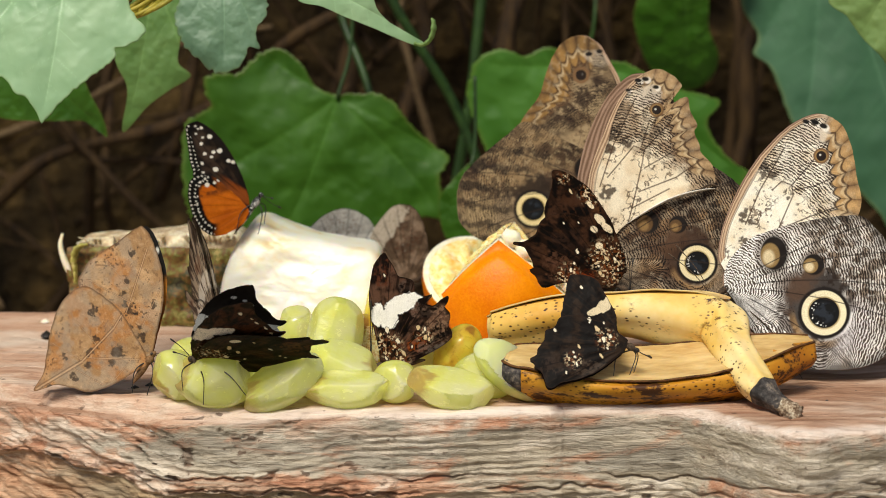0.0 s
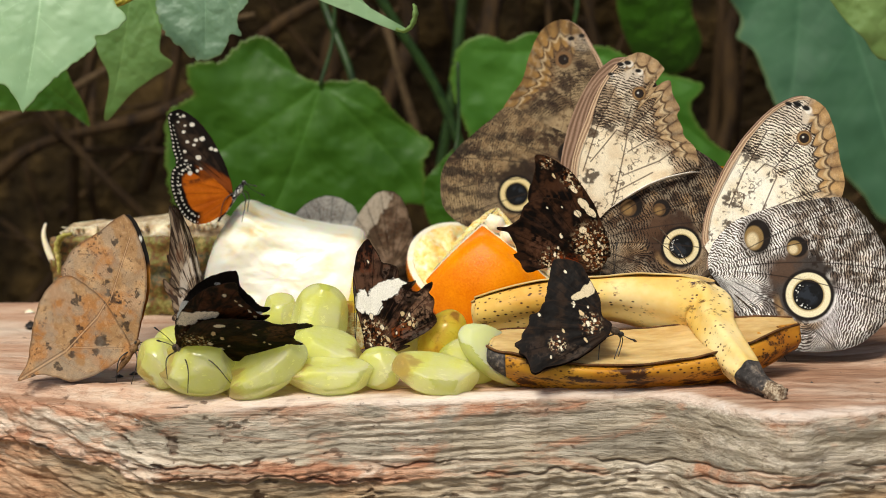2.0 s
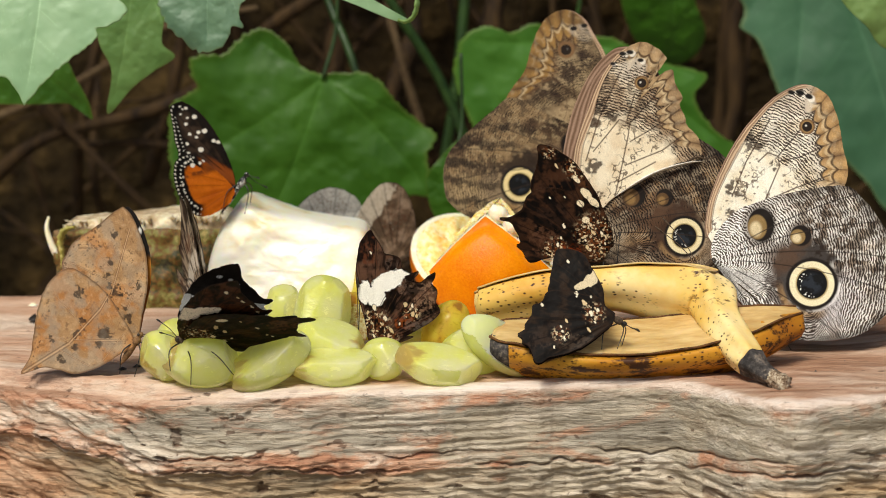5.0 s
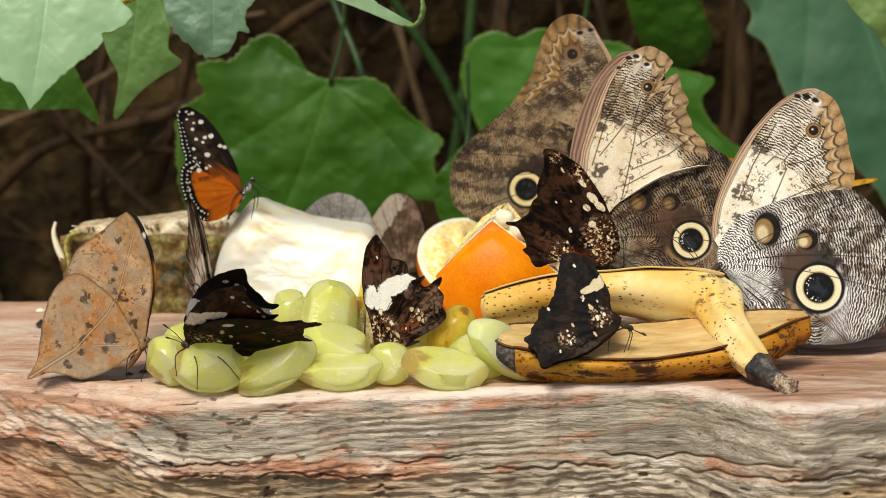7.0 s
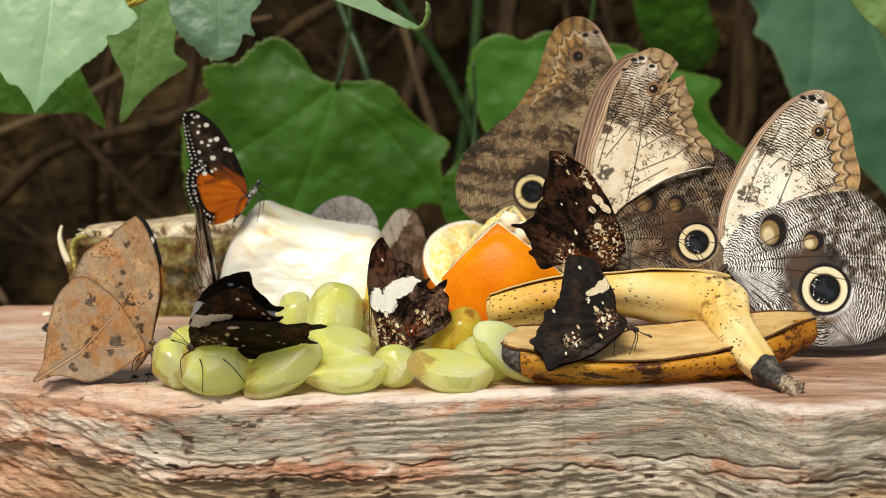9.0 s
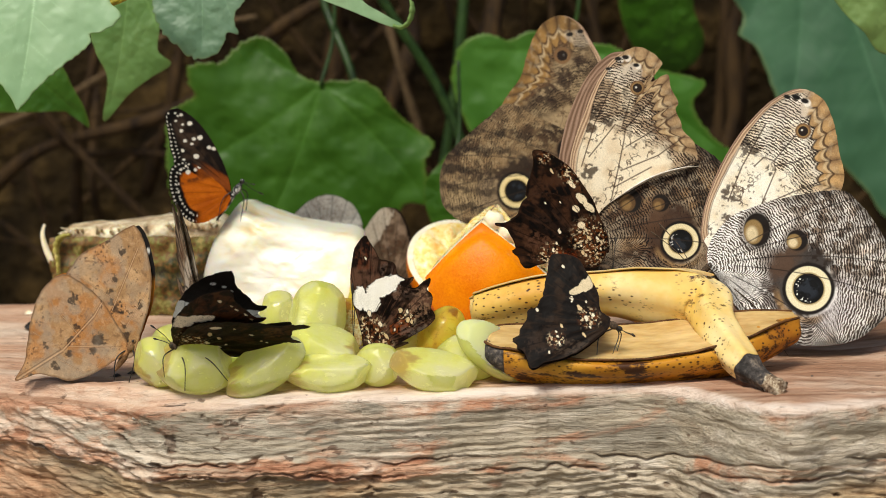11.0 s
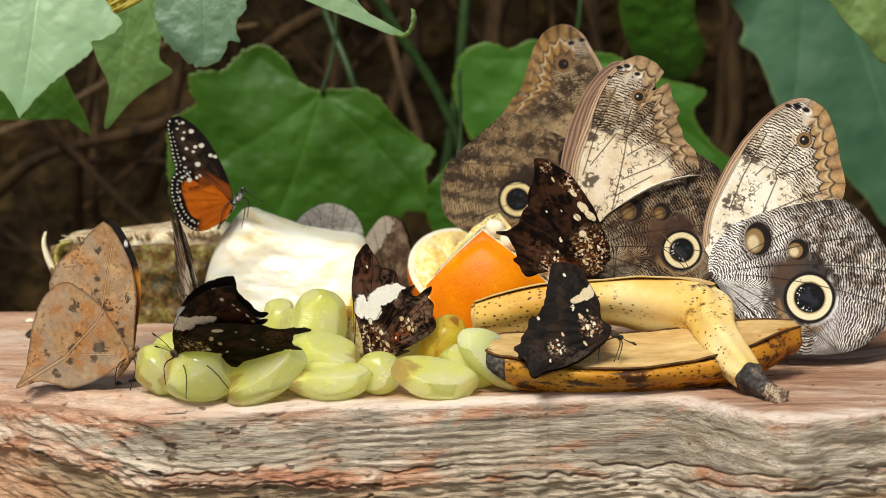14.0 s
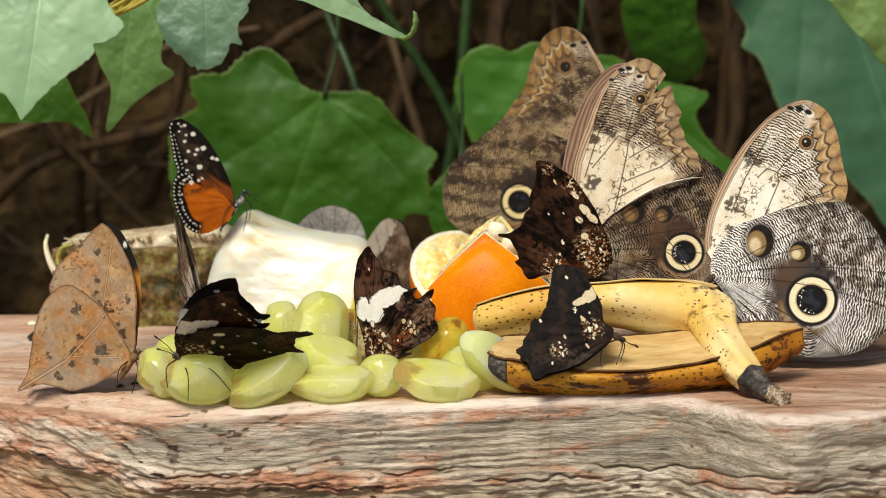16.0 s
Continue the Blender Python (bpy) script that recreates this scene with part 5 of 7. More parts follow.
        zig = 0.45 * np.abs((np.degrees(np.arctan2(v, u)) / 7.0) % 2 - 1)
        return c, rip, r + zig
    return marks


def owl_hind(o, seed):
    """Markings of an owl butterfly's hindwing: fine ripples, two half-moons, dusky bands and the great eye."""
    def marks(u, v, e, al, ar):
        r, a = np.hypot(u, v), np.degrees(np.arctan2(v, u))
        n = fbm(u / 6, v / 6, seed)
        m = fbm(u / 1.8, v / 1.8, seed + 3, 4)
        ex, ey, eye = o["eye"]
        d = np.hypot(u - ex, v - ey) / eye
        c = mix(np.repeat(lin(o["ground"])[None], len(u), 0), lin(o["brown"]), step(0.36, 0.64, n) * o["deep"])
        c = mix(c, lin(o["dusk"]), 0.5 * step(0.52, 0.66, fbm(u / 2.6, v / 2.6, seed + 19, 3)) * o["deep"])
        # pale near the base and along the inner edge, and beside the eye
        pale = np.clip(step(o["white"], o["white"] - 16, r + o["fall"] * np.maximum(v, 0) + 6 * (n - 0.5)) + 0.8 * step(-12, -22, v) * step(0.3, 0.55, n), 0, 1)
        c = mix(c, lin(o["pale"]), pale)
        beside = step(0.9, 1.25, d) * step(2.7, 1.8, d) * step(ex, ex + 6, u) * step(ey + 8, ey, v)
        c = mix(c, lin(o["beside"]), 0.75 * beside)
        # dusky bands across the outer half
        for k, w, q in o["bands"]:
            rr = r + 0.10 * (v + 10) + 5 * (n - 0.5) + 1.5 * (m - 0.5)
            c = mix(c, lin(o["dusk"]), q * step(w, w * 0.3, np.abs(rr - k)) * step(ey + 2, ey + 9, v + 0.1 * u))
        c = mix(c, lin(o["pale"]), o["frost"] * step(0.42, 0.6, fbm(u / 2.8 + 11, v / 2.2, seed + 29, 3)) * (1 - pale))
        c = mix(c, lin(o["pale"]), 0.6 * (len(o["rows"]) > 0) * step(0.54, 0.68, fbm(u / 1.5 + 5, v / 1.2, seed + 23, 3)))
        for k, w, q in o["rows"]:
            c = mix(c, lin(o["dusk"]), q * step(w, w * 0.3, np.abs(v + 0.12 * u - k + 5.0 * (m - 0.5) + 4.0 * (n - 0.5))) * step(ex - 4, ex + 12, u) * (0.35 + 0.65 * step(0.3, 0.55, fbm(u / 4, v / 8, seed + 15))))
        c = mix(c, lin("2b221c"), 0.85 * step(4.0, 0.6, e + 2 * (n - 0.5)) * step(3, 4.5, al) * o["rim"])
        # the dark surround of the eye, wider towards the base and above
        q = np.hypot((u - ex + 0.35 * eye) * 1.0, (v - ey - 0.45 * eye) * 0.85) / eye
        halo = step(1.7, 1.2, q + 0.7 * (fbm(u / 2.5, v / 2.5, seed + 21) - 0.5))
        c = mix(c, lin(o["halo"]), 0.95 * halo)
        ringside = step(0.22, 0.08, np.abs(d - 1.42)) * step(ey + 2, ey - 4, v) * step(ex + 8, ex + 2, u)
        c = mix(c, lin("a8865a"), 0.8 * ringside)
        under = step(0.55, 0.15, np.abs(d - 1.75 - 0.3 * (n - 0.5))) * step(ey + 9, ey + 3, v) * step(ex + 6, ex - 1, u)
        c = mix(c, lin("4a3323"), 0.75 * under * step(0.3, 0.5, m))
        between = step(9.0, 4.0, np.hypot((u - ex + 12) * 0.8, v - 1.0) + 4 * (m - 0.5))
        c = mix(c, lin("5a402c"), 0.7 * between)
        for x, y, q, tall in o["moons"]:
            k = (v - y) * tall + y
            c = mix(c, lin("5a4330"), 0.6 * step(1.7, 1.2, np.hypot(u - x, k - y) / q))
            c = mix(c, lin("18100b"), step(1.2, 1.0, np.hypot(u - x - 0.1 * q, k - y) / q))
            c = mix(c, lin(o["moon"][0]), step(0.85, 0.7, np.hypot(u - x + 0.2 * q, k - y + 0.12 * q) / q))
            c = mix(c, lin(o["moon"][1]), step(0.62, 0.3, np.hypot(u - x + 0.32 * q, k - y + 0.25 * q) / q))
        c = mix(c, lin("17100c"), step(1.2, 1.1, d + 0.05 * (m - 0.5)))
        c = mix(c, lin(o["ring"]), step(1.02, 0.96, d))
        c = mix(c, lin("a98f52"), 0.75 * step(0.76, 0.70, d))
        c = mix(c, lin("060607"), step(0.70, 0.65, d))
        c = mix(c, lin("4d5868"), 0.2 * step(0.58, 0.3, d) * step(0.45, 0.62, fbm(u / 2.6, v / 2.6, seed + 7, 3)))
        sparkle = step(0.66, 0.74, vnoise(u * 1.9, v * 1.9, seed + 8)) * step(0.1, 0.05, np.abs(np.hypot(u - ex, v - ey) / eye - 0.52)) * (u < ex + 0.1 * eye) * (v < ey + 0.45 * eye)
        c = mix(c, lin("e9e8e4"), sparkle * o["sparkle"])
        c = veins(c, u, v, o["veins"], lin("2a1f18"), 0.22, 8, 0.8, -0.15)
        moons = np.ones(len(u))
        for x, y, q, tall in o["moons"]:
            moons = moons * step(0.95, 1.2, np.hypot(u - x, (v - y) * tall) / q)
        rip = (o["ripple"] + 0.1 * step(38, 52, r)) * step(1.15, 1.35, d) * moons * (1 - 0.75 * halo) * (0.75 + 0.25 * step(0.35, 0.6, m))
        low = step(ey + 8, ey - 6, v) * step(ex + 14, ex - 2, u)
        zig = 0.5 * np.abs((a / 6.0) % 2 - 1)
        return c, rip, (r + 0.03 * v) * (1 - low) + (d * eye * 1.0 + 20) * low + zig
    return marks


FRONT_FORE = dict(pale="fbf5e4", warm="e6d2ac", brown="8d7864", deep=0.35, cell=50, skew=0.2, costa=2.7, outer=(7.0, 11.4), lobe=6.4, border=9.0, tan=("7d5a31", "c49c64"), ripple=0.85, bright=1.0,
                  blots=((16.5, 48, 5.2, 4.0), (9, 29, 4.0, 3.2), (25, 38, 2.2, 2.2), (8, 17, 3.0, 4.0)), tip=(36, 63, 7.0),
                  drops=((33.2, 68.2, 0.9), (36.9, 68.0, 1.1), (40.4, 66.4, 1.0)), spot=(39.3, 54.0, 2.15),
                  lines=(((20, 21), (24, 30), (27.6, 38), (27, 42), (23, 43.6), (19, 40)), ((27.5, 40), (36, 41.5), (46, 46)), ((27, 42), (35, 51), (42, 60)), ((8, 26), (14, 40), (24, 57)), ((22, 24), (34, 29), (48, 34))))
FRONT_HIND = dict(moon=("8f7448", "dccaa2"), ground="dcd0c2", brown="7f6d5d", deep=0.95, pale="fbf9f5", white=44, fall=0.0, beside="e2dde0", dusk="463930", halo="20150f", ring="f3e8c2", ripple=0.87, rim=0.7, sparkle=1.0, frost=0.6,
                  bands=((44, 2.2, 0.35), (52, 2.2, 0.5), (60, 2.4, 0.6), (68, 2.4, 0.7)), rows=(), eye=(39.4, -10.3, 9.2), moons=((18.8, 14.0, 5.0, 0.78), (34.9, 9.4, 3.9, 1.0)), veins=(33, 22, 10, -1, -24, -36, -50))
WORN_FORE = dict(pale="f0e2c6", warm="d6bb94", brown="84664a", deep=0.95, cell=51, skew=0.0, costa=3.5, outer=(7.0, 22.6), lobe=5.6, border=9.0, tan=("6a4c30", "b99a70"), ripple=0.76, bright=0.9,
                 blots=((20, 51, 4.2, 3.0), (25, 46, 3.0, 2.4), (18, 44, 2.4, 2.2), (13, 27, 3.6, 2.6)), tip=(38, 62, 7.5), drops=((31.4, 66.6, 0.7), (36.4, 69.6, 0.9), (39.6, 69.4, 0.9), (43.0, 65.0, 0.8)), spot=(41.0, 55.6, 2.05),
                 lines=(((18, 12.5), (24, 24), (30, 36), (31.8, 40.5), (28, 43.2), (21, 38), (14, 33)), ((31.8, 40.5), (42, 47), (50, 52)), ((31, 42), (37, 52)), ((30, 33), (44, 37), (54, 41)), ((26, 24), (42, 26), (55, 31)), ((10, 30), (20, 46), (33, 62)), ((21, 18), (38, 22))))
WORN_HIND = dict(moon=("5e4529", "8f7045"), ground="927656", brown="553f2c", deep=1.0, pale="d2c2a8", white=22, fall=0.5, beside="a58b70", dusk="33261c", halo="3d281b", ring="efe0b4", ripple=0.8, rim=0.9, sparkle=0.8, frost=0.3,
                 bands=((46, 4.5, 0.7), (56, 5.0, 0.8)), rows=(), eye=(41.8, -11.2, 7.5), moons=((25.4, 10.8, 4.4, 0.95), (37.6, 6.6, 3.4, 1.0)), veins=(26, 14, 4, -8, -26, -40))
BACK_FORE = dict(pale="ab9470", warm="8a7050", brown="4e3b28", deep=1.0, cell=36, skew=0.0, costa=2.2, outer=(6.0, 12.2), lobe=6.4, border=11.0, tan=("4f381d", "a07a44"), ripple=0.45, bright=0.15,
                 blots=((26, 40, 6, 4), (34, 33, 6, 4), (20, 47, 4, 4), (38, 27, 5, 3), (28, 28, 5, 3)), tip=(24, 59, 6.0), drops=((23.5, 62.5, 0.9), (28, 60, 1.0)), spot=(29.0, 49.7, 2.6),
                 lines=(((14, 20), (22, 34), (24, 42)), ((20, 30), (32, 36))))
BACK_HIND = dict(moon=("4a3018", "5e4024"), ground="8f7655", brown="4e3b29", deep=1.0, pale="a8926e", white=30, fall=0.5, beside="7d6b55", dusk="241a12", halo="2c2016", ring="e2cf98", ripple=0.35, rim=0.4, sparkle=0.0, frost=0.0,
                 bands=(), rows=((14, 3.2, 0.8), (5, 2.8, 0.8), (-5, 3.0, 0.85), (-13, 2.2, 0.7), (-21, 2.4, 0.75), (-29, 2.0, 0.6)), eye=(34.8, -15.4, 7.7), moons=((16.8, 8.7, 3.8, 0.8),), veins=(16, 4, -8, -20, -32))


def plain_upper(base, tip):
    def marks(u, v, e, al, ar):
        n = fbm(u / 8, v / 8, 4)
        return mix(np.repeat(lin(base)[None], len(u), 0), lin(tip), n * step(8, 0, e)), np.zeros(len(u)), u
    return marks


OWL_FORE = [(-2, 9.3), (-1.7, 21), (1.8, 31.4), (7.4, 43), (15.2, 54.4), (25.3, 64.7), (34.3, 70), (41.1, 70.9), (48.1, 66.5), (51.7, 57.8), (53.6, 46.3), (55, 32), (44.5, 18.5), (26.3, 9.3), (8, 2.3)]
OWL_HIND = [(-1, 1), (0.5, 10), (9, 19.5), (20, 24), (32.9, 27.2), (53, 29.5), (60.5, 24.5), (67.5, 15.5), (73.5, 4), (75.5, -8.5), (70.8, -21.3), (59.5, -30.7), (45.7, -33.5), (31.7, -32.5), (20, -27.1), (9.5, -16.4), (3.5, -5.9)]
# the worn forewing: tip nicked, outer edge scalloped, its lower part torn away
OWL_TORN = [(0, 8), (1.6, 16), (5.0, 31), (9.5, 40.5), (15.7, 49.4), (23.9, 60.5), (32.2, 68.5), (39.2, 71.8), (45.9, 72.2), (50.6, 68.6), (53.0, 64.9), (53.4, 62.3), (48.3, 61.1), (47.3, 56.6), (52.4, 57.9), (54.9, 57.1), (54.6, 51.5), (55.9, 45.5), (54.1, 42.6), (54.9, 36.5), (54.6, 33.7), (57.4, 28.6), (58.0, 25.5), (56.5, 18.7), (47.4, 19.1), (35, 17.6), (17.4, 12.1), (5, 5)]
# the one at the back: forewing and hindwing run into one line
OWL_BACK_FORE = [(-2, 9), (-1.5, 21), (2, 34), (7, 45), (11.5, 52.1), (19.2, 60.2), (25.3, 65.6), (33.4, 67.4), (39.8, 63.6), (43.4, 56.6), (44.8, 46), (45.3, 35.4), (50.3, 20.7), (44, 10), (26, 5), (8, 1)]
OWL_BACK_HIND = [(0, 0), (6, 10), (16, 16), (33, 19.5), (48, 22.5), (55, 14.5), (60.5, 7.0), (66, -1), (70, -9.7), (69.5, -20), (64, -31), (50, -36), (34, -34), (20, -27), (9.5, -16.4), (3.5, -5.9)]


def body_parts(top, flip, long, thick, angle, mat, head_mat, feelers, feet, leg_mat):
    """Thorax, abdomen, head, feelers and legs. angle: how the abdomen slopes (degrees); feelers and feet: end points in mm."""
    d = np.array([math.cos(radians(angle)), 0, math.sin(radians(angle))])
    d[0] *= flip
    t = np.linspace(0, 1, 16)
    tube("abdomen", (d * (long * t)[:, None]) * 0.001, 0.001 * thick * (0.55 + 0.45 * np.sin(t * 2.6 + 0.35)) * (1.02 - 0.75 * t ** 3), mat, top, 14)
    t = np.linspace(0, 1, 12)
    tube("thorax", (-d * (0.42 * long * t - 0.14 * long)[:, None]) * 0.001, 0.001 * thick * 1.25 * np.sqrt(np.clip(1 - (2 * t - 1) ** 2, 0.03, 1)), mat, top, 14)
    h = -d * 0.33 * long
    head = tube("head", (h + d * (thick * np.linspace(-1, 1, 8))[:, None]) * 0.001, 0.001 * thick * 0.85 * np.sqrt(np.clip(1 - np.linspace(-1, 1, 8) ** 2, 0.04, 1)), head_mat, top, 12)
    for side in (-1, 1):
        e = h + np.array([-0.25 * thick * flip, side * 0.62 * thick, 0.2 * thick])
        tube("eye", (e + np.array([0, side, 0]) * (0.36 * thick * np.linspace(-1, 1, 8))[:, None]) * 0.001, 0.001 * thick * 0.42 * np.sqrt(np.clip(1 - np.linspace(-1, 1, 8) ** 2, 0.04, 1)), BLACK, head, 10, "dark rounded compound eye")
    for x, y, z in feelers:
        p = line([h, h + np.array([(x * flip - h[0]) * 0.45, y * 0.5, (z - h[2]) * 0.55]), (x * flip, y, z)], 20)
        tube("antenna", p * 0.001, 0.001 * np.concatenate([np.full(15, 0.16), [0.2, 0.32, 0.42, 0.4, 0.2]]), leg_mat, head, 6)
    for x, y, z in feet:
        s = -d * long * 0.15 + np.array([0.1 * x * flip, 0, -thick * 0.5])
        e = np.array([x * flip, y, z])
        k = s + (e - s) * 0.5 + np.array([2.0 * np.sign(x + 0.1) * flip, (e[1] - s[1]) * 0.3, 2.5])
        tube("leg", line([s, k, e], 14) * 0.001, 0.001 * np.linspace(0.32, 0.17, 14), leg_mat, top, 6)


def owl(label, place, looks, seed, flip=1, fore=OWL_FORE, hind=OWL_HIND, ring=(150, 640), torn=False, feet=((6, -5, -34), (12, 4, -34), (20, -4, -34))):
    top = new("owl_butterfly")
    top.matrix_basis = place
    tagged(top, label, "butterfly", "feeding butterflies")
    def up(u, v, e, al, ar):
        k = 0.5 + 0.5 * np.sin(e * 3.6 + 2.5 * fbm(e * 0.8, ar / 8, seed, 2))
        return mix(np.repeat(lin("6b4f3a")[None], len(u), 0), lin("b0907a"), k * 0.9), np.zeros(len(u)), u
    f, h = owl_fore(looks[0], seed), owl_hind(looks[1], seed + 1)
    wing("forewing", fore, (27, 40) if torn else (24, 38), -1, f, up, OWL, top, ring[1], ring[0], 0.03, flip, 0.006, seed, pose(0, -0.0024 if torn else 0, 0))
    wing("hindwing", hind, (36, -3), -1, h, up, OWL, top, ring[1], ring[0], 0.03, flip, 0.006, seed, pose(0, -0.0011, 0))
    wing("forewing", OWL_FORE if torn else fore, (24, 38), 1, f, up, OWL, top, 200, 40, 0.03, flip, 0.004, seed, pose(0, 0.001, 0, 0.6, (-3.0 if torn else -0.8) * flip, 0))
    wing("hindwing", hind, (36, -3), 1, h, up, OWL, top, 200, 40, 0.03, flip, 0.006, seed, pose(0, 0.0018, 0, 0.6))
    if torn:
        # the torn lower edge curls outwards as a pale strip that tapers to both ends
        p = line([(17, -4.4, 12.0), (25.7, -4.8, 14.8), (34.5, -5.2, 17.2), (43, -5.4, 18.2), (52, -5.3, 18.0), (57, -5.0, 17.2)], 40)
        w = np.interp(np.linspace(0, 1, 40), (0, 0.25, 0.55, 0.85, 1), (0.25, 1.3, 1.5, 0.8, 0.2))
        tube("torn_edge", p * 0.001, 0.001 * w, TORN, top, 10, "pale curled torn edge", 0.35)
        tube("torn_shred", line([(50, -4.8, 18.4), (55, -5.2, 19.4), (59, -5.0, 17.6), (63, -4.6, 17.9)], 16) * 0.001, 0.001 * np.linspace(1.0, 0.2, 16), BODY, top, 6, "dark ragged shred", 0.5)
    body_parts(top, flip, 20, 1.1, 40, BODY, BODY, ((-24, -5, 14), (-20, 4, 18)), feet, BODY)
    return top


def dark_marks(band, spots, seed, tone="100906", light="3e2717", white="efeae0", speck=1.3, rust=0.12, cell=1.0, deep=0.85):
    """Dark brown underside, a pale band between two points, scattered silvery spots."""
    def marks(u, v, e, al, ar):
        n = fbm(u / 3.5, v / 3.5, seed, 5)
        m = fbm(u / 1.1, v / 1.1, seed + 3, 3)
        c = mix(np.repeat(lin(tone)[None], len(u), 0), lin(light), step(0.48, 0.78, n) * 0.8)
        c = mix(c, lin("070403"), step(0.56, 0.36, n) * deep)
        c = mix(c, lin("9a7a5c"), step(0.66, 0.82, m) * 0.3)
        c = mix(c, lin("8a3a12"), step(0.6, 0.72, fbm(u / 6 + 3, v / 6, seed + 9)) * rust)
        near = np.zeros(len(u))
        for x, y, rad, count in spots:
            near = np.maximum(near, step(rad * 1.5, rad * 0.6, np.hypot(u - x, v - y)))
        dust = step(0.56, 0.66, fbm(u / 0.55, v / 0.55, seed + 13, 2)) * near
        c = mix(c, lin("5a3018"), dust * 0.55)
        if band:
            (x0, y0), (x1, y1), w0, w1 = band
            L = math.hypot(x1 - x0, y1 - y0)
            t = ((u - x0) * (x1 - x0) + (v - y0) * (y1 - y0)) / L ** 2
            off = np.abs((u - x0) * (y1 - y0) - (v - y0) * (x1 - x0)) / L
            w = w0 + (w1 - w0) * np.clip(t, 0, 1) + 2.4 * (fbm(u / 1.6, v / 1.6, seed + 5, 4) - 0.5)
            k = step(w + 0.25, w - 0.25, off) * step(-0.04, 0.02, t) * step(1.06, 0.94, t + 0.3 * (m - 0.5))
            c = mix(c, lin(white), k * (0.8 + 0.2 * step(0.35, 0.55, m)))
            c = mix(c, lin("3a2a1c"), k * 0.45 * step(0.03, 0.01, np.abs(fbm(u / 2.2 + 4, v / 2.2, seed + 15, 3) - 0.5)) * step(1.0, 3.0, w - off + 2 * near))
        rng = random.Random(seed)
        for x, y, rad, count in spots:
            for _ in range(int(count * speck)):
                q = rad * math.sqrt(rng.random())
                a = rng.uniform(0, 6.28)
                s = cell * rng.choice((0.18, 0.22, 0.22, 0.26, 0.3, 0.36, 0.5, 0.75))
                tilt, st = rng.uniform(0, 3.14), rng.uniform(1.0, 1.9)
                px, py = u - x - q * math.cos(a), v - y - q * math.sin(a)
                d = np.hypot(px * math.cos(tilt) + py * math.sin(tilt), st * (py * math.cos(tilt) - px * math.sin(tilt))) + 0.5 * s * (fbm(u / 0.7, v / 0.7, seed + 17, 2) - 0.5)
                col = lin(rng.choice(("dccfb4", "c9b28c", "e8e0d0", "b98f62")))
                c = mix(c, lin("0a0604"), 0.6 * step(s + 0.45, s + 0.1, d))
                c = mix(c, col, 0.9 * step(s + 0.1, s - 0.08, d))
        c = veins(c, u, v, range(-20, 200, 13), lin("0b0705"), 0.2, 5, 0.7)
        return c, np.zeros(len(u)), u
    return marks


def lace_marks(o, seed):
    """Dark leafwing underside: streaked brown ground, cream patches cut by veins, silvery spots and lace-like crumbs."""
    def marks(u, v, e, al, ar):
        n = fbm(u / 4.0, v / 4.0, seed, 5)
        m = fbm(u / 1.0, v / 1.0, seed + 3, 3)
        r, a = np.hypot(u, v), np.arctan2(v, u)
        c = mix(np.repeat(lin(o["dark"])[None], len(u), 0), lin(o["mid"]), step(0.46, 0.72, n) * 0.8)
        for x, y, rx, ry, col in o["areas"]:
            c = mix(c, lin(col), 0.8 * blot(u, v, x, y, rx, ry, seed + 4, 0.8) * step(0.3, 0.6, m))
        # fibres along the veins
        c = mix(c, lin(o["mid"]), 0.35 * step(0.56, 0.7, fbm(a * 26, r / 7, seed + 6, 3)))
        c = mix(c, lin("050302"), 0.8 * step(0.46, 0.3, fbm(a * 14 + 5, r / 9, seed + 7, 3)))
        c = veins(c, u, v, range(-180, 180, 14), lin("0b0705"), 0.16, 5, 0.7)
        for x, y, rad in o["lace"]:
            near = step(rad * 1.25, rad * 0.5, np.hypot(u - x, v - y) + 2 * (n - 0.5))
            c = mix(c, lin("6e3c1c"), 0.7 * near * step(0.5, 0.64, fbm(u / 0.8, v / 0.8, seed + 9, 2)))
            c = mix(c, lin("dcc8a4"), 0.92 * near * step(0.6, 0.72, fbm(u / 0.75 + 9, v / 0.75, seed + 10, 2)))
        for x, y, rx, ry, turn in o["patches"]:
            ct, st = math.cos(radians(turn)), math.sin(radians(turn))
            pu, pv = (u - x) * ct + (v - y) * st, (v - y) * ct - (u - x) * st
            k = step(1.08, 0.9, np.hypot(pu / rx, pv / ry) + 0.2 * (fbm(u / 1.2, v / 1.2, seed + 12, 3) - 0.5) * 2)
            c = mix(c, lin(o["cream"]), k)
            c = mix(c, lin("4a3826"), k * 0.8 * step(0.03, 0.012, np.abs(fbm(u / 1.7 + 4, v / 1.7, seed + 15, 3) - 0.5)) * o["crackle"])
        for x, y, q in o["spots"]:
            q, lean = 0.8 * q, 2.4 * hash2(x, y, 5) - 0.6
            d = np.hypot((u - x) * 1.25 + lean * 0.4 * (v - y), (v - y) * 0.8) + 1.3 * q * (fbm(u / 0.8, v / 0.8, seed + 17, 2) - 0.5)
            c = mix(c, lin("080504"), 0.8 * step(q + 0.6, q + 0.15, d))
            c = mix(c, lin("efe2c8" if hash2(y, x, 2) > 0.4 else "d6bd92"), step(q + 0.15, q - 0.15, d))
        c = mix(c, lin("2a1a10"), 0.7 * step(0.5, 0.1, e))
        return c, np.zeros(len(u)), u
    return marks


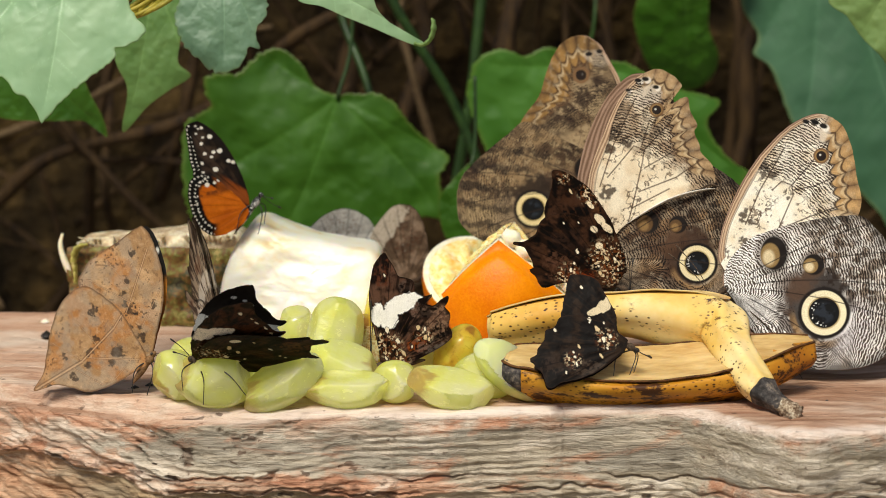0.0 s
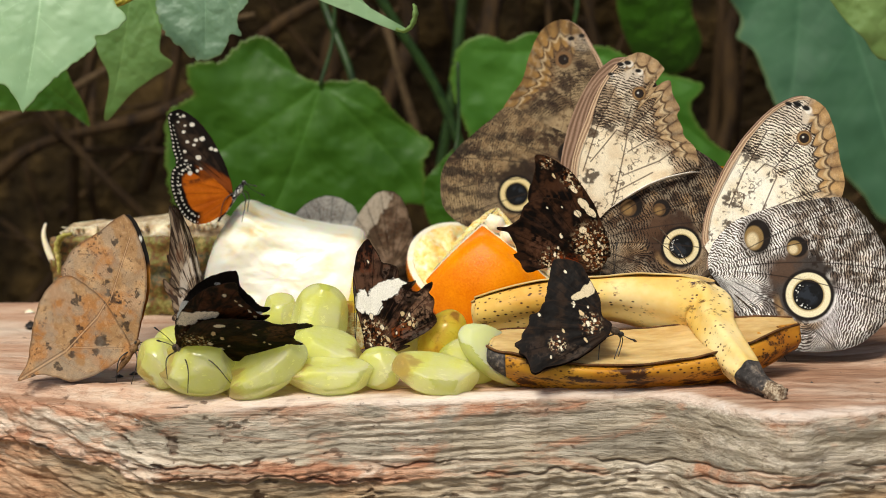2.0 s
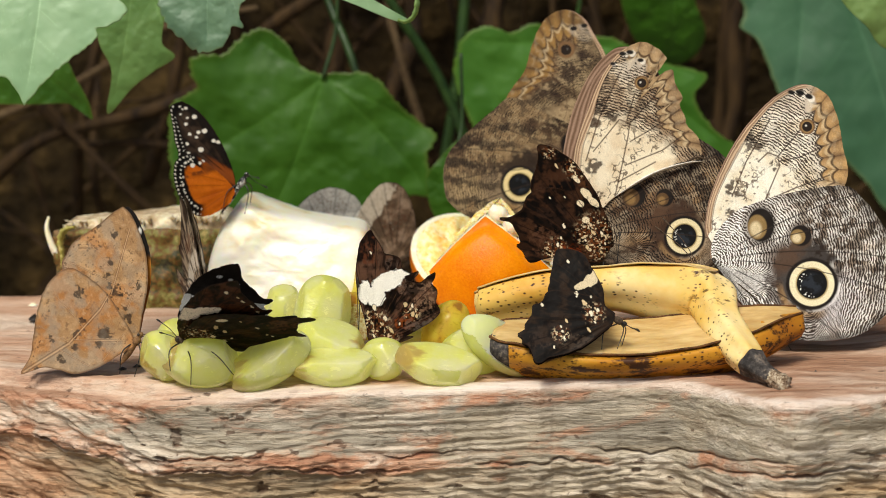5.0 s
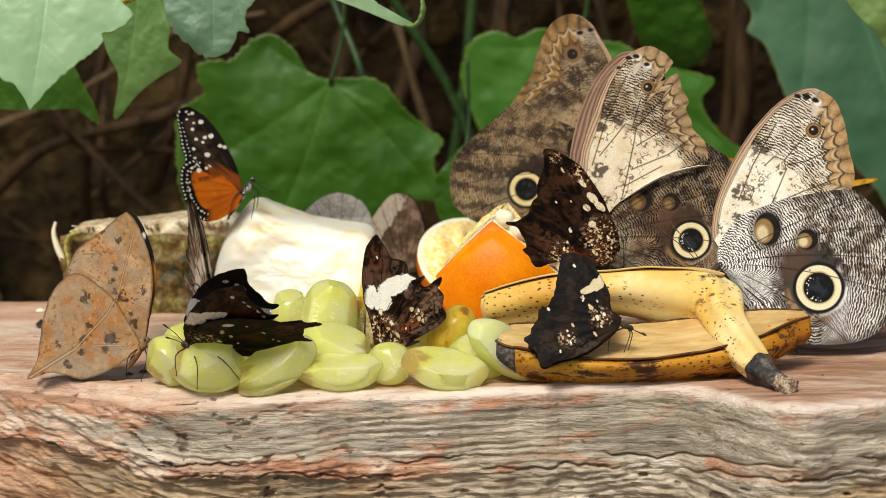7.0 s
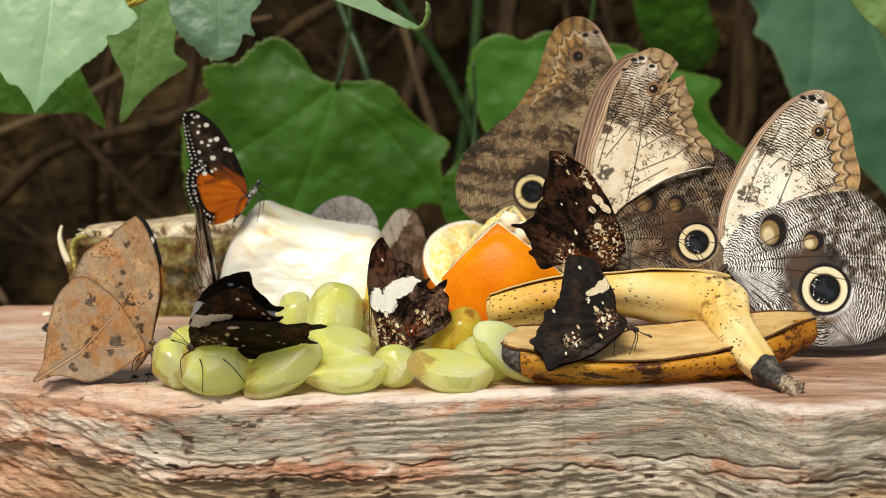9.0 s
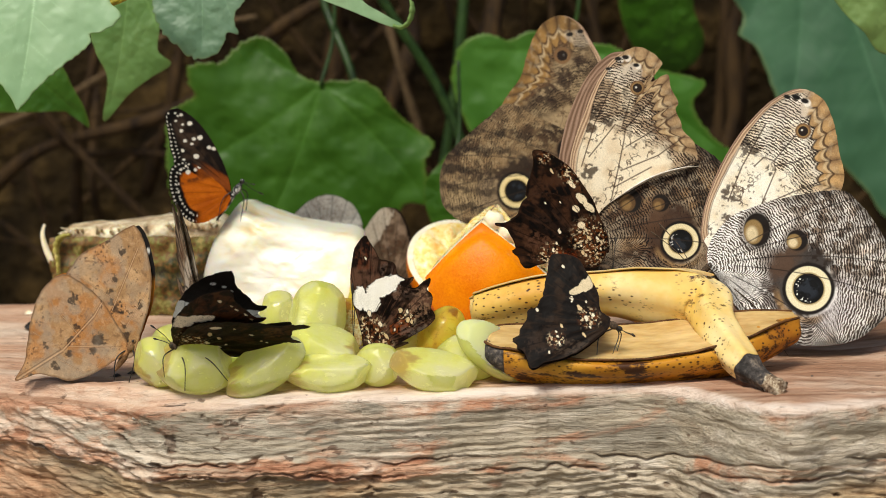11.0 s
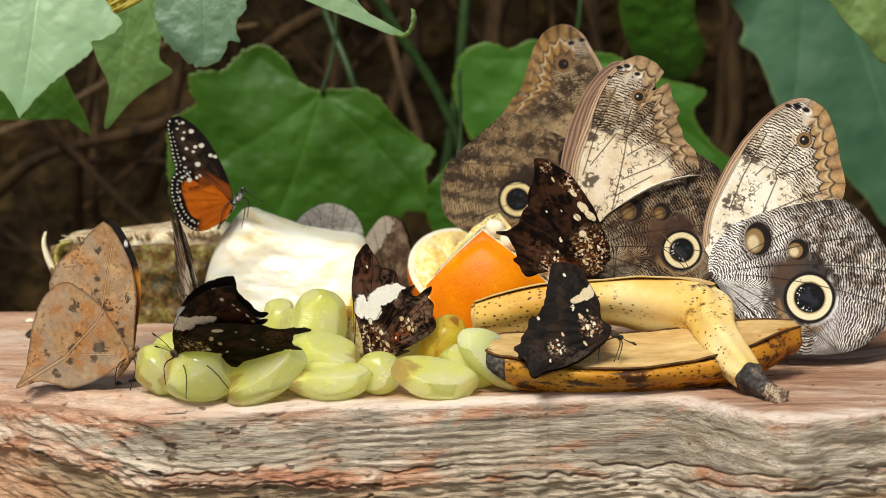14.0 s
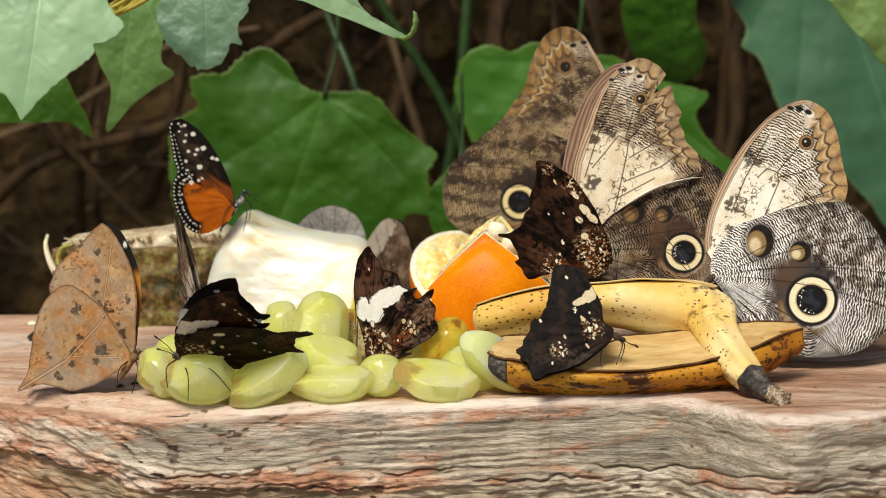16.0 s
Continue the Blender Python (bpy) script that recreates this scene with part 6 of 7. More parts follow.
PALE_LOOK = dict(dark="150c08", mid="664838", cream="fbf7ee", crackle=0.15, areas=((21, 18, 6, 7, "8a6c56"), (14, 10, 4, 3, "8f4418"), (0, 38, 3, 6, "5c3220"), (16, 22, 5, 4, "6b5346"), (20, 8, 6, 2.5, "5f544c"), (9, 34, 3, 3, "5d4a40")),
                 patches=((6.8, 25.8, 7.4, 3.9, 24), (12.2, 29.2, 4.2, 1.7, 12), (-2.2, 21.5, 3.0, 4.6, 0), (2, 20, 4, 4.2, 0)), lace=((2, 9, 6), (16.5, 13, 3.5), (7, 3, 4)),
                 spots=((0.4, 37.7, 0.6), (1.4, 15.4, 1.0), (-1.4, 13.1, 0.9), (13.9, 16.5, 1.0), (16.8, 12.7, 1.1), (18.3, 11.5, 0.9), (5.6, 11.1, 1.0), (7.9, 6.0, 1.0), (11.4, 8.7, 0.6), (7.8, 1.8, 1.0), (1.0, 3.8, 0.6), (16.6, 16, 0.7)))
UPPER_LOOK = dict(dark="0c0705", mid="442b1c", cream="ead9b8", crackle=0.8, areas=((-26, 10, 6, 6, "55392a"), (-17, 6, 5, 2.5, "7a3413"), (-8, 36, 4, 5, "5a381f"), (-22, 36, 4, 7, "3c2415"), (-22, 20, 8, 5, "2a1c15")),
                  patches=((-9.2, 28.6, 2.8, 1.5, -45), (-6.2, 25.2, 2.9, 1.4, -40), (-11.6, 24.6, 1.7, 1.2, -30), (-9.4, 17.9, 1.6, 1.3, 10), (-13, 34.5, 1.8, 0.9, -50)), lace=((-6, 13, 8), (-13, 39, 5), (-22, 6, 5), (-5, 6, 5), (-24, 46, 3)),
                  spots=((-21.2, 40.2, 0.8), (-18.3, 15.5, 0.9), (-6.4, 12.7, 0.9), (-2.9, 12.2, 0.7), (-21.0, 7.9, 1.0), (-9.0, 6.5, 0.9), (-3.2, 4.5, 0.6), (-23.9, 27.1, 0.45), (-17.9, 27.4, 0.4), (-19.6, 10.7, 0.6), (-9.6, 9.4, 0.6), (-1.6, 8.0, 0.5)))
# the grey-brown areas at lower left paint a sheen into the wing's colour
LOWER_LOOK = dict(dark="0c0705", mid="2e2015", cream="d8c7a4", crackle=0.3, areas=((-16, -9, 8, 3, "43362c"), (-30, -8, 4, 4, "32261f"), (-22, -2, 4, 6, "281c14"), (-7, 22, 3, 4, "2c1e13")),
                  patches=((-12.8, 13.6, 3.4, 1.5, 20), (-9.3, 15.8, 3.0, 2.3, 45), (-7.2, 18.2, 1.6, 1.6, 0)), lace=((-8.5, 2, 4.5), (-21.5, -6, 3.5)),
                  spots=((-17.8, 23.3, 0.8), (-15.0, 10.1, 1.1), (-12.3, 6.4, 1.3), (-9.8, 2.1, 1.1), (-7.2, 3.6, 0.8), (-19.4, -0.4, 0.8), (-20.9, -4.8, 0.7), (-20.3, -7.5, 0.8), (-21.5, -2.8, 0.5), (-24.3, -11.0, 0.7), (-10.9, -4.2, 0.8), (-8.5, -1.3, 0.5), (-9.6, 9.0, 0.6), (-28.5, 6.0, 0.7)))


def bark_marks(seed):
    """Pale grey-brown and dark streaks along the wing, like split bark."""
    def marks(u, v, e, al, ar):
        r, a = np.hypot(u, v), np.arctan2(v, u)
        n = fbm(u / 5, v / 5, seed)
        c = mix(np.repeat(lin("54443a")[None], len(u), 0), lin("b9a68c"), step(0.4, 0.6, fbm(a * 22, r / 8, seed + 2, 3)))
        c = mix(c, lin("2a1a10"), 0.9 * step(0.5, 0.62, fbm(a * 30 + 4, r / 6, seed + 4, 3)))
        c = mix(c, lin("6a3a1c"), 0.6 * step(0.56, 0.7, n))
        c = mix(c, lin("efe6d6"), 0.9 * step(0.66, 0.76, fbm(u / 1.1, v / 1.1, seed + 6, 2)) * step(22, 12, r))
        c = mix(c, lin("e6dccb"), 0.85 * step(4.5, 2.5, np.abs(r - 22 + 3 * (n - 0.5))) * step(0.35, 0.5, fbm(a * 18, r / 6, seed + 8, 2)))
        c = mix(c, lin("1d120c"), 0.8 * step(1.4, 0.4, e))
        return c, np.zeros(len(u)), u
    return marks


def dark_upper(band, hind=False):
    def marks(u, v, e, al, ar):
        n = fbm(u / 4, v / 4, 8)
        c = mix(np.repeat(lin("14110f")[None], len(u), 0), lin("2b2420"), n)
        if band:
            (x0, y0), (x1, y1), w0, w1 = band
            L = math.hypot(x1 - x0, y1 - y0)
            t = ((u - x0) * (x1 - x0) + (v - y0) * (y1 - y0)) / L ** 2
            off = np.abs((u - x0) * (y1 - y0) - (v - y0) * (x1 - x0)) / L
            w = w0 + (w1 - w0) * np.clip(t, 0, 1) + 2.2 * (fbm(u / 2.5, v / 2.5, 5) - 0.5)
            c = mix(c, lin("eef0ee"), step(w + 0.25, w - 0.25, off))
        if not hind:
            for x, y in ((17.7, 38.8), (21.6, 36.5), (24.1, 33.8)):
                c = mix(c, lin("f2f2f0"), step(1.1, 0.8, np.hypot((u - x) * 0.8, v - y)+ 0.05 * (x - 17)))
        c = veins(c, u, v, range(-30, 120, 12), lin("060505"), 0.2, 5, 0.5)
        return c, np.zeros(len(u)), u
    return marks


def leafwing(label, place, fore, hind, mids, marks, uppers, flip=1, feet=(), feelers=((-6, -4, 8), (-7, 4, 6)), slope=0, rings=(70, 300), spread=(0, 0), long=17, group="feeding butterflies", jag=0.018, seed=1, full=False, thick=1.9):
    """A dark leafwing: wings folded (spread: the two sides opened, in degrees)."""
    top = new("leafwing_butterfly")
    top.matrix_basis = place
    tagged(top, label, "butterfly", group)
    made = {}
    for side in (-1, 1):
        turn = spread[0] if side < 0 else spread[1]
        big = rings if side < 0 or full else (24, 120)
        made["fore", side] = wing("forewing", fore, mids[0], side, marks[0], uppers[0] or plain_upper("1a1512", "2a2018"), DARK, top, big[1], big[0], 0.03, flip, jag, seed, pose(0, 0.0002 * side, 0, -side * turn))
        made["hind", side] = wing("hindwing", hind, mids[1], side, marks[1], uppers[1] or plain_upper("1a1512", "2a2018"), DARK, top, big[1], big[0], 0.03, flip, jag, seed + 1, pose(0, 0.0009 * side, 0, -side * turn))
    body_parts(top, flip, long, thick, slope, BODY, BLACK, feelers, feet, BLACK)
    return top, made


D1_FORE = [(0, 0.7), (-1.4, 5.6), (-0.6, 15.5), (2.4, 25.4), (7.1, 34.6), (13.9, 41.9), (20.1, 45.3), (25.2, 45.9), (26.4, 37.1), (30.1, 29.3), (33, 24.8), (36, 24.1), (35.1, 21.3), (32.8, 19.5), (34, 14.9), (28.9, 11.6), (16.6, 4.1), (5.5, 0.5)]
D1_HIND = [(0, 1.1), (5.8, 8.8), (16.8, 11.9), (27.7, 10.8), (36.5, 12.4), (43.6, 13.1), (44.1, 9.6), (39.7, 7), (35.2, 5.3), (34, 0.9), (31.3, -2.2), (37.4, -2.9), (37.3, -4.3), (29.9, -4.4), (22.8, -6), (11.9, -4), (3.2, -2.3)]
D1_HIND_NEAR = [(0, 0.0), (5.7, 17.6), (16.8, 24.5), (30, 23.2), (41, 19.5), (46, 19.9), (52, 19.3), (52, 16.8), (46.5, 15.4), (44.7, 8.7), (47.9, 3.5), (41, 3.5), (38.6, -7.8), (32, -7.5), (23.1, -9.3), (12.1, -7.9), (4.4, -5.1)]


def opener(place, name_label):
    """The leafwing that opens its wings: each of the four hinged on the body's line."""
    top = new("leafwing_butterfly")
    top.matrix_basis = place
    tagged(top, name_label, "butterfly", "feeding butterflies")
    band = ((1.2, 23.2), (34, 16.4), 5.6, 3.8)
    uf, uh = dark_upper(band), dark_upper(None, True)
    df = lace_marks(dict(dark="140b07", mid="55321d", cream="fff4e2", crackle=0.5, areas=((18, 34, 8, 5, "3d2010"), (24, 26, 6, 5, "4a2a16")), patches=((3.5, 22.5, 5.5, 5.0, 10), (11, 24.5, 6.5, 2.8, 8)), lace=((6, 9, 6),),
                         spots=((20.4, 37.7, 1.1), (26, 31, 0.7), (24.5, 34, 0.6), (29, 27, 0.8), (31, 23, 1.0), (6, 12, 0.9), (9, 8, 0.8))), 11)
    dh = lace_marks(dict(dark="0d0705", mid="402616", cream="e9dfc8", crackle=0.4, areas=((40, 14, 6, 4, "5a381f"),), patches=((17, 19, 2.4, 1.2, 0),), lace=((6, 6, 7),),
                         spots=((4, 7, 0.9), (8, 3, 0.9), (9, 10, 1.1), (14, 13, 1.4), (12, 5, 1.2), (17, 9, 1.1), (16, 1, 0.9), (6, -1, 0.8), (12, -3, 0.7), (19, 3, 0.7), (30, 12, 0.9), (33, 6, 0.7), (35, 4, 0.6), (24, 18, 0.7))), 12)
    made = {}
    made["fore", -1] = wing("forewing", D1_FORE, (16, 23), -1, df, uf, DARK, top, 420, 90, 0.02, 1, 0.028, 2)
    made["hind", -1] = wing("hindwing", D1_HIND_NEAR, (24, 7), -1, dh, uh, DARK, top, 420, 70, 0.02, 1, 0.03, 3)
    made["fore", 1] = wing("forewing", D1_FORE, (16, 23), 1, df, uf, DARK, top, 420, 90, 0.02, 1, 0.028, 2)
    made["hind", 1] = wing("hindwing", D1_HIND, (22, 4), 1, dh, uh, DARK, top, 420, 70, 0.02, 1, 0.03, 3)
    body_parts(top, 1, 6, 1.7, -8, BODY, BODY, ((-10, -3, 9), (-9, -4, 4)), ((3.5, -11.5, -15.5), (20, -10.5, -12), (-5, -6, -11), (8, 5, -13)), BLACK)
    return top, made


def build_dark():
    made = {}
    made["opener"] = opener(pose(-0.0955, 0.0, 0.0178), "dark brown leafwing with a cream band, feeding on grapes")
    look_p, look_u, look_l = lace_marks(PALE_LOOK, 21), lace_marks(UPPER_LOOK, 31), lace_marks(LOWER_LOOK, 41)
    made["pale"] = leafwing("mottled brown leafwing with a broad white band", pose(-0.0238, 0.03, 0.009),
                            [(-0.6, 1.1), (-2.3, 8.1), (-3.9, 15.5), (-5.3, 20.1), (-5.8, 27), (-5.7, 31.6), (-5.1, 36.2), (-4.1, 40.8), (-2.4, 44.1), (0.4, 46.8), (2.2, 44), (4.3, 40.6), (6, 37.1), (9.2, 36.3), (12.1, 34.7), (13.1, 30.8), (16.5, 28.9), (19.5, 29.2), (14, 22), (8, 8.3)],
                            [(-0.7, 0.1), (1.2, 10.8), (6.0, 20.2), (14.1, 25.5), (19.8, 24.9), (23.3, 27.6), (26.2, 28.9), (25.7, 26.4), (24.3, 24.8), (26.8, 21.3), (26.2, 17.1), (27.7, 13.7), (27, 11.8), (24, 9.1), (18.2, 5.8), (12.4, 2.4), (9.6, -0.3), (8.8, -2.8), (3.2, -2.3)], ((5, 24), (15, 13)),
                            (look_p, look_p), (None, None), feet=((10, -5, -6), (16, -4, -4), (-1, -4, -8)), feelers=((-5, -3, 28), (-4, 3, 25)), slope=10, seed=5, rings=(90, 420))
    made["upper"] = leafwing("dark leafwing with cream patches, wings folded", pose(0.0734, 0.05, 0.038),
                             [(0.7, 6.2), (1.5, 11.4), (0.1, 16.5), (-2.1, 21.9), (-4.3, 27.8), (-6.6, 31.3), (-10, 36.7), (-13.4, 41.2), (-19, 45.5), (-22.9, 47.7), (-26.8, 48.9), (-28.9, 48.3), (-28.5, 43.6), (-30.2, 37.6), (-31.7, 30.3), (-26.3, 21.3), (-15, 9.4)],
                             [(0.7, 6.2), (-3.5, 14.9), (-9.8, 23.0), (-14.7, 28.2), (-21.6, 31.4), (-27.3, 31.1), (-32.7, 28.4), (-35.6, 22.4), (-40.2, 19.3), (-44.4, 19.1), (-44, 18.2), (-40.3, 17.2), (-38.3, 14.1), (-36.7, 10.6), (-36.3, 8.2), (-38.1, 7.3), (-35.6, 5.4), (-34.3, 2.6), (-32, 0.6), (-27.8, 1.5), (-23.2, 2.5), (-15.1, 1), (-5.9, -1.1)], ((-14, 28), (-22, 14)),
                             (look_u, look_u), (None, None), feet=((-2, -4, -3), (2, 3, -3)), feelers=((3, -4, 12), (5, 3, 12)), slope=150, long=12, thick=1.3, seed=8, rings=(90, 420))
    made["lower"] = leafwing("dark leafwing with a tan band on the banana", pose(0.0721, -0.0095, 0.0247, -25),
                             [(-1.4, 1), (-4.3, 5.8), (-4.7, 11.4), (-5.7, 14.6), (-7.7, 18.7), (-9.7, 22.4), (-11.4, 25.6), (-13.9, 27.5), (-18.2, 28.5), (-22, 28.4), (-23.4, 25), (-24.4, 20.4), (-25.2, 15.9), (-25.8, 11.4), (-21.3, 2.8), (-10.6, -0.8)],
                             [(-0.6, 1.9), (-4.3, 5.1), (-5.9, 8.1), (-12.4, 9.8), (-18.8, 11.7), (-25.8, 11.4), (-28.5, 7.4), (-32, 5.7), (-32.5, 2.6), (-35, -1.4), (-35.5, -3.6), (-38.2, -5.4), (-36.3, -7), (-36.1, -8.7), (-33.6, -10.8), (-31.6, -16.2), (-29.4, -16.6), (-26.2, -14.9), (-19.7, -13.3), (-13.1, -10.8), (-7.6, -6.9), (-2.5, -2.6)], ((-14, 12), (-18, -2)),
                             (look_l, look_l), (None, None), feet=((0, 2, -11), (-6, 3, -11), (2, 6, -9)), feelers=((8, -3, -5), (9, 3, -4)), slope=150, long=10, thick=1.2, seed=9, rings=(90, 420))
    # the one seen nearly edge on, turned away behind the grapes
    em = (bark_marks(51), bark_marks(52))
    made["edge"] = leafwing("dark mottled leafwing seen edge on behind the grapes", pose(-0.0925, 0.052, 0.020, 0, 0, 100), D1_FORE, D1_HIND, ((16, 23), (22, 4)), em, em,
                            feet=((1, -6, -19), (8, 5, -19), (-4, 3, -18)), seed=12, full=True)
    return made


TIGER_FORE_SPOTS = ((-23.0, 34.8, 1.0), (-19.3, 30.9, 1.5), (-22.5, 30.5, 0.9), (-23.2, 27.7, 0.9), (-21.7, 23.2, 1.1), (-17.8, 24.0, 1.2), (-14.9, 24.5, 1.5), (-18.6, 21.8, 0.8), (-23.0, 18.9, 1.0), (-17.0, 16.2, 1.6), (-11.1, 20.1, 1.2), (-8.9, 19.4, 1.2), (-22.4, 14.8, 0.8), (-24.7, 34.4, 0.6), (-25.7, 35.5, 0.5), (-25.5, 32.1, 0.5))
TIGER_HIND_SPOTS = ((-20.8, 9.2, 1.5), (-17.4, 10.2, 1.0), (-15.9, 11.2, 0.9), (-20.3, 12.7, 0.5), (-23.9, 10.5, 0.7), (-24.4, 8.7, 0.5), (-25.3, 4.0, 0.5), (-25.3, 0.8, 0.5), (-25.0, -2.6, 0.6), (-24.0, -5.0, 0.6), (-22.0, -7.6, 0.6), (-20.0, -9.1, 0.6), (-21.7, 11.9, 0.7), (-26.7, 3.9, 0.5), (-26.6, 0.2, 0.5))


def tiger():
    def fore(u, v, e, al, ar):
        n = fbm(u / 4, v / 4, 3)
        c = mix(np.repeat(lin("17110d")[None], len(u), 0), lin("3d2f25"), step(0.3, 0.7, n) * step(2, 7, e))
        c = mix(c, lin("8a4516"), 0.9 * step(3.4, 1.8, np.abs((u + 3) * 0.55 + (v - 3) * 0.83 + 1.0 * (n - 0.5))) * step(-17, -8, u))
        c = veins(c, u, v, (102, 112, 121, 130, 139, 150), lin("0a0807"), 0.2, 8, 0.7)
        c = mix(c, lin("0a0807"), step(4.2, 2.6, e) * step(5.4, 6.4, al) * step(13.4, 12.6, al))
        for x, y, r in TIGER_FORE_SPOTS:
            c = mix(c, lin("e6e1d4"), step(0.66 * r + 0.2, 0.66 * r - 0.15, np.hypot((u - x) * 0.85, v - y) + 0.5 * (fbm(u / 0.9, v / 0.9, 4, 2) - 0.5)))
        dots = step(0.5, 0.3, np.hypot(e - 0.7, (ar % 1.9) - 0.95)) * (al > 6.6) * (al < 12.9)
        dots = np.maximum(dots, step(0.45, 0.25, np.hypot(e - 2.5, (ar % 2.3) - 1.15)) * (al > 7.5) * (al < 12.9))
        return mix(c, lin("e6e1d4"), dots), np.zeros(len(u)), u

    def hind(u, v, e, al, ar):
        n = fbm(u / 4, v / 4, 6)
        c = mix(np.repeat(lin("a84e08")[None], len(u), 0), lin("cf6e10"), n)
        c = veins(c, u, v, (118, 135, 150, 165, 180, 197, 213, 230), lin("7a3a10"), 0.16, 5, 0.45)
        dark = step(5.2, 4.2, e + 1.0 * (n - 0.5)) * step(1.8, 3.2, al) * step(12.8, 11.6, al)
        c = mix(c, lin("0a0807"), dark)
        c = mix(c, lin("4a2410"), 0.8 * step(5.5, 3.0, np.abs(v - 9.5 - 0.25 * (u + 16))) * step(-7, -11, u) * step(0.42, 0.55, n) * (1 - dark))
        for k, w in ((0.7, 1.9), (2.9, 2.3)):
            dots = step(0.5, 0.3, np.hypot(e - k, (ar % w) - w / 2)) * (al > 3.6) * (al < 12.0)
            c = mix(c, lin("e6e1d4"), dots)
        for x, y, r in TIGER_HIND_SPOTS:
            c = mix(c, lin("e6e1d4"), step(0.66 * r + 0.2, 0.66 * r - 0.15, np.hypot(u - x, v - y) + 0.5 * (fbm(u / 0.9, v / 0.9, 4, 2) - 0.5)))
        return c, np.zeros(len(u)), u
    top = new("longwing_butterfly")
    top.matrix_basis = pose(-0.086, 0.132, 0.0635)
    tagged(top, "orange and black butterfly with white dots, on pineapple", "butterfly", "feeding butterflies")
    f = [(-2.1, 0.4), (-3.3, 7.2), (-6.8, 16.5), (-12.3, 26.8), (-18.0, 33.6), (-23.7, 37.4), (-25.9, 37.6), (-29.7, 35.7), (-30.0, 32.2), (-29.5, 28.8), (-28.9, 23.7), (-28.4, 19.5), (-27.2, 15.3), (-26.8, 12.3), (-21.4, 8.4), (-10.7, 1.4), (-3.3, -4.7)]
    h = [(-2.5, -2.2), (-6.4, 3.0), (-13.0, 9.1), (-18.7, 13.2), (-23.8, 13.9), (-28.1, 11.5), (-29.4, 7.7), (-29.5, 3.4), (-28.7, -0.8), (-27.4, -5.1), (-25.0, -9.4), (-21.8, -12.4), (-18.0, -13.8), (-13.7, -13.4), (-9.4, -11.4), (-5.1, -8.5), (-3.3, -5.6)]
    up = plain_upper("3a2a1e", "151210")
    for side in (-1, 1):
        wing("forewing", f, (-17, 20), side, fore, up, TIGER, top, 300 if side < 0 else 120, 80 if side < 0 else 24, 0.03, 1, 0.008, 3, pose(0, 0.0002 * side, 0, 1.0 if side > 0 else 0))
        wing("hindwing", h, (-15, 1), side, hind, up, TIGER, top, 300 if side < 0 else 120, 80 if side < 0 else 24, 0.03, 1, 0.012, 4, pose(0, 0.0008 * side, 0, 1.0 if side > 0 else 0))
    body_parts(top, 1, 16, 1.3, 235, SPOTTED, SPOTTED, ((9, -2, 3), (12, 3, -2)), ((2, -3, -13), (-8, -3, -13), (4, 3, -9)), BLACK)
    return top


LEAF_FORE = [(0, 1.1), (4.4, 13.7), (6.9, 25.1), (6.7, 36.5), (4, 46.7), (0.4, 53.5), (-3, 54.2), (-11.7, 47.9), (-20.8, 42.3), (-24.4, 37.7), (-26.8, 30.9), (-18, 22.9), (-9.3, 9.2)]
LEAF_HIND = [(0, 0), (-4.7, 11.5), (-11.2, 21.8), (-21.2, 29.8), (-26.8, 30.2), (-33.8, 24.1), (-38.1, 13.8), (-40, 4.6), (-41.9, -4.6), (-45.7, -11.5), (-37, -9.2), (-30.2, -10.3), (-23.4, -12), (-14.3, -9.2), (-6.2, -4.6)]


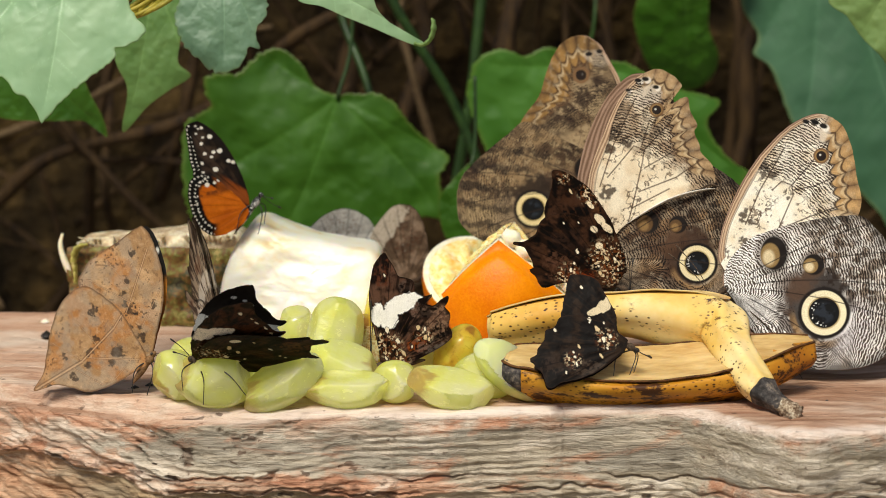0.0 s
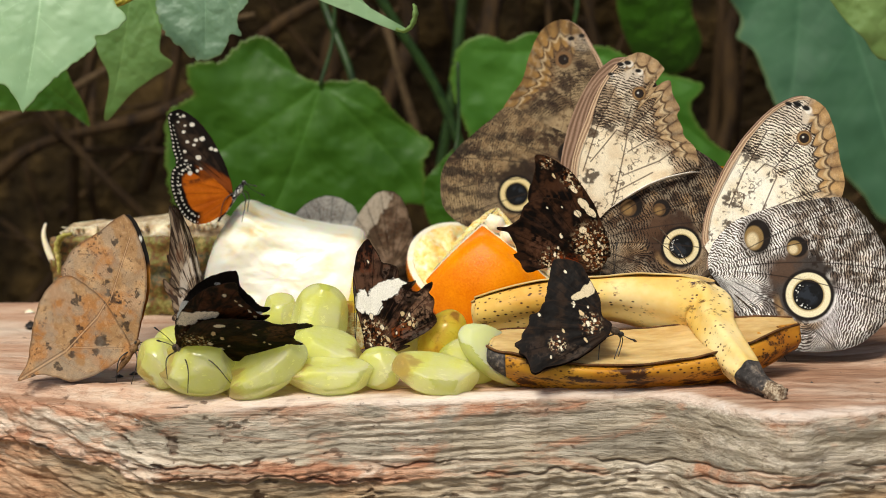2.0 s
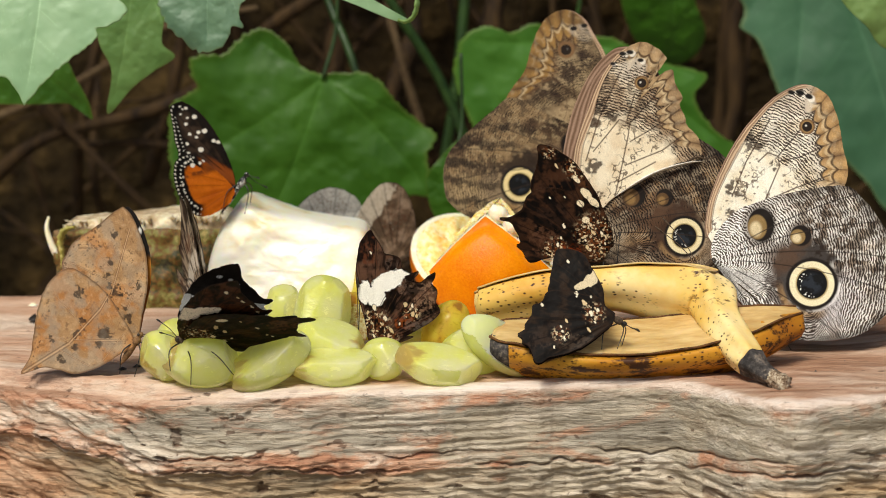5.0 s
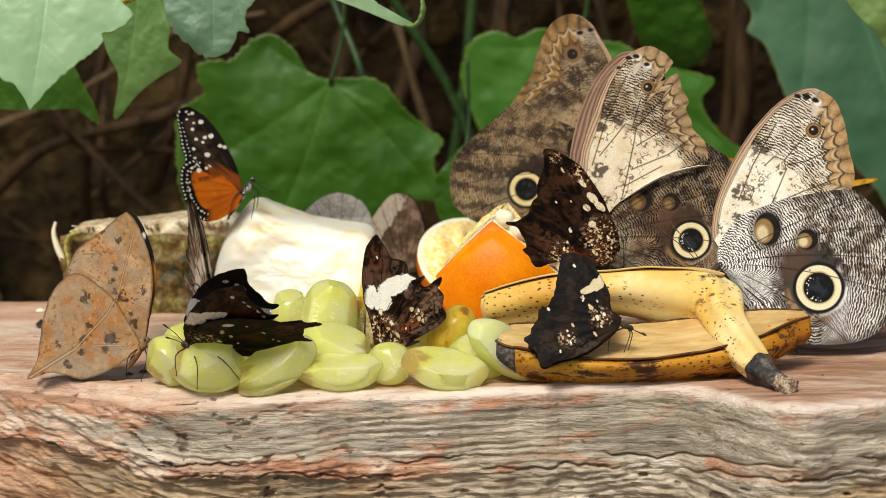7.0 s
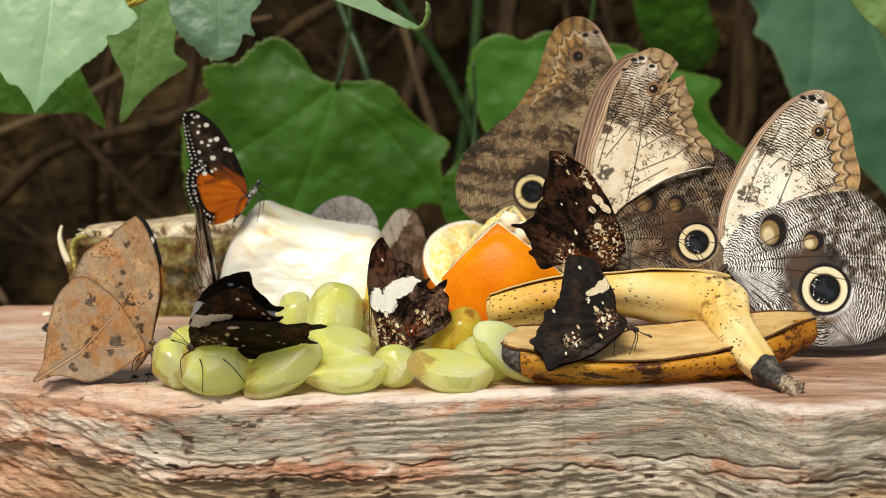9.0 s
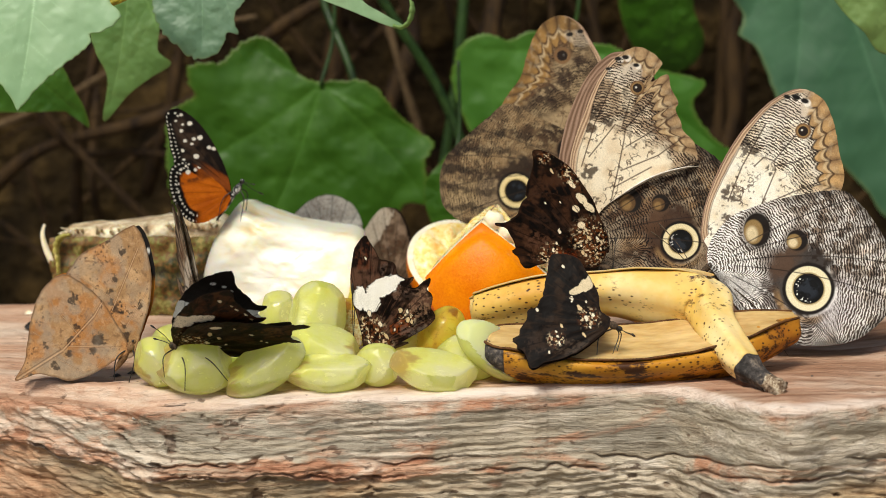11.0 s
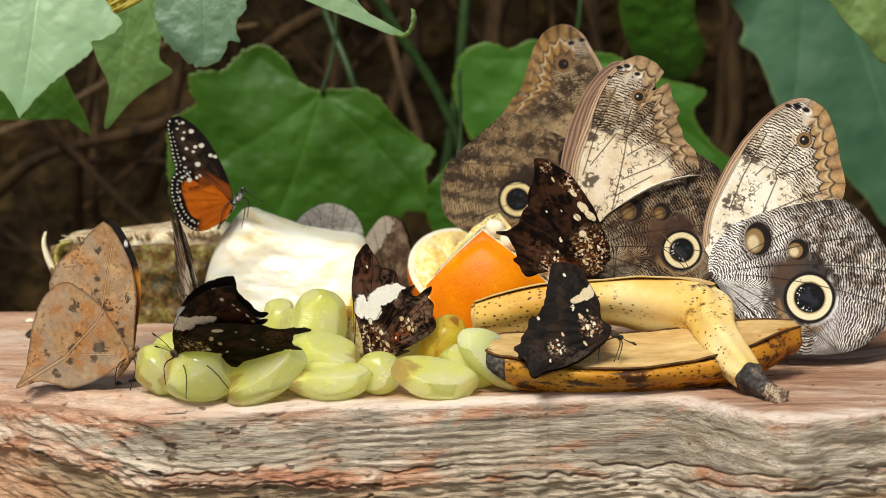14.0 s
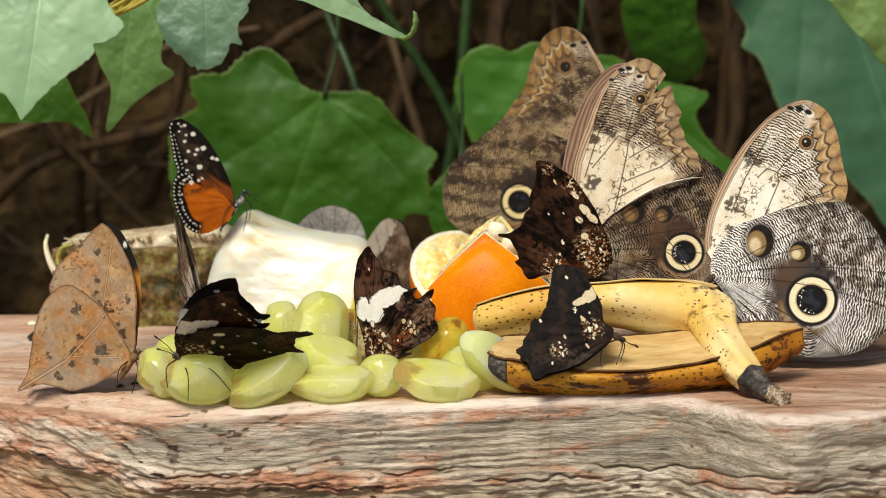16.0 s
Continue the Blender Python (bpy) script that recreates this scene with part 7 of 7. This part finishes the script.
def dead_leaf():
    def marks(seed, blots, ribs):
        def f(u, v, e, al, ar):
            n, m = fbm(u / 7, v / 7, seed, 5), fbm(u / 1.4, v / 1.4, seed + 2, 3)
            c = mix(np.repeat(lin("a98258")[None], len(u), 0), lin("c9a276"), step(0.3, 0.7, n))
            c = mix(c, lin("b8732f"), step(0.46, 0.62, fbm(u / 9 + 5, v / 9, seed + 4)) * 0.55)
            c = mix(c, lin("dcb78e"), step(0.6, 0.8, m) * 0.35)
            c = mix(c, lin("6b4a33"), step(0.36, 0.24, m) * 0.5)
            c = mix(c, lin("b3a48f"), step(0.54, 0.7, fbm(u / 8 + 2, v / 8, seed + 8)) * 0.45)
            for x, y, r in blots:
                q = np.hypot(u - x, v - y) + 5.5 * (m - 0.5) + 2.5 * (n - 0.5)
                c = mix(c, lin("2c231e"), 0.8 * step(0.8 * r + 0.6, 0.8 * r - 0.6, q))
            c = mix(c, lin("4a3424"), 0.7 * step(0.66, 0.76, fbm(u / 0.9 + 3, v / 0.9, seed + 21, 2)) * step(0.45, 0.65, n))
            c = mix(c, lin("8d8578"), 0.35 * step(0.5, 0.72, fbm(u / 5 + 9, v / 5, seed + 23, 4)))
            for (x0, y0), (x1, y1), w in ribs:
                L = math.hypot(x1 - x0, y1 - y0)
                t = ((u - x0) * (x1 - x0) + (v - y0) * (y1 - y0)) / L ** 2
                off = np.abs((u - x0) * (y1 - y0) - (v - y0) * (x1 - x0)) / L
                c = mix(c, lin("d0ac86"), 0.75 * step(w, w * 0.3, off) * step(-0.01, 0.02, t) * step(1.01, 0.98, t))
                c = mix(c, lin("6a4a34"), 0.5 * step(w, w * 0.3, np.abs(off - 1.6 * w)) * step(-0.01, 0.02, t) * step(1.01, 0.98, t))
            c = mix(c, lin("5c412e"), 0.6 * step(0.9, 0.2, e))
            return c, np.zeros(len(u)), u
        return f
    top = new("dead_leaf_butterfly")
    top.matrix_basis = pose(-0.1179, 0.02, 0.0134)
    tagged(top, "brown butterfly that looks like a dry leaf", "butterfly", "feeding butterflies")
    fm = marks(61, ((-6.1, 21.2, 2.6), (-8.3, 22.7, 1.8), (-3.5, 20.4, 1.6), (3.3, 22.2, 2.2), (-9.3, 27.7, 1.4), (5.1, 29.4, 0.8), (-3.7, 15.1, 1.1), (-6.7, 13.9, 1.0), (-2.3, 9.7, 1.0), (-11.6, 47.0, 0.9), (-4.6, 43.9, 0.8), (-7.2, 33.0, 0.7)), (((-8, 20), (1, 46), 0.2), ((-2, 14), (6, 30), 0.14), ((-5, 28), (-16, 42), 0.12), ((-6, 24), (-24, 34), 0.14)))
    hm = marks(62, ((-21, 21, 1.3), (-23, 4, 1.8), (-12, 4, 2.2), (-24, -2, 1.5), (-14, 0, 1.4), (-33, 2, 0.8), (-20, 9, 1.0), (-30, -6, 1.5), (-40, -9.5, 1.4)), (((-45, -11), (-26, 0.5), 0.4), ((-26, 0.5), (-13, 14), 0.32), ((-13, 14), (-8, 22), 0.25), ((-24, 2), (-3, 1), 0.18), ((-20, 7), (-32, 22), 0.13), ((-26, 1), (-38, 8), 0.13), ((-30, -2), (-18, -9), 0.13), ((-4, 4), (-14, -8), 0.13)))
    def up(u, v, e, al, ar):
        c = mix(np.repeat(lin("8a4a1c")[None], len(u), 0), lin("c9812c"), step(20, 30, v) * step(40, 32, v))
        c = mix(c, lin("171210"), step(31, 36, v))
        c = mix(c, lin("efece4"), step(1.4, 1.0, np.hypot((u - 3.2) * 1.5, v - 45)))
        return c, np.zeros(len(u)), u
    made = {}
    for side in (-1, 1):
        q = (90, 420) if side < 0 else (40, 200)
        made["fore", side] = wing("forewing", LEAF_FORE, (-7, 28), side, fm, up, DEADLEAF, top, q[1], q[0], 0.04, 1, 0.012, 6, pleat=0.02, at=pose(0, 0.0002 * side, 0, 2 if side > 0 else 0, 2 if side > 0 else 0))
        made["hind", side] = wing("hindwing", LEAF_HIND, (-22, 6), side, hm, up, DEADLEAF, top, q[1], q[0], 0.04, 1, 0.012, 7, pleat=0.02, at=pose(0, 0.001 * side, 0, 2 if side > 0 else 0))
    body_parts(top, 1, 11, 1.5, 235, TANFUR, TANFUR, ((14, -3, -1), (13, 3, 3)), ((0, -5, -13), (8, -4, -13), (-6, -4, -12), (5, 4, -12)), BLACK)
    return top, made


def build_owls():
    owl("grey and cream owl butterfly with a large eyespot", pose(0.1158, 0.045, 0.0387, -11), (FRONT_FORE, FRONT_HIND), 3, feet=((10, -4, -36), (22, 4, -36), (30, -4, -37)))
    owl("worn tan owl butterfly with a torn forewing", pose(0.0635, 0.075, 0.0455, -9, -14, 0), (WORN_FORE, WORN_HIND), 8, fore=OWL_TORN, torn=True, feet=((8, -4, -20), (18, 3, -20)))
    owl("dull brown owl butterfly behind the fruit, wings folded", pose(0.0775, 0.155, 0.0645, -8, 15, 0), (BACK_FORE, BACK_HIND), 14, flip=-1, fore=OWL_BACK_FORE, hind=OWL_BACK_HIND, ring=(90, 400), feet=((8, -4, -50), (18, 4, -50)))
    # two smaller ones behind the pineapple
    grey = dark_marks(((-18, 20), (18, 20), 1.2, 1.2), ((0, 24, 10, 5),), 71, tone="bdbab0", light="d4d1c6", white="dcd9ce", deep=0.08, rust=0.0, speck=0.3)
    leafwing("pale grey butterfly behind the pineapple, wings folded", pose(-0.0523, 0.225, 0.017, 0, 0, 8), [(-18, 11.3), (-16.5, 22.6), (-8.9, 30.4), (0.4, 33.7), (10.1, 30.9), (16.1, 23.9), (17.7, 11.2), (10, 2), (-10, 2)],
             [(-17, 12), (-12, 20), (0, 24), (12, 20), (17, 10), (12, 0), (-12, 0)], ((0, 17), (0, 11)), (grey, grey), (None, None), feet=((4, -4, -17), (-4, 4, -17), (9, 3, -17)), slope=20, rings=(40, 160), seed=30)
    brown = dark_marks(((-20, 14), (-2, 38), 5.5, 4.5), ((0, 20, 8, 6),), 72, tone="6b5947", light="a08a74", white="c4b8a4", deep=0.3, rust=0.0, speck=0.5)
    back, _ = leafwing("brown and cream butterfly turning behind the fruit", pose(-0.0197, 0.205, 0.0169), [(-20.6, 8.4), (-19.2, 16.7), (-15.8, 26.4), (-8, 36), (-2.5, 38.2), (4.3, 36), (8.9, 26.3), (10.5, 13.8), (8, 2.7), (-14, 2)],
                       [(-18, 9), (-12, 20), (-2, 26), (8, 20), (10, 8), (4, 0), (-12, 0)], ((-5, 20), (-3, 12)), (brown, brown), (None, None), feet=((4, -4, -17), (-4, 4, -17), (2, 3, -17)), slope=20, rings=(40, 160), seed=31)
    return back


def yellow():
    """The yellow butterfly that stirs behind the owls; its two wing pairs are hinged at its back."""
    def marks(u, v, e, al, ar):
        n = fbm(u / 4, v / 4, 3)
        c = mix(np.repeat(lin("d79a22")[None], len(u), 0), lin("efc04a"), n)
        c = mix(c, lin("6a4a12"), step(0.62, 0.75, fbm(u / 9, v / 2.2, 5)) * 0.85)
        c = veins(c, u, v, range(0, 100, 12), lin("8a5f14"), 0.35, 6, 0.8)
        return mix(c, lin("b4741a"), step(2.0, 0.6, e)), np.zeros(len(u)), u
    top = new("yellow_butterfly")
    top.matrix_basis = pose(0.1633, 0.13, 0.0574)
    tagged(top, "yellow butterfly with brown streaks behind the owl butterflies", "butterfly", "feeding butterflies")
    out = [(0, 0), (6, 10), (18, 20), (34, 26), (48, 25), (55, 20), (50, 12), (36, 6), (16, -2)]
    # of the other wing only a slender folded tip sticks out
    slim = [(0, 0), (8, 3), (18, 4), (27, 4.5), (33, 4.2), (30, 2.6), (20, 1), (8, -2)]
    made = [wing("wing", o, mid, -1, marks, marks, TIGER, top, 200, 40, 0.03, flip, 0.01, 5) for flip, o, mid in ((-1, out, (30, 13)), (1, slim, (16, 1.6)))]
    body_parts(top, 1, 18, 1.7, -60, TANFUR, TANFUR, ((-5, -3, 9), (5, -3, 9)), ((4, -4, -22), (-4, 4, -22), (2, 6, -22)), BLACK)
    return top, made


build_ground()
build_bank()
build_vines()
build_slab()
build_leaves()
build_grapes()
build_orange()
build_pineapple()
build_bananas()
BACK = build_owls()
DARKS = build_dark()
TIGER_ONE = tiger()
LEAF_ONE, LEAF_WINGS = dead_leaf()
YELLOW = yellow()


def motions():
    # the leafwing on the grapes: lean of its near and far wings towards -y, lift of its body
    body, w = DARKS["opener"]
    z = body.matrix_basis.translation.copy()
    rows = [(0, 51, 43, 8, 0), (2, 47, 42, 8, 0), (4.2, 50, 43, 8, 0), (6.3, 51, 43, 8, 0), (8.1, 50, 43, 8, 0), (10.5, 52, 44, 8, 0), (12.0, 54, 46, 8, 0), (12.45, 57, 48, 9, 0), (12.6, 72, 34, 28, 0.001), (12.7, 92, 5, 86, 0.003),
            (12.8, 100, -4, 103, 0.0045), (13.0, 105, -5, 108, 0.0055), (13.3, 104, -5, 106, 0.0055), (13.4, 98, -4, 98, 0.005), (13.5, 88, -2, 88, 0.004), (13.6, 64, 24, 22, 0.0015), (13.7, 56, 46, 10, 0), (13.8, 47, 43, 8, 0), (14.5, 46, 42, 8, 0), (16, 48, 42, 8, 0)]
    walk(body, [(t, pose(z.x, z.y, z.z + up)) for t, a, b, c, up in rows])
    walk(w["fore", -1], [(t, pose(0, -0.0003, 0, a)) for t, a, b, c, up in rows])
    walk(w["hind", -1], [(t, pose(0, -0.0012, 0, a + 3)) for t, a, b, c, up in rows])
    walk(w["fore", 1], [(t, pose(0, 0.0003, 0, b)) for t, a, b, c, up in rows])
    walk(w["hind", 1], [(t, pose(0, 0.0012, 0, b)) for t, a, b, c, up in rows])
    # the one seen edge on turns a little and leans
    body, w = DARKS["edge"]
    z = body.matrix_basis.translation.copy()
    rows = [(0, 113, 6.5), (1.6, 116, 5.5), (2.4, 117, 5), (3.2, 113, 4), (4.2, 111, 4), (6.3, 111, 4), (8.1, 110, 2.5), (10.5, 107, 7), (11.5, 110, 8), (12.2, 118, 10), (13, 116, 10), (13.8, 108, 9), (16, 108, 8)]
    walk(body, [(t, pose(z.x, z.y, z.z, 0, -lean, 0) @ pose(0, 0, 0, 0, 0, turn)) for t, turn, lean in rows])
    # the dead-leaf butterfly swings its forewings
    rows = [(0, 0, 0), (2, 0, 0), (4.2, -1, 0), (6.3, -2, 0), (8.1, -3, 0), (9.5, 1, -1.5), (10.5, 4, -4), (12.4, 8, -6), (13.2, 7, -5.5), (13.5, -1, -2), (13.75, -7, 0), (16, -9, 1)]
    for side in (-1, 1):
        walk(LEAF_WINGS["fore", side], [(t, pose(0, 0.0002 * side, 0.001 * dz, 2 if side > 0 else 0, turn + ((3.5 if t > 13.3 else 2.0) if side > 0 else 0))) for t, turn, dz in rows])
    # the brown one behind the fruit settles lower
    z = BACK.matrix_basis.translation.copy()
    rows = [(0, 0, 0, 0), (4.2, 0, 0, 0), (6.3, 1, -0.5, -6), (7.0, 2, -3, -15), (8.1, 2, -9, -25), (10.3, 1, -9, -30), (16, 1, -9, -30)]
    walk(BACK, [(t, pose(z.x + 0.001 * dx, z.y, z.z + 0.001 * dz, 0, 0, turn)) for t, dx, dz, turn in rows])
    # the yellow one lifts its wings for a moment, then lowers them
    top, (a, b) = YELLOW
    walk(a, [(t, pose(0, 0, 0, 0, q)) for t, q in ((0, -18), (2, -16), (4.2, -20), (5.8, -8), (6.3, 2), (6.5, 3), (6.7, -6), (6.9, -16), (7.2, -12), (7.6, -18), (8.2, -20), (9.5, -28), (16, -28))])
    walk(b, [(t, pose(0, 0, 0, 0, 5 - q)) for t, q in ((0, -40), (4.2, -40), (5.6, -10), (6.3, 28), (6.5, 36), (6.7, 22), (6.9, 5), (7.2, 16), (7.6, 3), (8.0, 12), (8.4, 8), (9.6, -35), (16, -40))])


motions()
